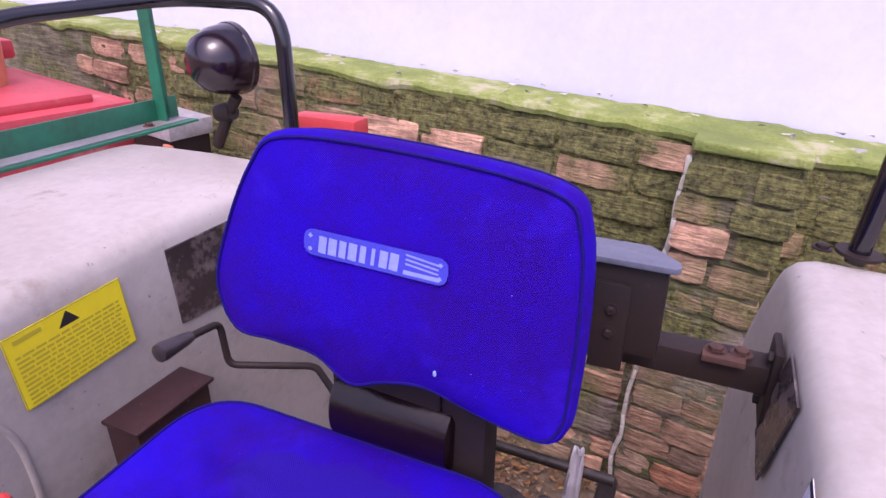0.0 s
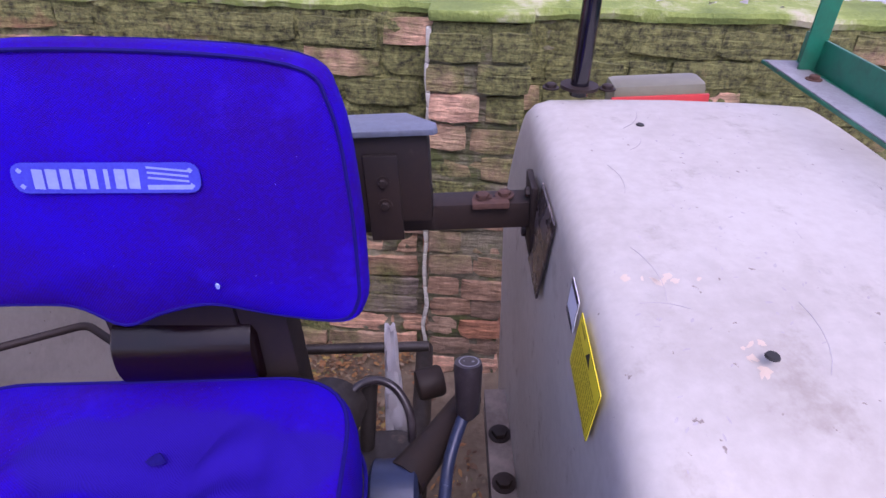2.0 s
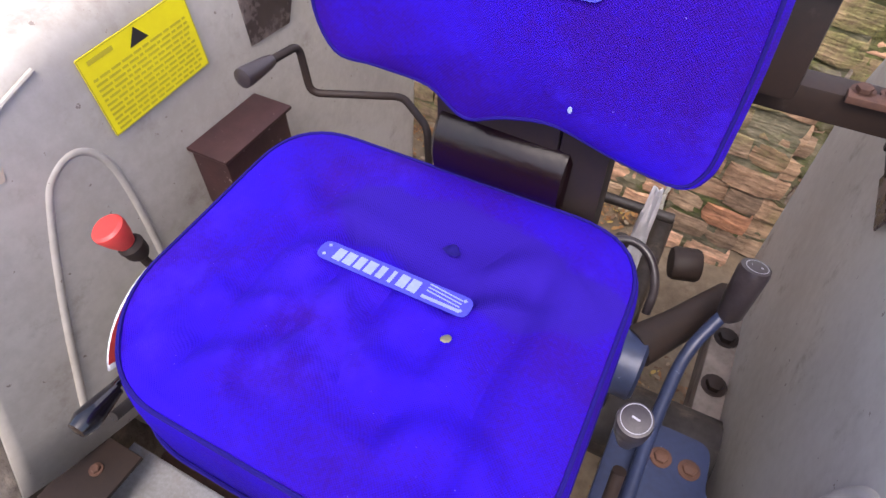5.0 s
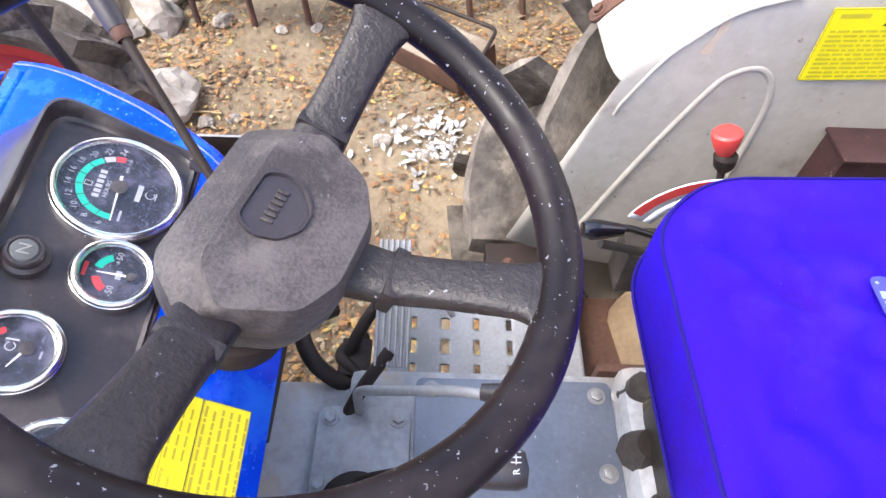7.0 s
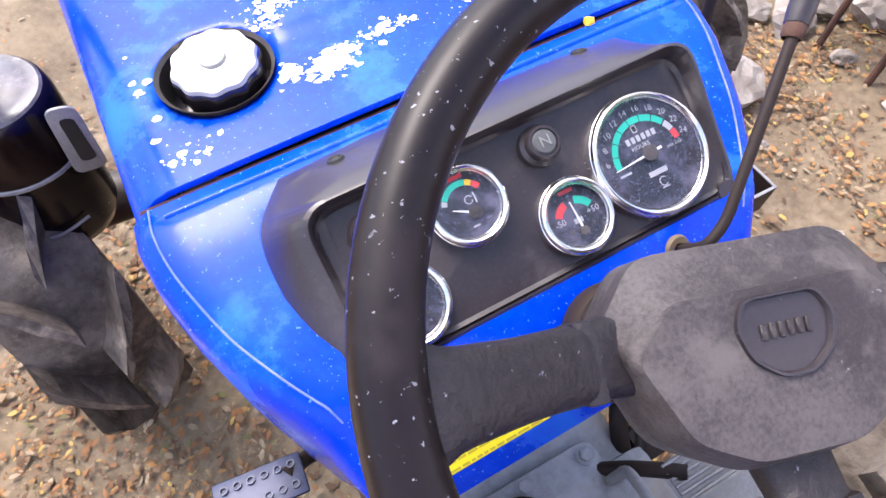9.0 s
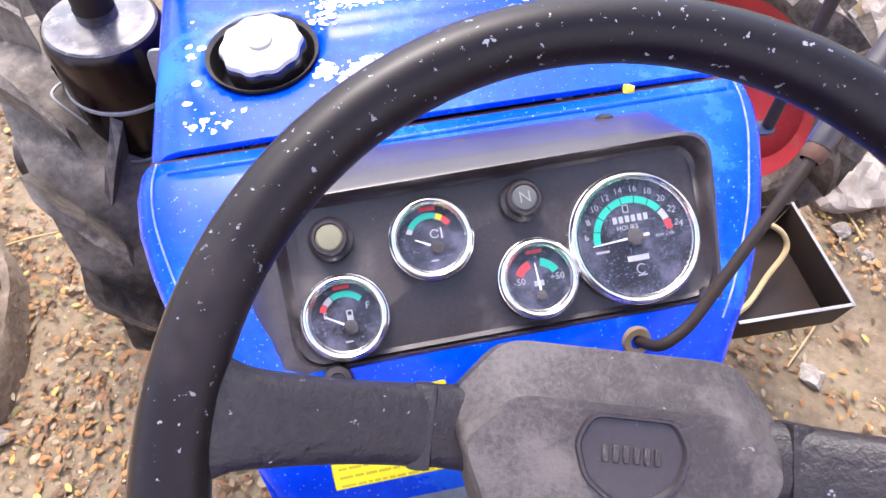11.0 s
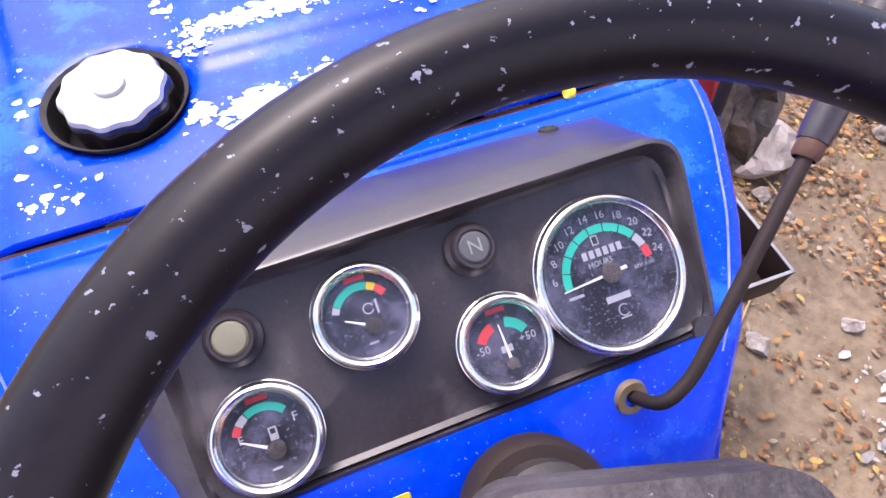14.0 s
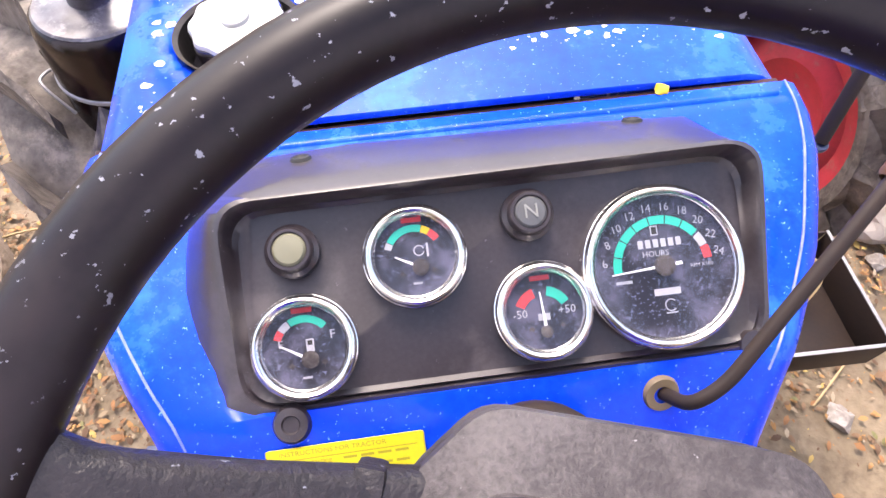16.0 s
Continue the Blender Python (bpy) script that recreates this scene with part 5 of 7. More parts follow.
def grab_rail(side, m, x0, rise):
    """A bent tube from the rear of the fender over its outer edge to a plate on the front slope."""
    base = Vector((side * x0, 1.235, 1.28))
    pts = [base, base + Vector((0, 0, 0.245 + rise)), base + Vector((side * 0.26, 0, 0.25 + rise)), Vector((side * 0.83, 0.95, 1.475 + rise * 1.5)), Vector((side * 0.80, 0.56, 1.39)), Vector((side * 0.70, 0.40, 1.19)), Vector((side * 0.56, 0.415, 1.178))]
    ob = part("grab_rail", moved(tube(bent_path(pts, 0.075, 7), 0.0145, 14), m), LAMPBLACK, tractor, "bent gloss black tube grab rail")
    part("foot_plate", moved(lathe([(0, 0), (0.03, 0), (0.03, 0.005), (0, 0.005)], 20, Matrix.Translation(base + Vector((0, 0, 0.012)))), m), IRON, ob)
    each("foot_bolt", [moved(bolt(base + Vector((d, 0, 0.010))), m) for d in (-0.045, 0.045)], IRON, ob)
    e = Matrix.Translation((side * 0.555, 0.415, 1.168)) @ pose(0, 0, 0, 46, 0, 0)
    part("end_plate", moved(outline_plate(), m @ e), RUST, ob)
    each("end_bolt", [moved(bolt((0, d, 0.006), r=0.008), m @ e) for d in (-0.042, 0.042)], RUST, ob)
    return ob


def outline_plate():
    return slab(outline_round([(-0.016, -0.06), (0.016, -0.06), (0.016, 0.06), (-0.016, 0.06)], 0.012, 4), 0, 0.007, 0.002)


LOW_L = Matrix.Translation((0.43, 0, 1.27)) @ pose(0, 0, 0, 0, 4, 0) @ Matrix.Translation((-0.43, 0, -1.27))
grab_rail(1, LOW_L, 0.508, 0.035)
grab_rail(-1, Matrix.Translation((0, 0.0, 0.012)), 0.45, 0.055)

for side, m in ((1, Matrix.Identity(4)), (-1, Matrix.Translation((0, 0.17, 0.055)))):
    x0, x1 = (0.578, 0.735) if side > 0 else (-0.63, -0.448)
    lamp = part("tail_lamp", moved(box(x0, x1, 1.285, 1.35, 1.205, 1.268 if side > 0 else 1.282, 0.012), m), REDPLASTIC if side < 0 else LENS, tractor, "faded red oblong tail lamp" if side < 0 else "bleached oblong tail lamp with a red lower half")
    part("tail_lamp_rim", moved(box(x0 - 0.003, x1 + 0.003, 1.279, 1.286, 1.2, 1.25, 0.002), m), REDPLASTIC if side > 0 else CAPMETAL, lamp)
    part("lamp_arm", moved(box((x0 + x1) / 2 - 0.02, (x0 + x1) / 2 + 0.02, 1.2 if side > 0 else 1.12, 1.286, 1.19, 1.205, 0.002), m), IRON, lamp)
for side, m in ((1, LOW_L), (-1, Matrix.Translation((0, 0, 0.018)))):
    # angle iron along the outer edge, with a green post
    xo = side * 0.915
    rail = part("edge_rail", moved(join(box(xo - 0.035, xo + 0.035, 0.5, 1.42, 1.286, 1.292, 0.001), box(xo + side * 0.03, xo + side * 0.036, 0.5, 1.42, 1.286, 1.345, 0.001)), m), GREENPAINT, tractor, "green angle iron with a worn steel face")
    part("rail_face", moved(box(xo - 0.034, xo + 0.02, 0.51, 1.41, 1.2925, 1.2945, 0.0005), m), STEEL, rail)
    part("post", moved(join(box(xo, xo + side * 0.035, 1.355, 1.36, 1.29, 2.15, 0.001), box(xo + side * 0.03, xo + side * 0.035, 1.36, 1.395, 1.29, 2.15, 0.001)), m), GREENPAINT, rail)
    each("rail_bolt", [moved(bolt((xo, y, 1.294)), m) for y in (1.3, 0.8)], RUST, rail)


LAMPBURNT = mat("gloss brown-black lamp shell", (0.02, 0.007, 0.012), (0.01, 0.005, 0.008), rough=0.2, grain=60, bump=0.04, coat=0.5)


def work_lamp():
    at = (-0.634, 1.27, 1.48)
    bm = lathe([(0, -0.07), (0.03, -0.066), (0.052, -0.048), (0.066, -0.015), (0.07, 0.02), (0.072, 0.022), (0.072, 0.034), (0.06, 0.036), (0, 0.042)], 32, aim(at, (0.2, 0.9, 0.05)))
    ob = part("work_lamp", bm, LAMPBURNT, tractor, "gloss black round rear work lamp")
    part("lamp_bracket", join(tube(bent_path([(-0.61, 1.27, 1.41), (-0.64, 1.27, 1.37), (-0.68, 1.27, 1.30)], 0.02), 0.012, 10), lathe([(0, -0.02), (0.018, -0.02), (0.02, 0.0), (0.018, 0.02), (0, 0.02)], 14, aim((-0.645, 1.27, 1.375), (1, 0, 0.2)))), IRON, ob)
    part("lamp_glass", lathe([(0.06, 0.037), (0.045, 0.043), (0, 0.046)], 28, aim(at, (0.2, 0.9, 0.05))), CHROME, ob)


work_lamp()

# black box and cross bar behind the seat
bx = part("tool_case", box(0.06, 0.278, 0.965, 1.012, 1.21, 1.332, 0.006), IRON, tractor, "black steel box with a grey lid")
lid = slab([(0.055, 0.957), (0.285, 0.957), (0.29, 0.963), (0.288, 0.978), (0.25, 1.015), (0.055, 1.015)], 1.333, 1.341, 0.002)
part("lid", lid, PLATE, bx)
part("clamp_strip", join(box(0.198, 0.24, 0.955, 0.962, 1.19, 1.31, 0.002), bolt((0.22, 0.955, 1.275), (0, -1, 0), 0.006, 0.005), bolt((0.22, 0.955, 1.243), (0, -1, 0), 0.006, 0.005)), IRON, bx)
cross = part("cross_bar", box(-0.40, 0.415, 1.01, 1.05, 1.168, 1.208, 0.004), IRON, tractor, "black square cross bar between the fenders")
part("end_plate", join(box(0.408, 0.418, 1.0, 1.06, 1.125, 1.235, 0.004), bolt((0.41, 1.015, 1.222), (-1, 0, 0), 0.007), bolt((0.41, 1.045, 1.14), (-1, 0, 0), 0.007)), IRON, cross)
part("bracket", join(box(0.33, 0.38, 1.0, 1.02, 1.205, 1.214, 0.002), bolt((0.345, 1.02, 1.212)), bolt((0.375, 1.025, 1.212))), RUST, cross)

# side box and the cranked lever by the seat
MAROON = mat("dusty maroon-black paint", (0.05, 0.02, 0.02), (0.022, 0.009, 0.009), rough=0.5, grain=60, blotch=9, bump=0.2, spots=(0.2, 0.16, 0.15), spot_scale=130, spot_at=0.69)
part("side_box", join(box(-0.425, -0.36, 0.72, 0.855, 0.95, 1.056, 0.005), box(-0.425, -0.354, 0.715, 0.862, 1.056, 1.062, 0.002)), MAROON, tractor, "small dusty maroon-black steel box on the fender")
lv = part("cranked_lever", tube(bent_path([(-0.284, 0.76, 1.208), (-0.282, 0.824, 1.201), (-0.275, 0.822, 1.134), (-0.165, 0.876, 1.13), (-0.107, 0.837, 1.127), (-0.09, 0.81, 1.03)], 0.014, 5), 0.0052, 10), IRON, tractor, "cranked dark steel lever with a black grip")
part("grip", lathe([(0, 0), (0.007, 0.0), (0.009, 0.01), (0.0125, 0.045), (0.012, 0.052), (0, 0.056)], 18, aim((-0.2835, 0.775, 1.2065), (-0.003, -0.99, 0.09))), BLACK, lv)


def red_knob():
    q = part("hand_lever", join(tube(bent_path([(-0.348, 0.543, 1.07), (-0.34, 0.55, 1.03), (-0.315, 0.56, 0.9)], 0.03), 0.0055, 10), lathe([(0.009, -0.03), (0.014, -0.022), (0.016, -0.006), (0.012, 0.0), (0, 0.0)], 16, aim((-0.348, 0.543, 1.077), (-0.1, -0.2, 1)))), IRON, tractor, "hydraulic hand lever with a red knob")
    part("knob", lathe([(0, -0.004), (0.011, -0.002), (0.0165, 0.012), (0.020, 0.026), (0.0195, 0.031), (0.016, 0.034), (0, 0.0345)], 28, aim((-0.349, 0.541, 1.077), (-0.15, -0.25, 1))), REDPLASTIC, q, "faded red knob")
    quad = part("quadrant", join(arc_band(0.10, 0.125, 20, 95, Matrix.Translation((-0.32, 0.55, 0.93)) @ Matrix(((0, 0, 1, 0), (-1, 0, 0, 0), (0, 1, 0, 0), (0, 0, 0, 1)))), arc_band(0.085, 0.1, 20, 95, Matrix.Translation((-0.3195, 0.55, 0.93)) @ Matrix(((0, 0, 1, 0), (-1, 0, 0, 0), (0, 1, 0, 0), (0, 0, 0, 1))))), [WHITE], tractor, "white and pink lever quadrant")
    quad.modifiers.new("thick", "SOLIDIFY").thickness = 0.003
    part("quadrant_band", moved(arc_band(0.11, 0.126, 25, 90, Matrix.Identity(4)), Matrix.Translation((-0.316, 0.55, 0.93)) @ Matrix(((0, 0, 1, 0), (-1, 0, 0, 0), (0, 1, 0, 0), (0, 0, 0, 1)))), REDPLASTIC, quad)
    part("draft_lever", join(tube(bent_path([(-0.291, 0.382, 0.973), (-0.305, 0.43, 0.965), (-0.32, 0.55, 0.9)], 0.03), 0.006, 10), lathe([(0, -0.012), (0.011, -0.010), (0.0155, 0.004), (0.014, 0.02), (0.009, 0.05), (0, 0.052)], 18, aim((-0.290, 0.372, 0.975), (-0.1, 1, -0.1)))), LAMPBLACK, tractor, "lever with a black tapered grip")
    part("control_bracket", join(box(-0.36, -0.30, 0.45, 0.66, 0.80, 0.90, 0.006), tube(smooth_path([(-0.3, 0.40, 0.93), (-0.31, 0.47, 0.9), (-0.33, 0.5, 0.86)]), 0.007)), GREASE, tractor)


red_knob()


# ---- floor, gearbox and pedals ----
def slotted_plate():
    """A foot plate with rows of slots pressed through it."""
    x0, x1, y0, y1 = -0.435, -0.20, 0.075, 0.425
    slots = []
    for i, x in enumerate((-0.408, -0.36, -0.312, -0.265, -0.218)):
        for k in range(5):
            if i or k < 3:
                slots.append((x, 0.119 + k * 0.0585))
    nx, ny = 47, 70
    bm = bmesh.new()
    v = [[bm.verts.new((x0 + (x1 - x0) * i / nx, y0 + (y1 - y0) * j / ny, 0.66)) for i in range(nx + 1)] for j in range(ny + 1)]
    for j in range(ny):
        for i in range(nx):
            cx, cy = x0 + (x1 - x0) * (i + 0.5) / nx, y0 + (y1 - y0) * (j + 0.5) / ny
            if any(abs(cx - sx) < 0.0125 and abs(cy - sy) < 0.0065 for sx, sy in slots):
                continue
            if cx < -0.34 and cy < 0.075 + 0.0:
                continue
            bm.faces.new((v[j][i], v[j][i + 1], v[j + 1][i + 1], v[j + 1][i]))
    for w in [w for w in bm.verts if not w.link_faces]:
        bm.verts.remove(w)
    ob = part("foot_plate", bm, STEEL, tractor, "slotted bare steel foot plate")
    ob.modifiers.new("thick", "SOLIDIFY").thickness = 0.006
    part("plate_edge", join(box(-0.208, -0.2, 0.08, 0.42, 0.62, 0.66, 0.002), box(-0.43, -0.2, 0.418, 0.424, 0.62, 0.66, 0.002)), PLATE, ob)
    return ob


slotted_plate()
ang = part("foot_bracket", join(box(-0.455, -0.365, 0.25, 0.405, 0.715, 0.723, 0.002), box(-0.455, -0.447, 0.25, 0.405, 0.65, 0.72, 0.002)), IRON, tractor, "dark steel bracket under the fender")
each("bracket_bolt", [bolt((-0.41, y, 0.723), r=0.007) for y in (0.29, 0.36)], RUST, ang)
DUSTYBROWN = mat("dusty brown paint", (0.32, 0.23, 0.14), (0.16, 0.1, 0.06), rough=0.7, grain=60, blotch=8, bump=0.3)
part("dark_well", join(box(-0.42, -0.18, 0.43, 0.62, 0.55, 0.60, 0.01), box(-0.20, -0.185, 0.425, 0.70, 0.55, 0.74, 0.004)), RUST, tractor, "dark brown boxes in the well below the seat")
part("drum", lathe([(0, 0.02), (0.10, 0.02), (0.115, 0.012), (0.12, 0.0), (0.12, -0.04)], 40, aim((-0.30, 0.57, 0.64), (0.1, -0.75, 0.65))), DUSTYBROWN, tractor, "round brown brake housing")

cover = part("gearbox_cover", slab(outline_round([(-0.165, 0.13), (0.17, 0.13), (0.19, 0.44), (-0.165, 0.44)], 0.012, 3), 0.722, 0.742, 0.003), PLATE, tractor, "grey-blue gearbox cover plate speckled with wear")
each("cover_bolt", [bolt((x, y, 0.742), r=0.0095) for x, y in ((-0.145, 0.155), (-0.14, 0.415), (0.15, 0.155), (0.165, 0.42), (-0.02, 0.418))], STEEL, cover)
part("gearbox", join(box(-0.19, 0.20, 0.02, 0.80, 0.42, 0.722, 0.02), box(-0.17, 0.18, 0.44, 0.82, 0.70, 0.80, 0.02)), CAST, tractor, "oily grey gearbox casting")
each("casting_lump", [rough_up(lathe([(0, 0.03), (0.02, 0.028), (0.03, 0.01), (0.034, -0.01)], 12, Matrix.Translation((x, y, z))), 0.008, 30, k) for k, (x, y, z) in enumerate(((-0.13, 0.47, 0.78), (-0.09, 0.49, 0.79), (-0.15, 0.53, 0.76), (-0.12, 0.55, 0.8), (-0.04, 0.46, 0.79), (0.05, 0.47, 0.79)))], GREASE, tractor)
each("cover_bolt", [bolt((x, y, z), r=0.011, h=0.012) for x, y, z in ((-0.137, 0.452, 0.752), (-0.105, 0.455, 0.752), (0.0, 0.455, 0.752))], CAST, cover)
# the light casting ahead of the cover carries the gear lever turret
fwd = part("clutch_housing", join(box(-0.17, 0.17, -0.20, 0.125, 0.60, 0.71, 0.015), slab(outline_round([(-0.12, -0.02), (0.12, -0.02), (0.12, 0.125), (-0.12, 0.125)], 0.02, 3), 0.708, 0.728, 0.004)), CAST, tractor, "grey clutch housing with a pale dusty top")
each("housing_bolt", [bolt((x, y, 0.728), r=0.0095, h=0.009) for x, y in ((-0.10, 0.0), (0.1, 0.0), (-0.10, 0.105), (0.1, 0.105), (0.0, -0.005))], CAST, fwd)
boot = part("gear_lever_boot", lathe([(0.052, 0), (0.052, 0.01), (0.045, 0.014), (0.043, 0.022), (0.037, 0.024), (0.036, 0.032), (0.030, 0.034), (0.029, 0.042), (0.022, 0.045), (0.014, 0.07), (0, 0.07)], 28, Matrix.Translation((0.035, 0.05, 0.728))), IRON, tractor, "ribbed black gear lever boot")
gl = part("gear_lever", tube(bent_path([(0.035, 0.05, 0.75), (0.035, 0.06, 0.86), (0.035, 0.16, 0.925), (0.036, 0.20, 0.932)], 0.04), 0.009, 12), IRON, tractor, "bent gear lever with a long black grip")
part("grip", lathe([(0, -0.002), (0.012, 0.0), (0.016, 0.02), (0.022, 0.07), (0.0235, 0.10), (0.02, 0.112), (0, 0.116)], 22, aim((0.036, 0.155, 0.922), (0.0, 1, 0.1))), BLACK, gl, "black grip with gear marks")
part("gear_marks", join(text_bm("R", 0.011, Matrix.Translation((0.046, 0.252, 0.9565)) @ pose(0, 0, 0, -6, 0, 180)), bar(0.0, 0.0, 0.016, 0.0012, Matrix.Translation((0.03, 0.252, 0.957))), bar(0.0, 0.0, 0.0012, 0.012, Matrix.Translation((0.024, 0.252, 0.957))), bar(0.0, 0.0, 0.0012, 0.012, Matrix.Translation((0.03, 0.252, 0.957))), bar(0.0, 0.0, 0.0012, 0.012, Matrix.Translation((0.036, 0.252, 0.957)))), WHITE, gl, smooth=False)
l2 = part("range_lever", tube(bent_path([(-0.107, 0.045, 0.74), (-0.107, 0.047, 0.815), (-0.08, 0.19, 0.885), (-0.06, 0.25, 0.91)], 0.018), 0.0075, 10), STEEL, tractor, "bent steel range lever with a black grip")
part("grip", lathe([(0, 0), (0.011, 0), (0.014, 0.02), (0.018, 0.055), (0.015, 0.068), (0, 0.07)], 18, aim((-0.073, 0.22, 0.899), (0.2, 0.95, 0.25))), BLACK, l2)


def brake_pads():
    for y, x0, x1 in ((0.083, -0.39, -0.29), (0.088, -0.27, -0.165)):
        at = Matrix.Translation(((x0 + x1) / 2, y, 0.79)) @ pose(0, 0, 0, 0, 14, 0)
        p = part("brake_pad", moved(box(-0.055, 0.055, -0.026, 0.026, -0.006, 0.0, 0.002), at), STEEL, tractor, "ribbed grey brake pedal pad")
        each("pad_rib", [moved(box(-0.055, 0.055, -0.0245 + k * 0.0098, -0.0195 + k * 0.0098, -0.002, 0.005, 0.0012, 1), at) for k in range(6)], STEEL, p)
        part("pedal_arm", tube(smooth_path([((x0 + x1) / 2 + 0.03, y, 0.785), ((x0 + x1) / 2 + 0.09, y - 0.05, 0.74), ((x0 + x1) / 2 + 0.14, y - 0.08, 0.66), ((x0 + x1) / 2 + 0.15, y - 0.02, 0.55)], 6), 0.011, 10), IRON, p)
    part("pedal_linkage", join(tube(smooth_path([(-0.30, -0.02, 0.72), (-0.24, -0.06, 0.76), (-0.18, -0.03, 0.74), (-0.16, 0.04, 0.68)], 7), 0.014, 10), tube(smooth_path([(-0.28, 0.03, 0.66), (-0.22, 0.0, 0.7), (-0.17, 0.05, 0.7)], 7), 0.012, 10), box(-0.25, -0.18, 0.0, 0.05, 0.69, 0.71, 0.004)), IRON, tractor, "dark pedal linkage")
    part("foot_throttle", join(tube(bent_path([(-0.33, 0.19, 0.66), (-0.34, 0.17, 0.70), (-0.38, 0.15, 0.715)], 0.02), 0.006, 8), rough_up(lathe([(0, 0.01), (0.018, 0.008), (0.02, 0.0), (0, -0.004)], 14, Matrix.Translation((-0.385, 0.15, 0.715))), 0.006, 60)), STEEL, tractor, "small foot throttle on the plate")


brake_pads()
lp = part("clutch_pedal", moved(join(box(-0.06, 0.06, -0.03, 0.03, -0.006, 0.0, 0.004), *[lathe([(0.006, 0), (0.006, 0.003), (0.004, 0.003), (0.004, 0)], 10, Matrix.Translation((-0.045 + 0.018 * i, -0.015 + 0.03 * j, 0))) for i in range(6) for j in range(2)]), Matrix.Translation((0.315, -0.17, 0.75)) @ pose(0, 0, 0, 10, 0, -5)), DARKPLATE, tractor, "grey-blue clutch pedal pad with raised rings")
part("pedal_arm", tube(smooth_path([(0.28, -0.17, 0.745), (0.23, -0.19, 0.70), (0.2, -0.16, 0.6)], 6), 0.011, 10), IRON, lp)
part("foot_plate", join(slab(outline_round([(0.205, 0.08), (0.40, 0.08), (0.40, 0.43), (0.205, 0.43)], 0.015, 3), 0.645, 0.655, 0.003)), PLATE, tractor, "grey steel foot plate")

# engine below the bonnet and the axle
part("engine", join(box(-0.2, 0.2, -1.45, -0.10, 0.55, 1.05, 0.03), box(-0.12, 0.12, -0.5, -0.05, 0.9, 1.13, 0.02), rod((-0.85, -1.05, 0.42), (0.85, -1.05, 0.42), 0.06)), GREASE, tractor, "dark greasy engine block")

# hand throttle rod at the instrument panel
PALEWASHER = mat("brown nylon washer", (0.2, 0.145, 0.08), (0.11, 0.08, 0.045), rough=0.5, grain=120, bump=0.1)
th = part("throttle_rod", tube(bent_path([(-0.104, -0.066, 1.18), (-0.108, -0.045, 1.208), (-0.128, -0.052, 1.222), (-0.34, -0.235, 1.43)], 0.012, 5), 0.0047, 12), IRON, tractor, "bent black hand throttle rod")
part("sleeve", lathe([(0.007, -0.002), (0.0095, 0.0), (0.0105, 0.01), (0.0105, 0.13), (0, 0.132)], 16, aim((-0.226, -0.137, 1.3165), (-0.212, -0.183, 0.208))), BLACK, th)
part("sleeve_end", lathe([(0.0072, 0.0), (0.0088, 0.003), (0.0088, 0.012), (0.0072, 0.015)], 14, aim((-0.219, -0.131, 1.31), (-0.212, -0.183, 0.208))), RUST, th)
part("collar", lathe([(0.006, 0.003), (0.0115, 0.003), (0.0128, 0.0), (0.0115, -0.006), (0, -0.006)], 22, aim((-0.103, -0.062, 1.186), (0, 0.75, 0.65))), PALEWASHER, th)
# horn bracket and rod beside the bonnet
sr = part("side_rod", tube([(-0.365, -0.298, 1.152), (-0.396, -0.366, 1.345), (-0.431, -0.443, 1.565)], 0.0068, 12), IRON, tractor, "thin black rod beside the bonnet")
part("rod_bracket", slab(outline_round([(-0.30, -0.308), (-0.30, -0.29), (-0.366, -0.287), (-0.374, -0.293), (-0.371, -0.307)], 0.005, 3), 1.147, 1.152, 0.002), DARKPLATE, sr)


# ---- left hand controls behind the seat ----
part("side_console", slab(outline_round([(0.235, 0.42), (0.42, 0.42), (0.42, 0.66), (0.36, 0.66), (0.355, 0.735), (0.235, 0.735)], 0.02, 4), 0.845, 0.86, 0.003), DARKPLATE, tractor, "dark blue side plate beside the seat")
each("console_bolt", [bolt((x, y, 0.86), r=0.009) for x, y in ((0.385, 0.64), (0.30, 0.69), (0.335, 0.69))], RUST, tractor)
ka = part("depth_lever", tube(bent_path([(0.275, 0.5, 0.86), (0.276, 0.70, 0.888), (0.284, 0.815, 0.92), (0.316, 0.872, 0.972)], 0.05), 0.0085, 12), DARKPLATE, tractor, "tall lever with a black grip")
part("grip", lathe([(0.0085, -0.01), (0.016, 0.0), (0.018, 0.035), (0.0195, 0.07), (0.018, 0.077), (0, 0.079)], 22, aim((0.315, 0.86, 0.968), (0.03, 0.24, 0.95))), BLACK, ka)
part("grip_marks", join(lathe([(0.0125, 0), (0.0138, 0)], 24, aim((0.3185, 0.879, 1.0435), (0.03, 0.24, 0.95))), bar(0, 0, 0.014, 0.003, aim((0.3185, 0.879, 1.0435), (0.03, 0.24, 0.95)))), DIALINK, ka, smooth=False)
kb = part("short_lever", join(rod((0.255, 0.5, 0.86), (0.246, 0.57, 1.03), 0.007)), IRON, tractor, "short lever with a round black knob")
part("knob", lathe([(0, -0.075), (0.010, -0.07), (0.016, -0.03), (0.0175, 0.002), (0.0165, 0.012), (0, 0.0145)], 24, aim((0.241, 0.597, 1.078), (-0.05, -0.25, 1))), BLACK, kb)
part("knob_marks", join(lathe([(0.0135, 0), (0.0142, 0)], 24, aim((0.2405, 0.5935, 1.0925), (-0.05, -0.25, 1))), bar(0, 0, 0.008, 0.002, aim((0.2405, 0.5935, 1.0925), (-0.05, -0.25, 1)))), DIALINK, kb, smooth=False)
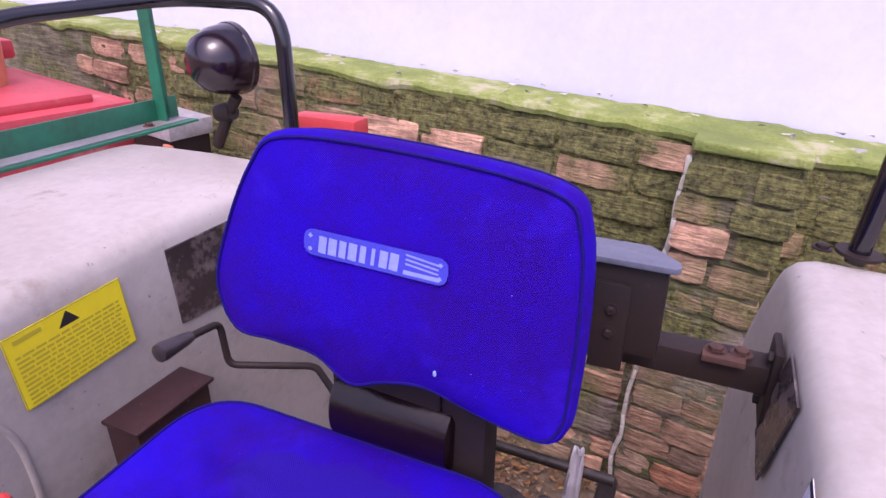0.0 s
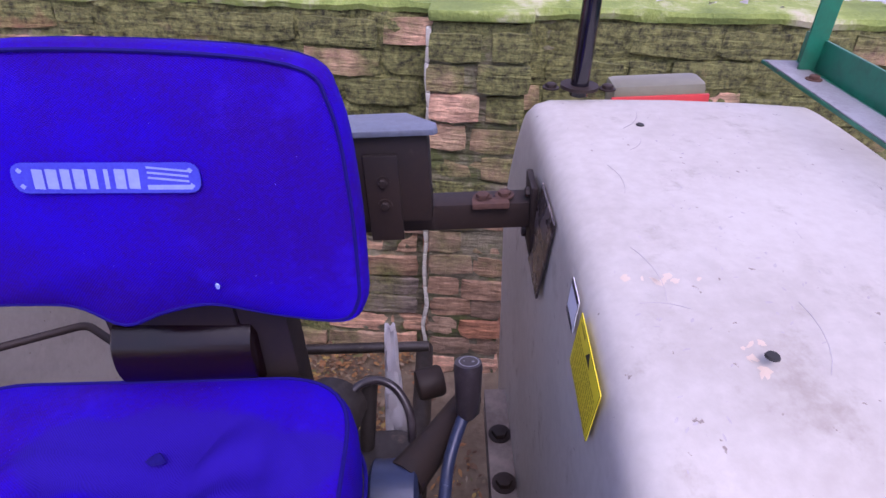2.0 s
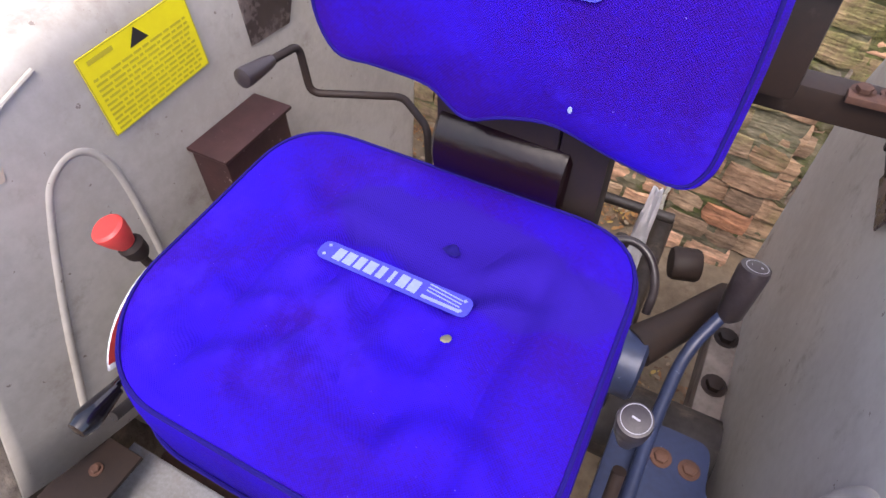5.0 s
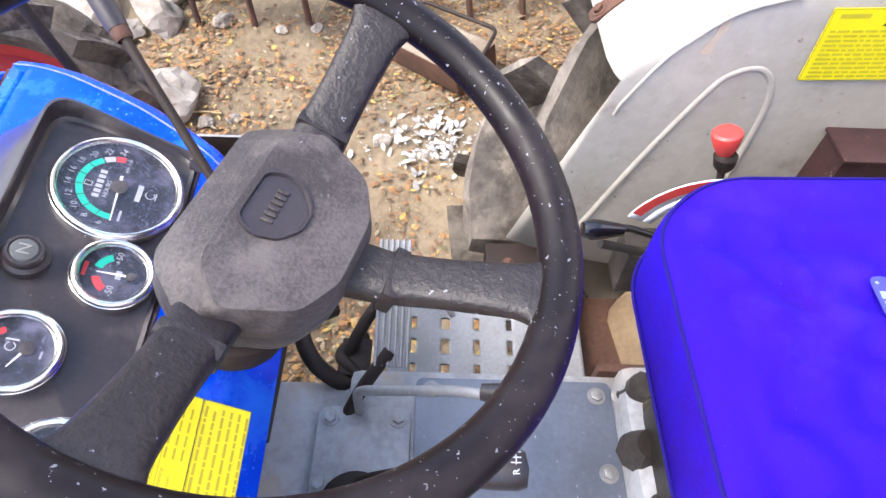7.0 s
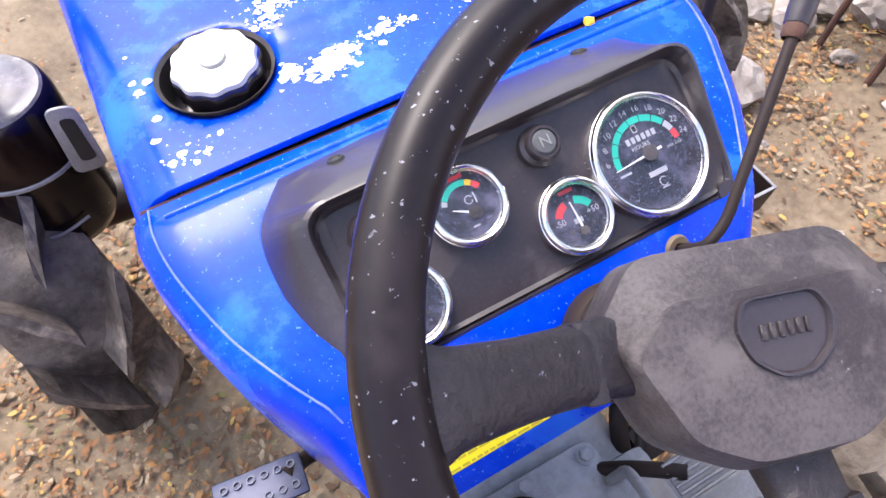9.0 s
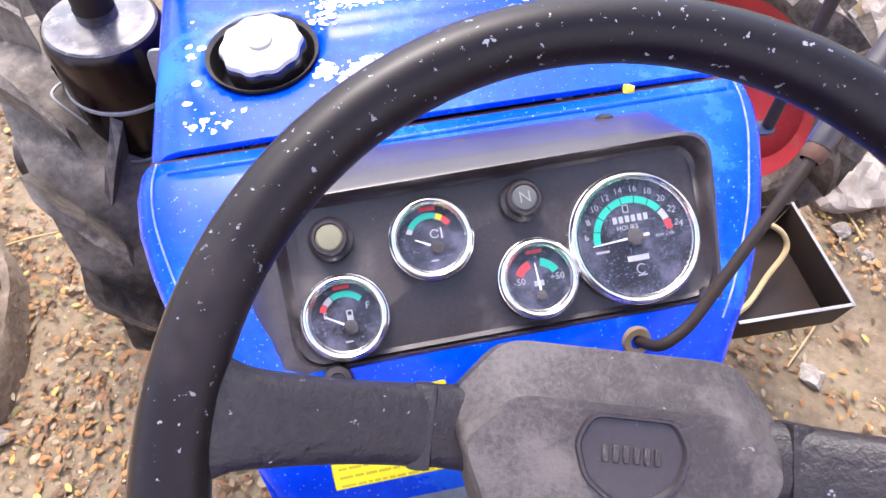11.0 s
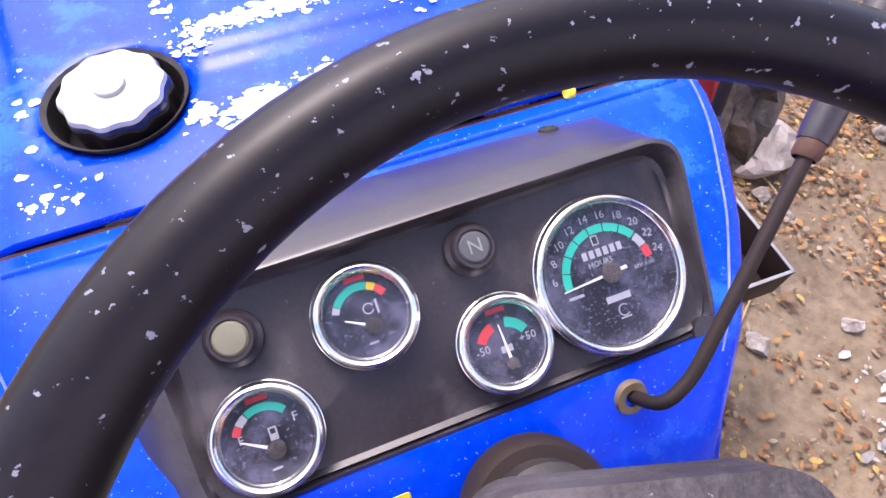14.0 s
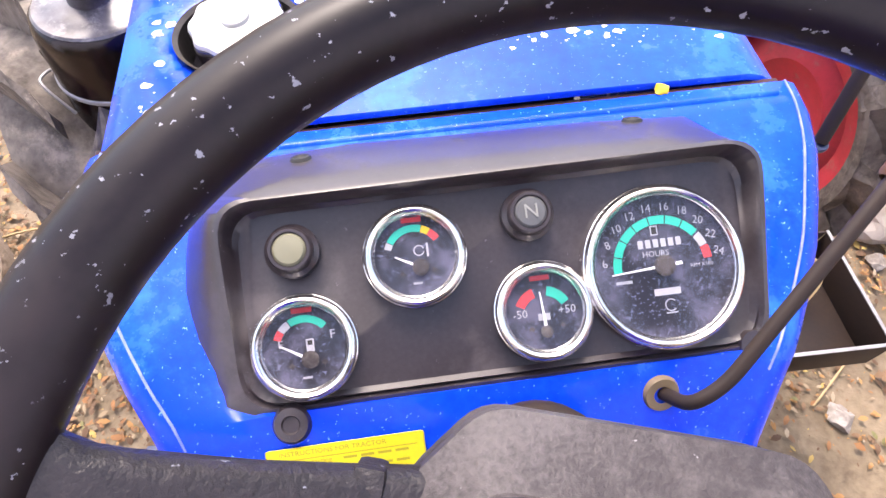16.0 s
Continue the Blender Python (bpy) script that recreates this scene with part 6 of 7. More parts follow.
lift = part("lift_shaft", lathe([(0, -0.034), (0.044, -0.034), (0.051, -0.029), (0.051, 0.029), (0.044, 0.034), (0, 0.034)], 28, aim((0.21, 0.805, 0.86), (1, 0, 0))), DARKPLATE, tractor, "dark blue hydraulic lift shaft end")
part("lift_arm", join(tube([(0.225, 0.815, 0.885), (0.265, 0.87, 0.89), (0.32, 0.965, 0.885)], 0.03, 14, r_end=0.02), lathe([(0, -0.022), (0.024, -0.022), (0.027, -0.016), (0.027, 0.016), (0.024, 0.022), (0, 0.022)], 22, aim((0.253, 1.02, 0.86), (1, 0.3, 0)))), IRON, lift)
part("hose", tube(smooth_path([(0.10, 0.92, 0.86), (0.13, 0.975, 0.89), (0.166, 0.99, 0.9), (0.2, 0.98, 0.89), (0.222, 0.955, 0.86), (0.225, 0.93, 0.82)], 7), 0.007, 10), BLACK, tractor, "black hydraulic hose")
DUSTYIRON = mat("dusty brown iron", (0.24, 0.2, 0.17), (0.1, 0.08, 0.065), rough=0.7, grain=70, blotch=10, bump=0.4)
part("hitch_frame", join(box(0.352, 0.40, 0.72, 1.2, 0.60, 0.65, 0.004), box(0.352, 0.358, 0.72, 1.2, 0.55, 0.604, 0.002)), DUSTYIRON, tractor, "dusty bolted hitch frame")
each("frame_bolt", [bolt((0.377, y, 0.65), r=0.015, h=0.012) for y in (0.78, 0.86, 0.97, 1.08)], IRON, tractor)
part("rear_housing", join(box(-0.19, 0.22, 0.80, 1.05, 0.40, 0.72, 0.03), box(-0.12, 0.06, 0.82, 0.96, 0.71, 0.82, 0.02), rod((0.13, 1.0, 0.70), (0.15, 1.03, 0.86), 0.014), lathe([(0, -0.06), (0.045, -0.06), (0.05, -0.05), (0.05, 0.06), (0, 0.06)], 20, aim((0.09, 0.93, 0.86), (0.2, 1, 0)))), GREASE, tractor, "greasy brown rear axle housing")
part("axle", rod((-0.7, 0.85, 0.615), (0.7, 0.85, 0.615), 0.07, 16), GREASE, tractor)


# ---- wheels ----
def tyre(at, R, width, lugs, name, label, rim_r, rim_mat, steer=0.0):
    prof = [(rim_r, -width * 0.36), (rim_r + 0.02, -width * 0.42), ((rim_r + R) / 2, -width * 0.52), (R * 0.83, -width * 0.5), (R * 0.87, -width * 0.38), (R * 0.895, -width * 0.15), (R * 0.9, 0)]
    prof = prof + [(r, -z) for r, z in prof[-2::-1]]
    m = Matrix.Translation(at) @ pose(0, 0, 0, 0, 0, steer) @ pose(0, 0, 0, 0, 90, 0)
    w = part(name, moved(lathe(prof, 64), m), RUBBER, tractor, label)
    lug = []
    for k in range(lugs):
        for s in (-1, 1):
            a0 = 2 * math.pi * (k + (0.5 if s > 0 else 0)) / lugs
            bm = bmesh.new()
            prev = None
            for u in range(6):
                t = u / 5
                a = a0 + 0.24 * t * (12 / lugs) * 1.6
                z = s * width * (0.03 + 0.47 * t)
                rb = R * (0.88 - 0.06 * t * t)
                rt = R * (1.1 - 0.07 * t * t)
                th = (0.02 + 0.014 * t) * (1 + 0.12 * math.sin(k * 2.3 + s))
                cur = [bm.verts.new((r * math.cos(a + d / R), r * math.sin(a + d / R), z)) for r, d in ((rb, -th), (rt, -th * 0.6), (rt, th * 0.6), (rb, th))]
                if prev:
                    for j in range(4):
                        bm.faces.new((prev[j], cur[j], cur[(j + 1) % 4], prev[(j + 1) % 4]))
                else:
                    bm.faces.new(cur)
                prev = cur
            bm.faces.new(prev[::-1])
            bmesh.ops.recalc_face_normals(bm, faces=bm.faces[:])
            lug.append(bm)
    part("tread", rough_up(moved(join(*lug), m), 0.007, 22), RUBBER, w, "worn muddy lugs", smooth=False)
    part("rim", moved(lathe([(rim_r + 0.012, -width * 0.38), (rim_r + 0.012, -width * 0.34), (rim_r - 0.01, -width * 0.3), (rim_r - 0.03, -width * 0.2), (rim_r - 0.05, -0.02), (rim_r * 0.5, 0.0), (rim_r * 0.3, -0.03), (0, -0.03)], 40), m), rim_mat, w)
    part("rim", moved(lathe([(rim_r + 0.012, width * 0.38), (rim_r + 0.012, width * 0.34), (rim_r - 0.01, width * 0.3), (rim_r - 0.03, width * 0.2), (rim_r - 0.05, 0.02)], 40), m), rim_mat, w)
    return w


tyre((0.655, 0.80, 0.60), 0.565, 0.33, 14, "rear_wheel", "large dusty lugged rear tyre", 0.33, FENDER)
tyre((-0.655, 0.80, 0.60), 0.565, 0.33, 14, "rear_wheel", "large dusty lugged rear tyre", 0.33, FENDER)
tyre((0.64, -0.99, 0.40), 0.42, 0.22, 11, "front_wheel", "muddy lugged front tyre on a red rim", 0.22, REDPAINT, 18)
tyre((-1.14, -1.08, 0.40), 0.36, 0.13, 11, "front_wheel", "muddy lugged front tyre on a red rim", 0.27, REDPAINT, 14)

# silencer with its upright pipe
SOOT = mat("sooty dusty black paint", (0.14, 0.13, 0.14), (0.03, 0.025, 0.027), rough=0.3, grain=40, blotch=14, bump=0.15, coat=0.2, dust=(0.34, 0.31, 0.3), dust_at=0.5, dust_scale=22)
C = Vector((0.48, -0.882, 0.0))
mf = part("silencer", lathe([(0, 0.58), (0.06, 0.58), (0.088, 0.60), (0.10, 0.63), (0.103, 0.70), (0.103, 0.885), (0.098, 0.905), (0.094, 0.909)], 36, Matrix.Translation(C)), BURNT, tractor, "black drum silencer with a dusty top")
part("drum_top", lathe([(0.095, 0.908), (0.09, 0.912), (0.076, 0.912), (0.07, 0.915), (0.05, 0.918), (0.034, 0.922), (0.034, 0.94)], 36, Matrix.Translation(C)), SOOT, mf, "dusty domed end with grey streaks")
part("seam_band", lathe([(0.1035, 0.785), (0.106, 0.787), (0.106, 0.793), (0.1035, 0.795)], 36, Matrix.Translation(C)), STEEL, mf)
part("exhaust_pipe", tube([C + Vector((0, 0, 0.9)), C + Vector((0, 0, 1.9))], 0.032, 20), IRON, mf, "upright brown-black exhaust pipe")
part("clamp_bracket", moved(join(slab(outline_round([(0.352, 0.925), (0.395, 0.93), (0.405, 0.79), (0.352, 0.79)], 0.018, 4), 0, 0.006, 0.002)), Matrix(((1, 0, 0, 0), (0, 0, -1, -0.774), (0, 1, 0, 0), (0, 0, 0, 1)))), STEEL, mf, "pale grey strap loop on the silencer")
# the slot isn't cut; a thin black plate paints its dark opening
part("loop_slot", moved(slab(outline_round([(0.362, 0.905), (0.383, 0.908), (0.386, 0.815), (0.362, 0.815)], 0.009, 3), 0, 0.001, 0), Matrix(((1, 0, 0, 0), (0, 0, -1, -0.7725), (0, 1, 0, 0), (0, 0, 0, 1)))), INK, mf)
part("wire", tube(smooth_path([C + Vector((0.08, 0.07, 0.74)), C + Vector((0.13, 0.03, 0.78)), C + Vector((0.11, -0.03, 0.75)), C + Vector((0.09, 0.06, 0.68)), C + Vector((0.02, 0.11, 0.67)), C + Vector((-0.05, 0.1, 0.68))], 7), 0.003, 6), STEEL, mf)

# open tray on the right of the engine, with a rope
tr = part("battery_tray", box(-0.985, -0.70, -0.60, -0.32, 0.385, 0.39, 0.001), IRON, tractor, "open dark steel tray beside the engine")
each("tray_wall", [box(-0.988, -0.983, -0.60, -0.315, 0.39, 0.478, 0.001), box(-0.982, -0.70, -0.32, -0.315, 0.39, 0.478, 0.001), box(-0.982, -0.70, -0.605, -0.60, 0.39, 0.478, 0.001)], IRON, tr)
part("tray_beam", box(-0.72, -0.1, -0.50, -0.46, 0.345, 0.384, 0.004), IRON, tr)
part("tray_edge", join(box(-0.99, -0.70, -0.323, -0.315, 0.478, 0.481, 0.001), box(-0.99, -0.982, -0.605, -0.315, 0.478, 0.481, 0.001)), STEEL, tr)
part("rope", tube(smooth_path([(-0.74, -0.56, 0.48), (-0.82, -0.57, 0.50), (-0.90, -0.53, 0.49), (-0.92, -0.49, 0.46), (-0.86, -0.44, 0.43), (-0.80, -0.39, 0.41), (-0.74, -0.36, 0.43)], 8), 0.007, 8), ROPE, tr, "frayed tan rope")


# ---- things round the tractor ----
def stone(seed, size):
    bm = bmesh.new()
    bmesh.ops.create_icosphere(bm, subdivisions=3, radius=1.0)
    rng = random.Random(seed)
    for _ in range(12):
        d = Vector((rng.uniform(-1, 1), rng.uniform(-1, 1), rng.uniform(-1, 1))).normalized()
        cut = rng.uniform(0.42, 0.8)
        for v in bm.verts:
            over = v.co.dot(d) - cut
            if over > 0:
                v.co -= d * over * 0.92
    rough_up(bm, 0.1, 2.5, seed * 3.1)
    rough_up(bm, 0.04, 9.0, seed * 1.7)
    moved(bm, Matrix.Diagonal((size * rng.uniform(0.8, 1.3), size * rng.uniform(0.7, 1.0), size * rng.uniform(0.4, 0.65), 1)))
    return bm


def rubble():
    rng = random.Random(11)
    kinds = []
    spots = []
    for _ in range(46):
        spots.append((rng.uniform(-2.5, -1.35), rng.uniform(-2.4, -0.9), rng.uniform(0.08, 0.21)))
    for _ in range(16):
        spots.append((rng.uniform(-1.9, -0.9), rng.uniform(-0.9, 0.7), rng.uniform(0.025, 0.06)))
    for _ in range(8):
        spots.append((rng.uniform(0.6, 1.9), rng.uniform(-1.9, 0.4), rng.uniform(0.02, 0.045)))
    for k in range(7):
        ob = part("rubble_stone", stone(k, 0.1), STONE, None, smooth=False)
        tagged(ob, "broken pale stone lying on the soil", "stone", "rubble beside the tractor")
        kinds.append(ob)
    for i, (x, y, s) in enumerate(spots):
        m = Matrix.Translation((x, y, ground_height(x, y) + s * 0.28)) @ pose(0, 0, 0, rng.uniform(-12, 12), rng.uniform(-12, 12), rng.uniform(0, 360))
        if i < len(kinds):
            kinds[i].scale = (s * 10,) * 3
            kinds[i].matrix_basis = m @ Matrix.Diagonal((s * 10, s * 10, s * 10, 1))
        else:
            src = kinds[i % len(kinds)]
            ob = copy_thing(src, m)
            ob.scale = (s * 10,) * 3


rubble()


def leaf_litter():
    rng = random.Random(3)
    verts, faces = [], []

    def one(x, y, z, L, lift=0.25):
        a = rng.uniform(0, 2 * math.pi)
        t1, t2 = rng.uniform(-lift, lift), rng.uniform(-lift, lift)
        u = Vector((math.cos(a), math.sin(a), t1))
        w = Vector((-math.sin(a), math.cos(a), t2)) * rng.uniform(0.3, 0.6)
        c = rng.uniform(0.05, 0.35)
        p = Vector((x, y, z))
        n = len(verts)
        curl = Vector((0, 0, c * L))
        verts.extend([p - u * L / 2, p - u * L * 0.15 + w * L / 2 + curl * 0.5, p - u * L * 0.15 - w * L / 2 + curl * 0.4, p + u * L * 0.25 + w * L * 0.4 + curl * 0.4, p + u * L * 0.25 - w * L * 0.4 + curl * 0.6, p + u * L / 2 + curl * 0.3])
        faces.extend([(n, n + 2, n + 1), (n + 1, n + 2, n + 4, n + 3), (n + 3, n + 4, n + 5)])
    for _ in range(110000):
        r = rng.random()
        if r < 0.30:
            x, y = rng.uniform(-1.6, 1.3), 2.03 - abs(rng.gauss(0, 0.45))
        elif r < 0.62:
            x, y = rng.uniform(-2.3, -0.3), rng.uniform(-1.3, 1.2)
        elif r < 0.86:
            x, y = rng.uniform(0.3, 1.9), rng.uniform(-1.9, 0.8)
        else:
            x, y = rng.uniform(-3.2, 2.6), rng.uniform(-4.0, 1.9)
        if 1.5 * noise.noise(Vector((x * 1.3, y * 1.3, 8))) + 0.9 * noise.noise(Vector((x * 5, y * 5, 3))) < rng.uniform(-0.75, 0.35):
            continue
        L = 0.006 + 0.03 * rng.random() ** 2.0
        one(x, y, ground_height(x, y) + rng.uniform(0.003, 0.02) + (0.03 * rng.random() if y > 1.7 else 0), L)
    me = bpy.data.meshes.new("leaf_litter")
    me.from_pydata(verts, [], faces)
    me.materials.append(LEAF)
    tagged(new("leaf_litter", me), "scattered dry brown and yellow leaves on the soil", "leaves", kind="stuff")
    verts.clear()
    faces.clear()
    for _ in range(260):
        x, y = rng.gauss(-1.26, 0.08), rng.gauss(0.07, 0.11)
        one(x, y, ground_height(x, y) + rng.uniform(0.004, 0.02), 0.008 + 0.045 * rng.random() ** 2, 0.5)
    me = bpy.data.meshes.new("white_scraps")
    me.from_pydata(list(verts), [], list(faces))
    me.materials.append(WHITEBITS)
    tagged(new("white_scraps", me), "scattered white flakes and paper scraps on the soil", "litter", kind="stuff")
    # twigs
    tw = []
    for _ in range(60):
        x, y = rng.uniform(-2.2, 2.0), rng.uniform(-2.0, 1.9)
        a, l = rng.uniform(0, 6.28), rng.uniform(0.08, 0.3)
        z = ground_height(x, y) + 0.012
        tw.append(tube(smooth_path([(x, y, z), (x + math.cos(a) * l * 0.5 + rng.uniform(-0.02, 0.02), y + math.sin(a) * l * 0.5, z + 0.01), (x + math.cos(a) * l, y + math.sin(a) * l, z)], 3), rng.uniform(0.002, 0.006), 5))
    tagged(part("twigs", join(*tw), ROPE), "thin dry twigs on the soil", "twigs", kind="stuff")


leaf_litter()


def step_pan():
    """A perforated steel step lying on the soil, with a bent rod along one side."""
    x0, y0 = -1.70, 0.06
    m = Matrix.Translation((x0, y0, 0.11)) @ pose(0, 0, 0, 4, -7, 52)
    t = thing("loose_step", "dusty perforated steel step lying on the soil", "step")
    w, h = 0.36, 0.22
    holes = [(-0.12 + 0.06 * i, -0.06) for i in range(5)]
    bm = bmesh.new()
    nx, ny = 36, 22
    v = [[bm.verts.new((-w / 2 + w * i / nx, -h / 2 + h * j / ny, 0)) for i in range(nx + 1)] for j in range(ny + 1)]
    for j in range(ny):
        for i in range(nx):
            cx, cy = -w / 2 + w * (i + 0.5) / nx, -h / 2 + h * (j + 0.5) / ny
            if not any(math.hypot(cx - a, cy - b) < 0.012 for a, b in holes):
                bm.faces.new((v[j][i], v[j][i + 1], v[j + 1][i + 1], v[j + 1][i]))
    for q in [q for q in bm.verts if not q.link_faces]:
        bm.verts.remove(q)
    p = part("step_plate", moved(bm, m), DUSTYSTEEL, t)
    p.modifiers.new("thick", "SOLIDIFY").thickness = 0.006
    part("skirt", moved(join(box(-w / 2, w / 2, -h / 2 - 0.004, -h / 2, -0.09, 0.0, 0.001), box(w / 2, w / 2 + 0.004, -h / 2, h / 2, -0.10, 0.0, 0.001), box(-w / 2 - 0.004, -w / 2, -h / 2, h / 2, -0.1, 0.0, 0.001)), m), RUST, t)
    part("rod", moved(tube(bent_path([(-w / 2 - 0.01, -h / 2, -0.05), (-w / 2 - 0.01, h / 2, 0.05), (w / 2, h / 2 + 0.02, 0.05), (w / 2 + 0.02, 0, 0.0)], 0.03), 0.008, 8), m), IRON, t)


DUSTYSTEEL = mat("dust-covered steel", (0.27, 0.22, 0.17), (0.16, 0.12, 0.085), rough=0.8, grain=60, blotch=6, bump=0.2)
step_pan()


def implement():
    """A rusty tined farm implement standing on the soil to the tractor's right."""
    t = thing("harrow", "rusty red-brown harrow with grey blades standing on soil", "harrow", Matrix.Translation((-2.35, -0.25, 0)) @ pose(0, 0, 0, 0, 0, 8))
    part("beam", box(-0.09, 0.0, -0.95, 0.95, 0.3, 0.38, 0.006), RUST, t)
    part("beam", box(0.26, 0.34, -0.95, 0.95, 0.26, 0.34, 0.006), RUST, t)
    for y in (-0.9, -0.3, 0.3, 0.9):
        part("cross_member", box(-0.08, 0.33, y - 0.03, y + 0.03, 0.342, 0.40, 0.004), IRON, t)
    for k in range(8):
        y = -0.8 + 0.23 * k
        part("tine", tube(bent_path([(0.30, y, 0.30), (0.33, y, 0.15), (0.40, y + 0.02, -0.02)], 0.05), 0.014, 8), RUST, t)
    part("blade", slab(outline_round([(-0.25, -0.09), (0.25, -0.07), (0.27, 0.05), (-0.2, 0.1)], 0.03, 3), 0, 0.01, 0.002, m=Matrix.Translation((0.38, -0.55, 0.36)) @ pose(0, 0, 0, 6, 14, 70)), PLATE, t)
    part("red_panel", box(-0.05, 0.0, 0.1, 0.75, 0.40, 0.62, 0.01), REDPAINT, t)
    part("white_panel", box(-0.02, 0.03, 0.55, 0.8, 0.42, 0.7, 0.01), CAPMETAL, t)


implement()


# red paint made brighter and pinker, with the sunlight on it put into the colour
SUNLITRED = mat("sunlit pink-red paint", (0.6, 0.075, 0.09), (0.45, 0.05, 0.06), rough=0.5, grain=60, blotch=5, bump=0.1, dust=(0.6, 0.25, 0.22), dust_at=0.55)


def red_machine():
    """A red and green machine parked behind the tractor's right fender."""
    t = thing("seed_drill", "red machine with an orange post beside the brick wall", "farm machine", Matrix.Translation((-1.95, 1.55, 0)) @ pose(0, 0, 0, 0, 0, -4))
    part("hopper", join(box(-0.5, 0.3, -0.45, 0.22, 0.75, 1.12, 0.03), box(-0.45, 0.25, -0.5, 0.1, 1.11, 1.15, 0.015)), SUNLITRED, t, "red hopper painted in its sunlit pink")
    part("hopper_lid", box(-0.9, -0.2, -0.4, 0.1, 1.2, 1.27, 0.02), SUNLITRED, t)
    part("frame_beam", box(-0.5, 0.36, -0.55, -0.5, 1.05, 1.10, 0.005), GREENPAINT, t)
    part("frame_beam", box(-0.5, 0.36, -0.5, -0.46, 1.15, 1.17, 0.005), IRON, t)
    part("post", rod((-0.06, -0.08, 1.14), (-0.1, -0.02, 2.1), 0.06, 18), ORANGEPAINT, t, "pale orange tubular post")
    part("post", rod((0.10, -0.25, 1.14), (0.12, -0.22, 2.1), 0.022, 12), IRON, t)
    for x in (-0.42, 0.25):
        for y in (-0.38, 0.15):
            part("leg", box(x - 0.03, x + 0.03, y - 0.03, y + 0.03, -0.02, 0.76, 0.004), IRON, t)
    part("white_tray", join(box(0.32, 0.56, 0.15, 0.33, 1.03, 1.09, 0.008)), CAPMETAL, t)
    part("tray_body", box(0.34, 0.55, 0.16, 0.32, 0.86, 1.03, 0.008), IRON, t)
    part("orange_tag", box(0.53, 0.57, 0.14, 0.155, 0.92, 1.02, 0.004), ORANGEPAINT, t)
    part("stay", rod((0.45, 0.24, 0.0), (0.45, 0.24, 0.87), 0.03), IRON, t)


ORANGEPAINT = mat("faded orange paint", (0.62, 0.22, 0.12), (0.5, 0.15, 0.09), rough=0.55, grain=60, bump=0.1)
red_machine()


def log():
    m = Matrix.Translation((1.85, -0.70, 0.0)) @ pose(0, 0, 0, 0, 0, 10)
    t = thing("cut_log", "pale sawn tree stump beside the tractor", "stump")
    bm = lathe([(0, -0.1), (0.64, -0.1), (0.63, 0.05), (0.62, 0.08), (0.60, 0.09)], 48)
    rough_up(bm, 0.02, 5)
    part("bark", moved(bm, m), BARK, t)
    part("cut_face", moved(rough_up(lathe([(0.602, 0.088), (0.45, 0.09), (0.2, 0.093), (0, 0.09)], 48), 0.004, 8), m), PALEWOOD, t)


BARK = mat("grey bark", (0.26, 0.2, 0.15), (0.13, 0.1, 0.07), rough=0.95, grain=50, blotch=8, bump=0.9, depth=0.02)
PALEWOOD = mat("pale sawn wood", (0.55, 0.42, 0.28), (0.42, 0.3, 0.19), rough=0.85, grain=30, blotch=6, bump=0.3)
log()

# torn plastic strip hanging on the rear linkage
def plastic_strip():
    bm = bmesh.new()
    rows = []
    for j in range(22):
        t = j / 21
        c = Vector((0.181 + 0.02 * t, 1.2 - 0.05 * t, 0.86 - 0.4 * t))
        w = 0.010 + 0.020 * t
        rows.append([bm.verts.new(c + Vector((w * (i / 5 - 0.5) * 2, 0.02 * noise.noise(Vector((i * 0.8, j * 0.35, 2))), 0.012 * noise.noise(Vector((i, j * 0.5, 7)))))) for i in range(6)])
    for a, b in zip(rows, rows[1:]):
        for i in range(5):
            bm.faces.new((a[i], a[i + 1], b[i + 1], b[i]))
    ob = part("plastic_strip", bm, CLEARPLASTIC)
    ob.modifiers.new("thick", "SOLIDIFY").thickness = 0.002
    tagged(ob, "torn whitish plastic strip hanging on the rear linkage", "plastic strip")


plastic_strip()
part("lower_link", join(tube([(0.2, 1.0, 0.5), (0.2, 1.3, 0.42), (0.2, 1.6, 0.40)], 0.025, 10), tube([(-0.2, 1.0, 0.5), (-0.2, 1.6, 0.40)], 0.025, 10), rod((-0.22, 1.5, 0.5), (0.22, 1.5, 0.5), 0.014)), GREASE, tractor, "greasy lower link arms")


# ---- the low brick wall ----
def brick_mesh(seed, l, d, h):
    """A worn brick: edges rounded and chipped, faces uneven."""
    rng = random.Random(seed)
    bm = bmesh.new()
    nx = max(2, round(l / 0.05))
    bmesh.ops.create_cube(bm, size=1, matrix=Matrix.Diagonal((l, d, h, 1)))
    bmesh.ops.subdivide_edges(bm, edges=[e for e in bm.edges if abs(e.verts[0].co.x - e.verts[1].co.x) > 0.01], cuts=nx)
    bmesh.ops.subdivide_edges(bm, edges=[e for e in bm.edges if abs(e.verts[0].co.z - e.verts[1].co.z) > 0.01], cuts=1)
    for v in bm.verts:
        v.co += Vector((noise.noise(v.co * 22 + Vector((seed, 0, 0))), noise.noise(v.co * 22 + Vector((0, seed, 5))), noise.noise(v.co * 22 + Vector((9, 0, seed))))) * 0.006
        if abs(v.co.x) > l * 0.42 and abs(v.co.z) > h * 0.3:
            v.co.x *= rng.uniform(0.93, 1.0)
            v.co.z *= rng.uniform(0.85, 1.0)
            v.co.y += 0.006
    me = bpy.data.meshes.new("brick")
    bm.to_mesh(me)
    bm.free()
    me.shade_smooth()
    me.set_sharp_from_angle(angle=radians(32))
    me.materials.append(BRICK)
    return me


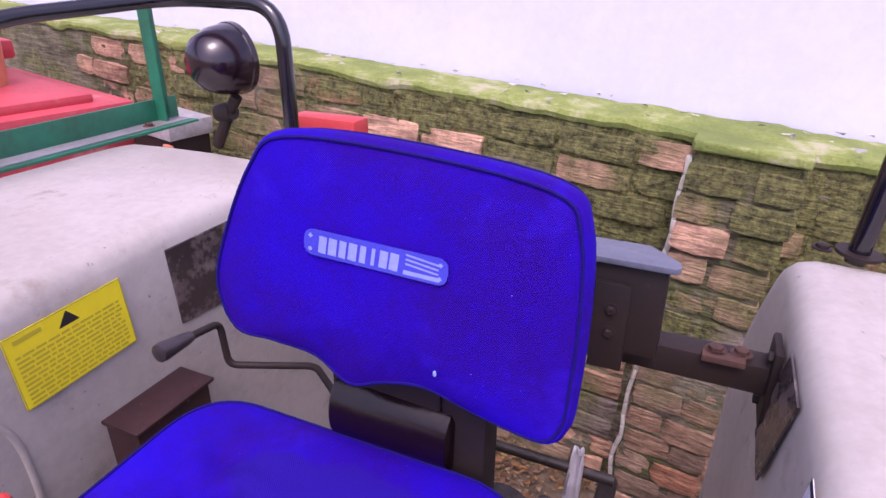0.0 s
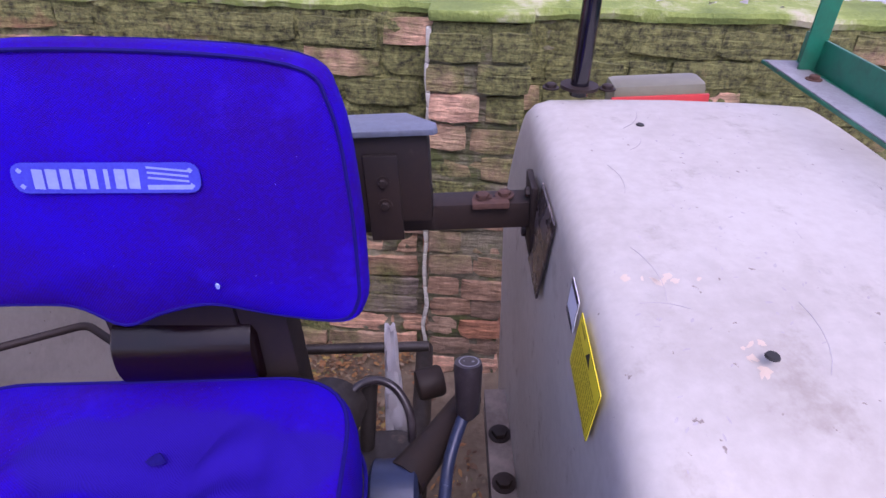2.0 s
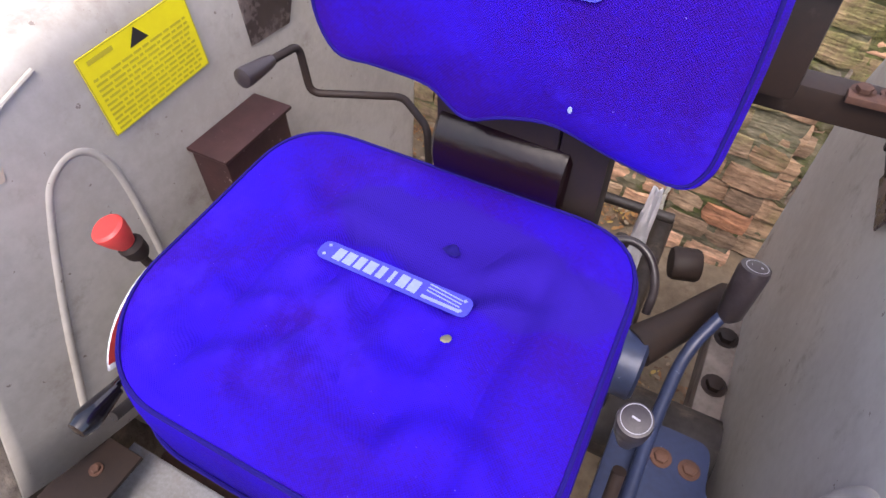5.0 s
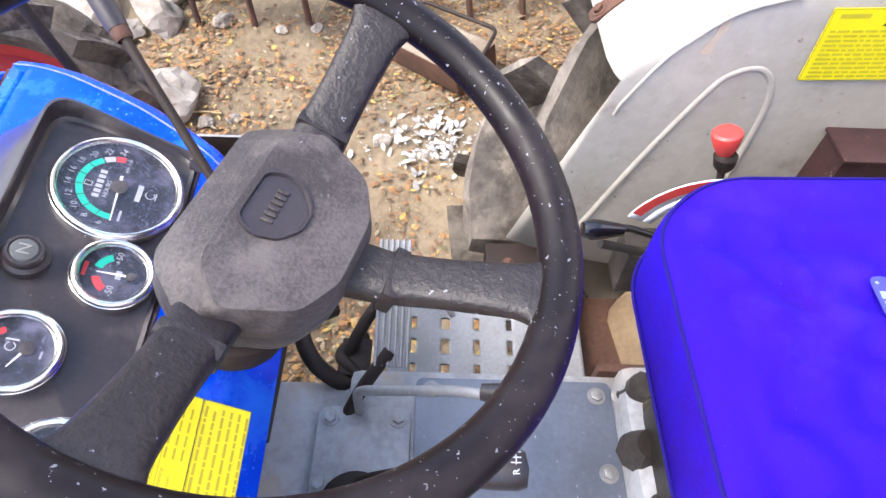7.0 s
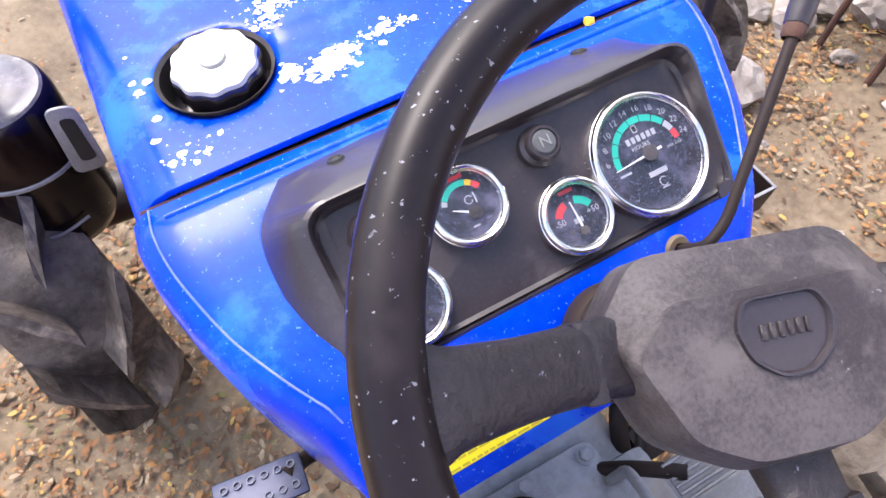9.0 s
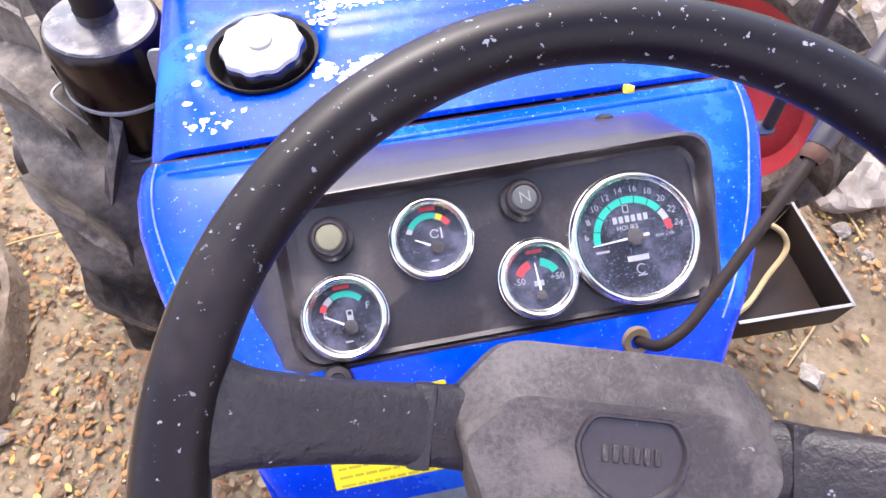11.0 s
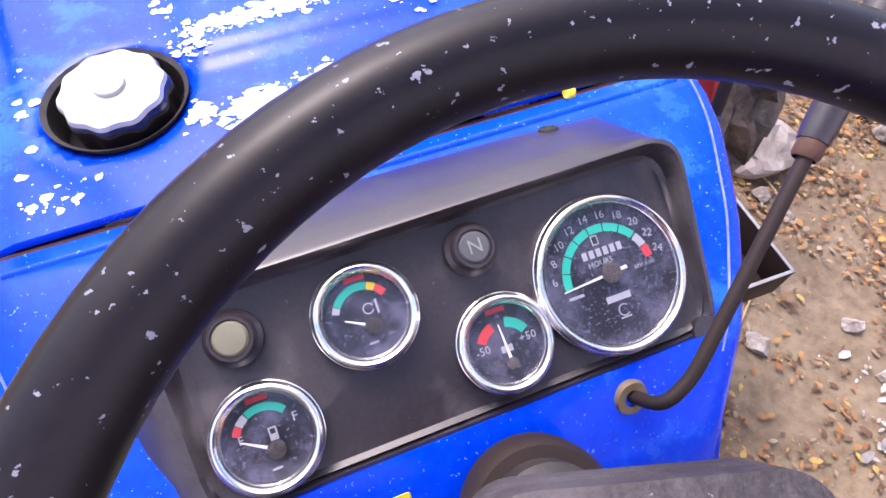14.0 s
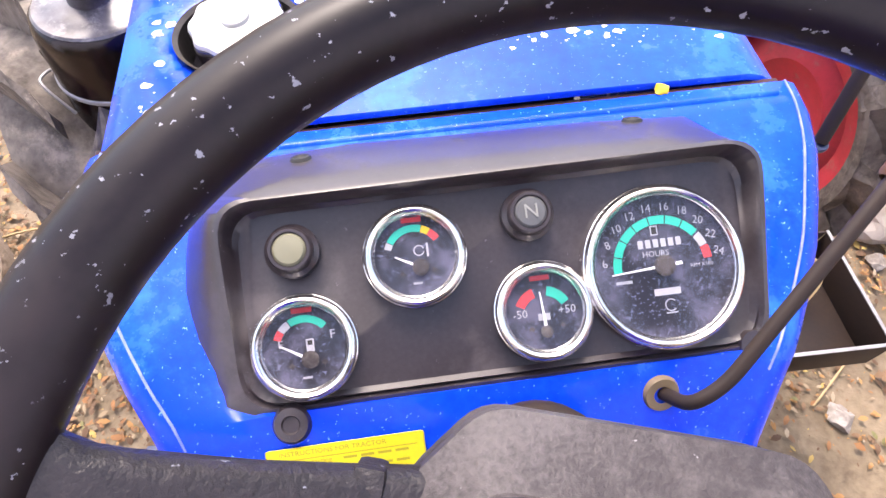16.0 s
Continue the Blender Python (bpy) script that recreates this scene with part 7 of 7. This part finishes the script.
def brick_wall():
    wall = tagged(part("wall_low", join(box(-6, 5, WALL_Y + 0.012, WALL_Y + 0.24, -0.1, WALL_TOP - 0.03, 0.004), box(0.205, 0.452, 1.955, WALL_Y + 0.02, -0.1, WALL_TOP - 0.03, 0.004)), MORTAR), "low mossy brick wall with a pier and crumbling mortar", "wall", kind="structure")
    long_m = [brick_mesh(k, 0.222, 0.1, 0.074) for k in range(8)]
    half_m = [brick_mesh(20 + k, 0.105, 0.1, 0.074) for k in range(4)]
    mid_m = [brick_mesh(40 + k, 0.145, 0.1, 0.074) for k in range(4)]
    rng = random.Random(2)
    course = 0.0895
    rest = []
    count = 0

    def lay(me, x, y, z, turn=0.0):
        nonlocal count
        m = Matrix.Translation((x + rng.uniform(-0.003, 0.003), y + rng.uniform(-0.012, 0.010), z + rng.uniform(-0.007, 0.007))) @ pose(0, 0, 0, rng.uniform(-2.5, 2.5), rng.uniform(-2.2, 2.2), turn + rng.uniform(-2.5, 2.5))
        if -1.75 < x < 1.6 and count < 300:
            ob = new("brick", me)
            ob.parent = wall
            ob.matrix_basis = m
            count += 1
        else:
            rest.append((me, m))
    for c in range(14):
        z = 0.03 + course * c
        # the pier: one and a half bricks wide, bonded
        xs = [(0.205 + 0.072, mid_m), (0.205 + 0.2, half_m)] if c % 2 else [(0.205 + 0.052, half_m), (0.205 + 0.18, mid_m)]
        grow = 0.012 if c > 10 else 0.0
        for x, ms in xs:
            lay(rng.choice(ms), x + (0.004 if ms is mid_m else 0) + (grow if x > 0.33 else -grow), 2.0 - grow, z)
        x = -2.3 + (0.0 if c % 2 else -0.118)
        while x < 2.0:
            me, l = (rng.choice(half_m), 0.117) if rng.random() < 0.22 else (rng.choice(long_m), 0.235)
            cx = x + l / 2
            missing = (abs(cx - 0.06) < 0.07 and c == 10)
            if not missing and not (0.20 < cx - l / 2 and cx + l / 2 < 0.46):
                lay(me, cx, WALL_Y + 0.046, z)
            x += l
    bm = bmesh.new()
    for me, m in rest:
        n = len(bm.verts)
        bm.from_mesh(me)
        bm.verts.ensure_lookup_table()
        for v in bm.verts[n:]:
            v.co = m @ v.co
    tagged(part("further_bricks", bm, BRICK, wall, smooth=False), kind="stuff")
    # crumbling mortar, washed out here and swelling over the bricks there
    bm = bmesh.new()
    nx, nz = 300, 92
    rows = [[bm.verts.new((-2.3 + 4.3 * i / nx, WALL_Y + 0.004 + 0.018 * noise.noise(Vector((i * 0.16, j * 0.2, 3))) + 0.012 * noise.noise(Vector((i * 0.5, j * 0.55, 6))), 1.26 * j / nz)) for i in range(nx + 1)] for j in range(nz + 1)]
    for a, q in zip(rows, rows[1:]):
        for i in range(nx):
            bm.faces.new((a[i], a[i + 1], q[i + 1], q[i]))
    part("mortar_face", bm, MORTAR, wall)
    # moss-grown top
    bm = bmesh.new()
    xs = [-6 + 0.03 * i for i in range(367)]
    prof = [(WALL_Y - 0.002, -0.03), (WALL_Y - 0.008, -0.014), (WALL_Y - 0.002, -0.003), (WALL_Y + 0.05, 0.004), (WALL_Y + 0.11, 0.006), (WALL_Y + 0.18, 0.004), (WALL_Y + 0.245, -0.002), (WALL_Y + 0.25, -0.03)]
    rows = []
    for x in xs:
        rows.append([bm.verts.new((x, y + 0.012 * noise.noise(Vector((x * 9, y * 9, 1))), WALL_TOP + z + 0.012 * noise.noise(Vector((x * 5, y * 14, 4))) + 0.006 * noise.noise(Vector((x * 22, y * 30, 9))) - (0.02 * max(0, noise.noise(Vector((x * 7, 0, 3)))) if z < -0.01 else 0))) for y, z in prof])
    for a, b in zip(rows, rows[1:]):
        for i in range(len(prof) - 1):
            bm.faces.new((a[i], b[i], b[i + 1], a[i + 1]))
    bmesh.ops.recalc_face_normals(bm, faces=bm.faces[:])
    part("moss_top", bm, MOSS, wall, "bright green moss along the wall top")
    part("pier_moss", rough_up(box(0.19, 0.468, 1.935, WALL_Y + 0.02, WALL_TOP - 0.022, WALL_TOP + 0.004, 0.008, 3), 0.012, 14), MOSS, wall)
    part("plaster_edge", rough_up(join(*[box(0.186, 0.2, 1.95, 1.975, 0.02 + 0.045 * k, 0.064 + 0.045 * k, 0.006) for k in range(27)]), 0.012, 9), PALEMORTAR, wall, "pale mortar smeared along the pier edge")
    # leaves and crumbs on top
    cr = bmesh.new()
    for _ in range(90):
        x, y = rng.uniform(-2.2, 1.8), WALL_Y + rng.uniform(0.0, 0.23)
        s = rng.uniform(0.006, 0.018)
        a = rng.uniform(0, 6.28)
        cr.faces.new([cr.verts.new((x + s * math.cos(a + k * 1.57), y + s * 0.6 * math.sin(a + k * 1.57), WALL_TOP + 0.012 + rng.uniform(0, 0.012))) for k in range(4)])
    tagged(part("fallen_bits", cr, WHITEBITS, wall, smooth=False), kind="stuff")


PALEMORTAR = mat("pale lime mortar", (0.55, 0.52, 0.45), (0.4, 0.38, 0.3), rough=0.95, grain=60, blotch=8, bump=0.6)
brick_wall()
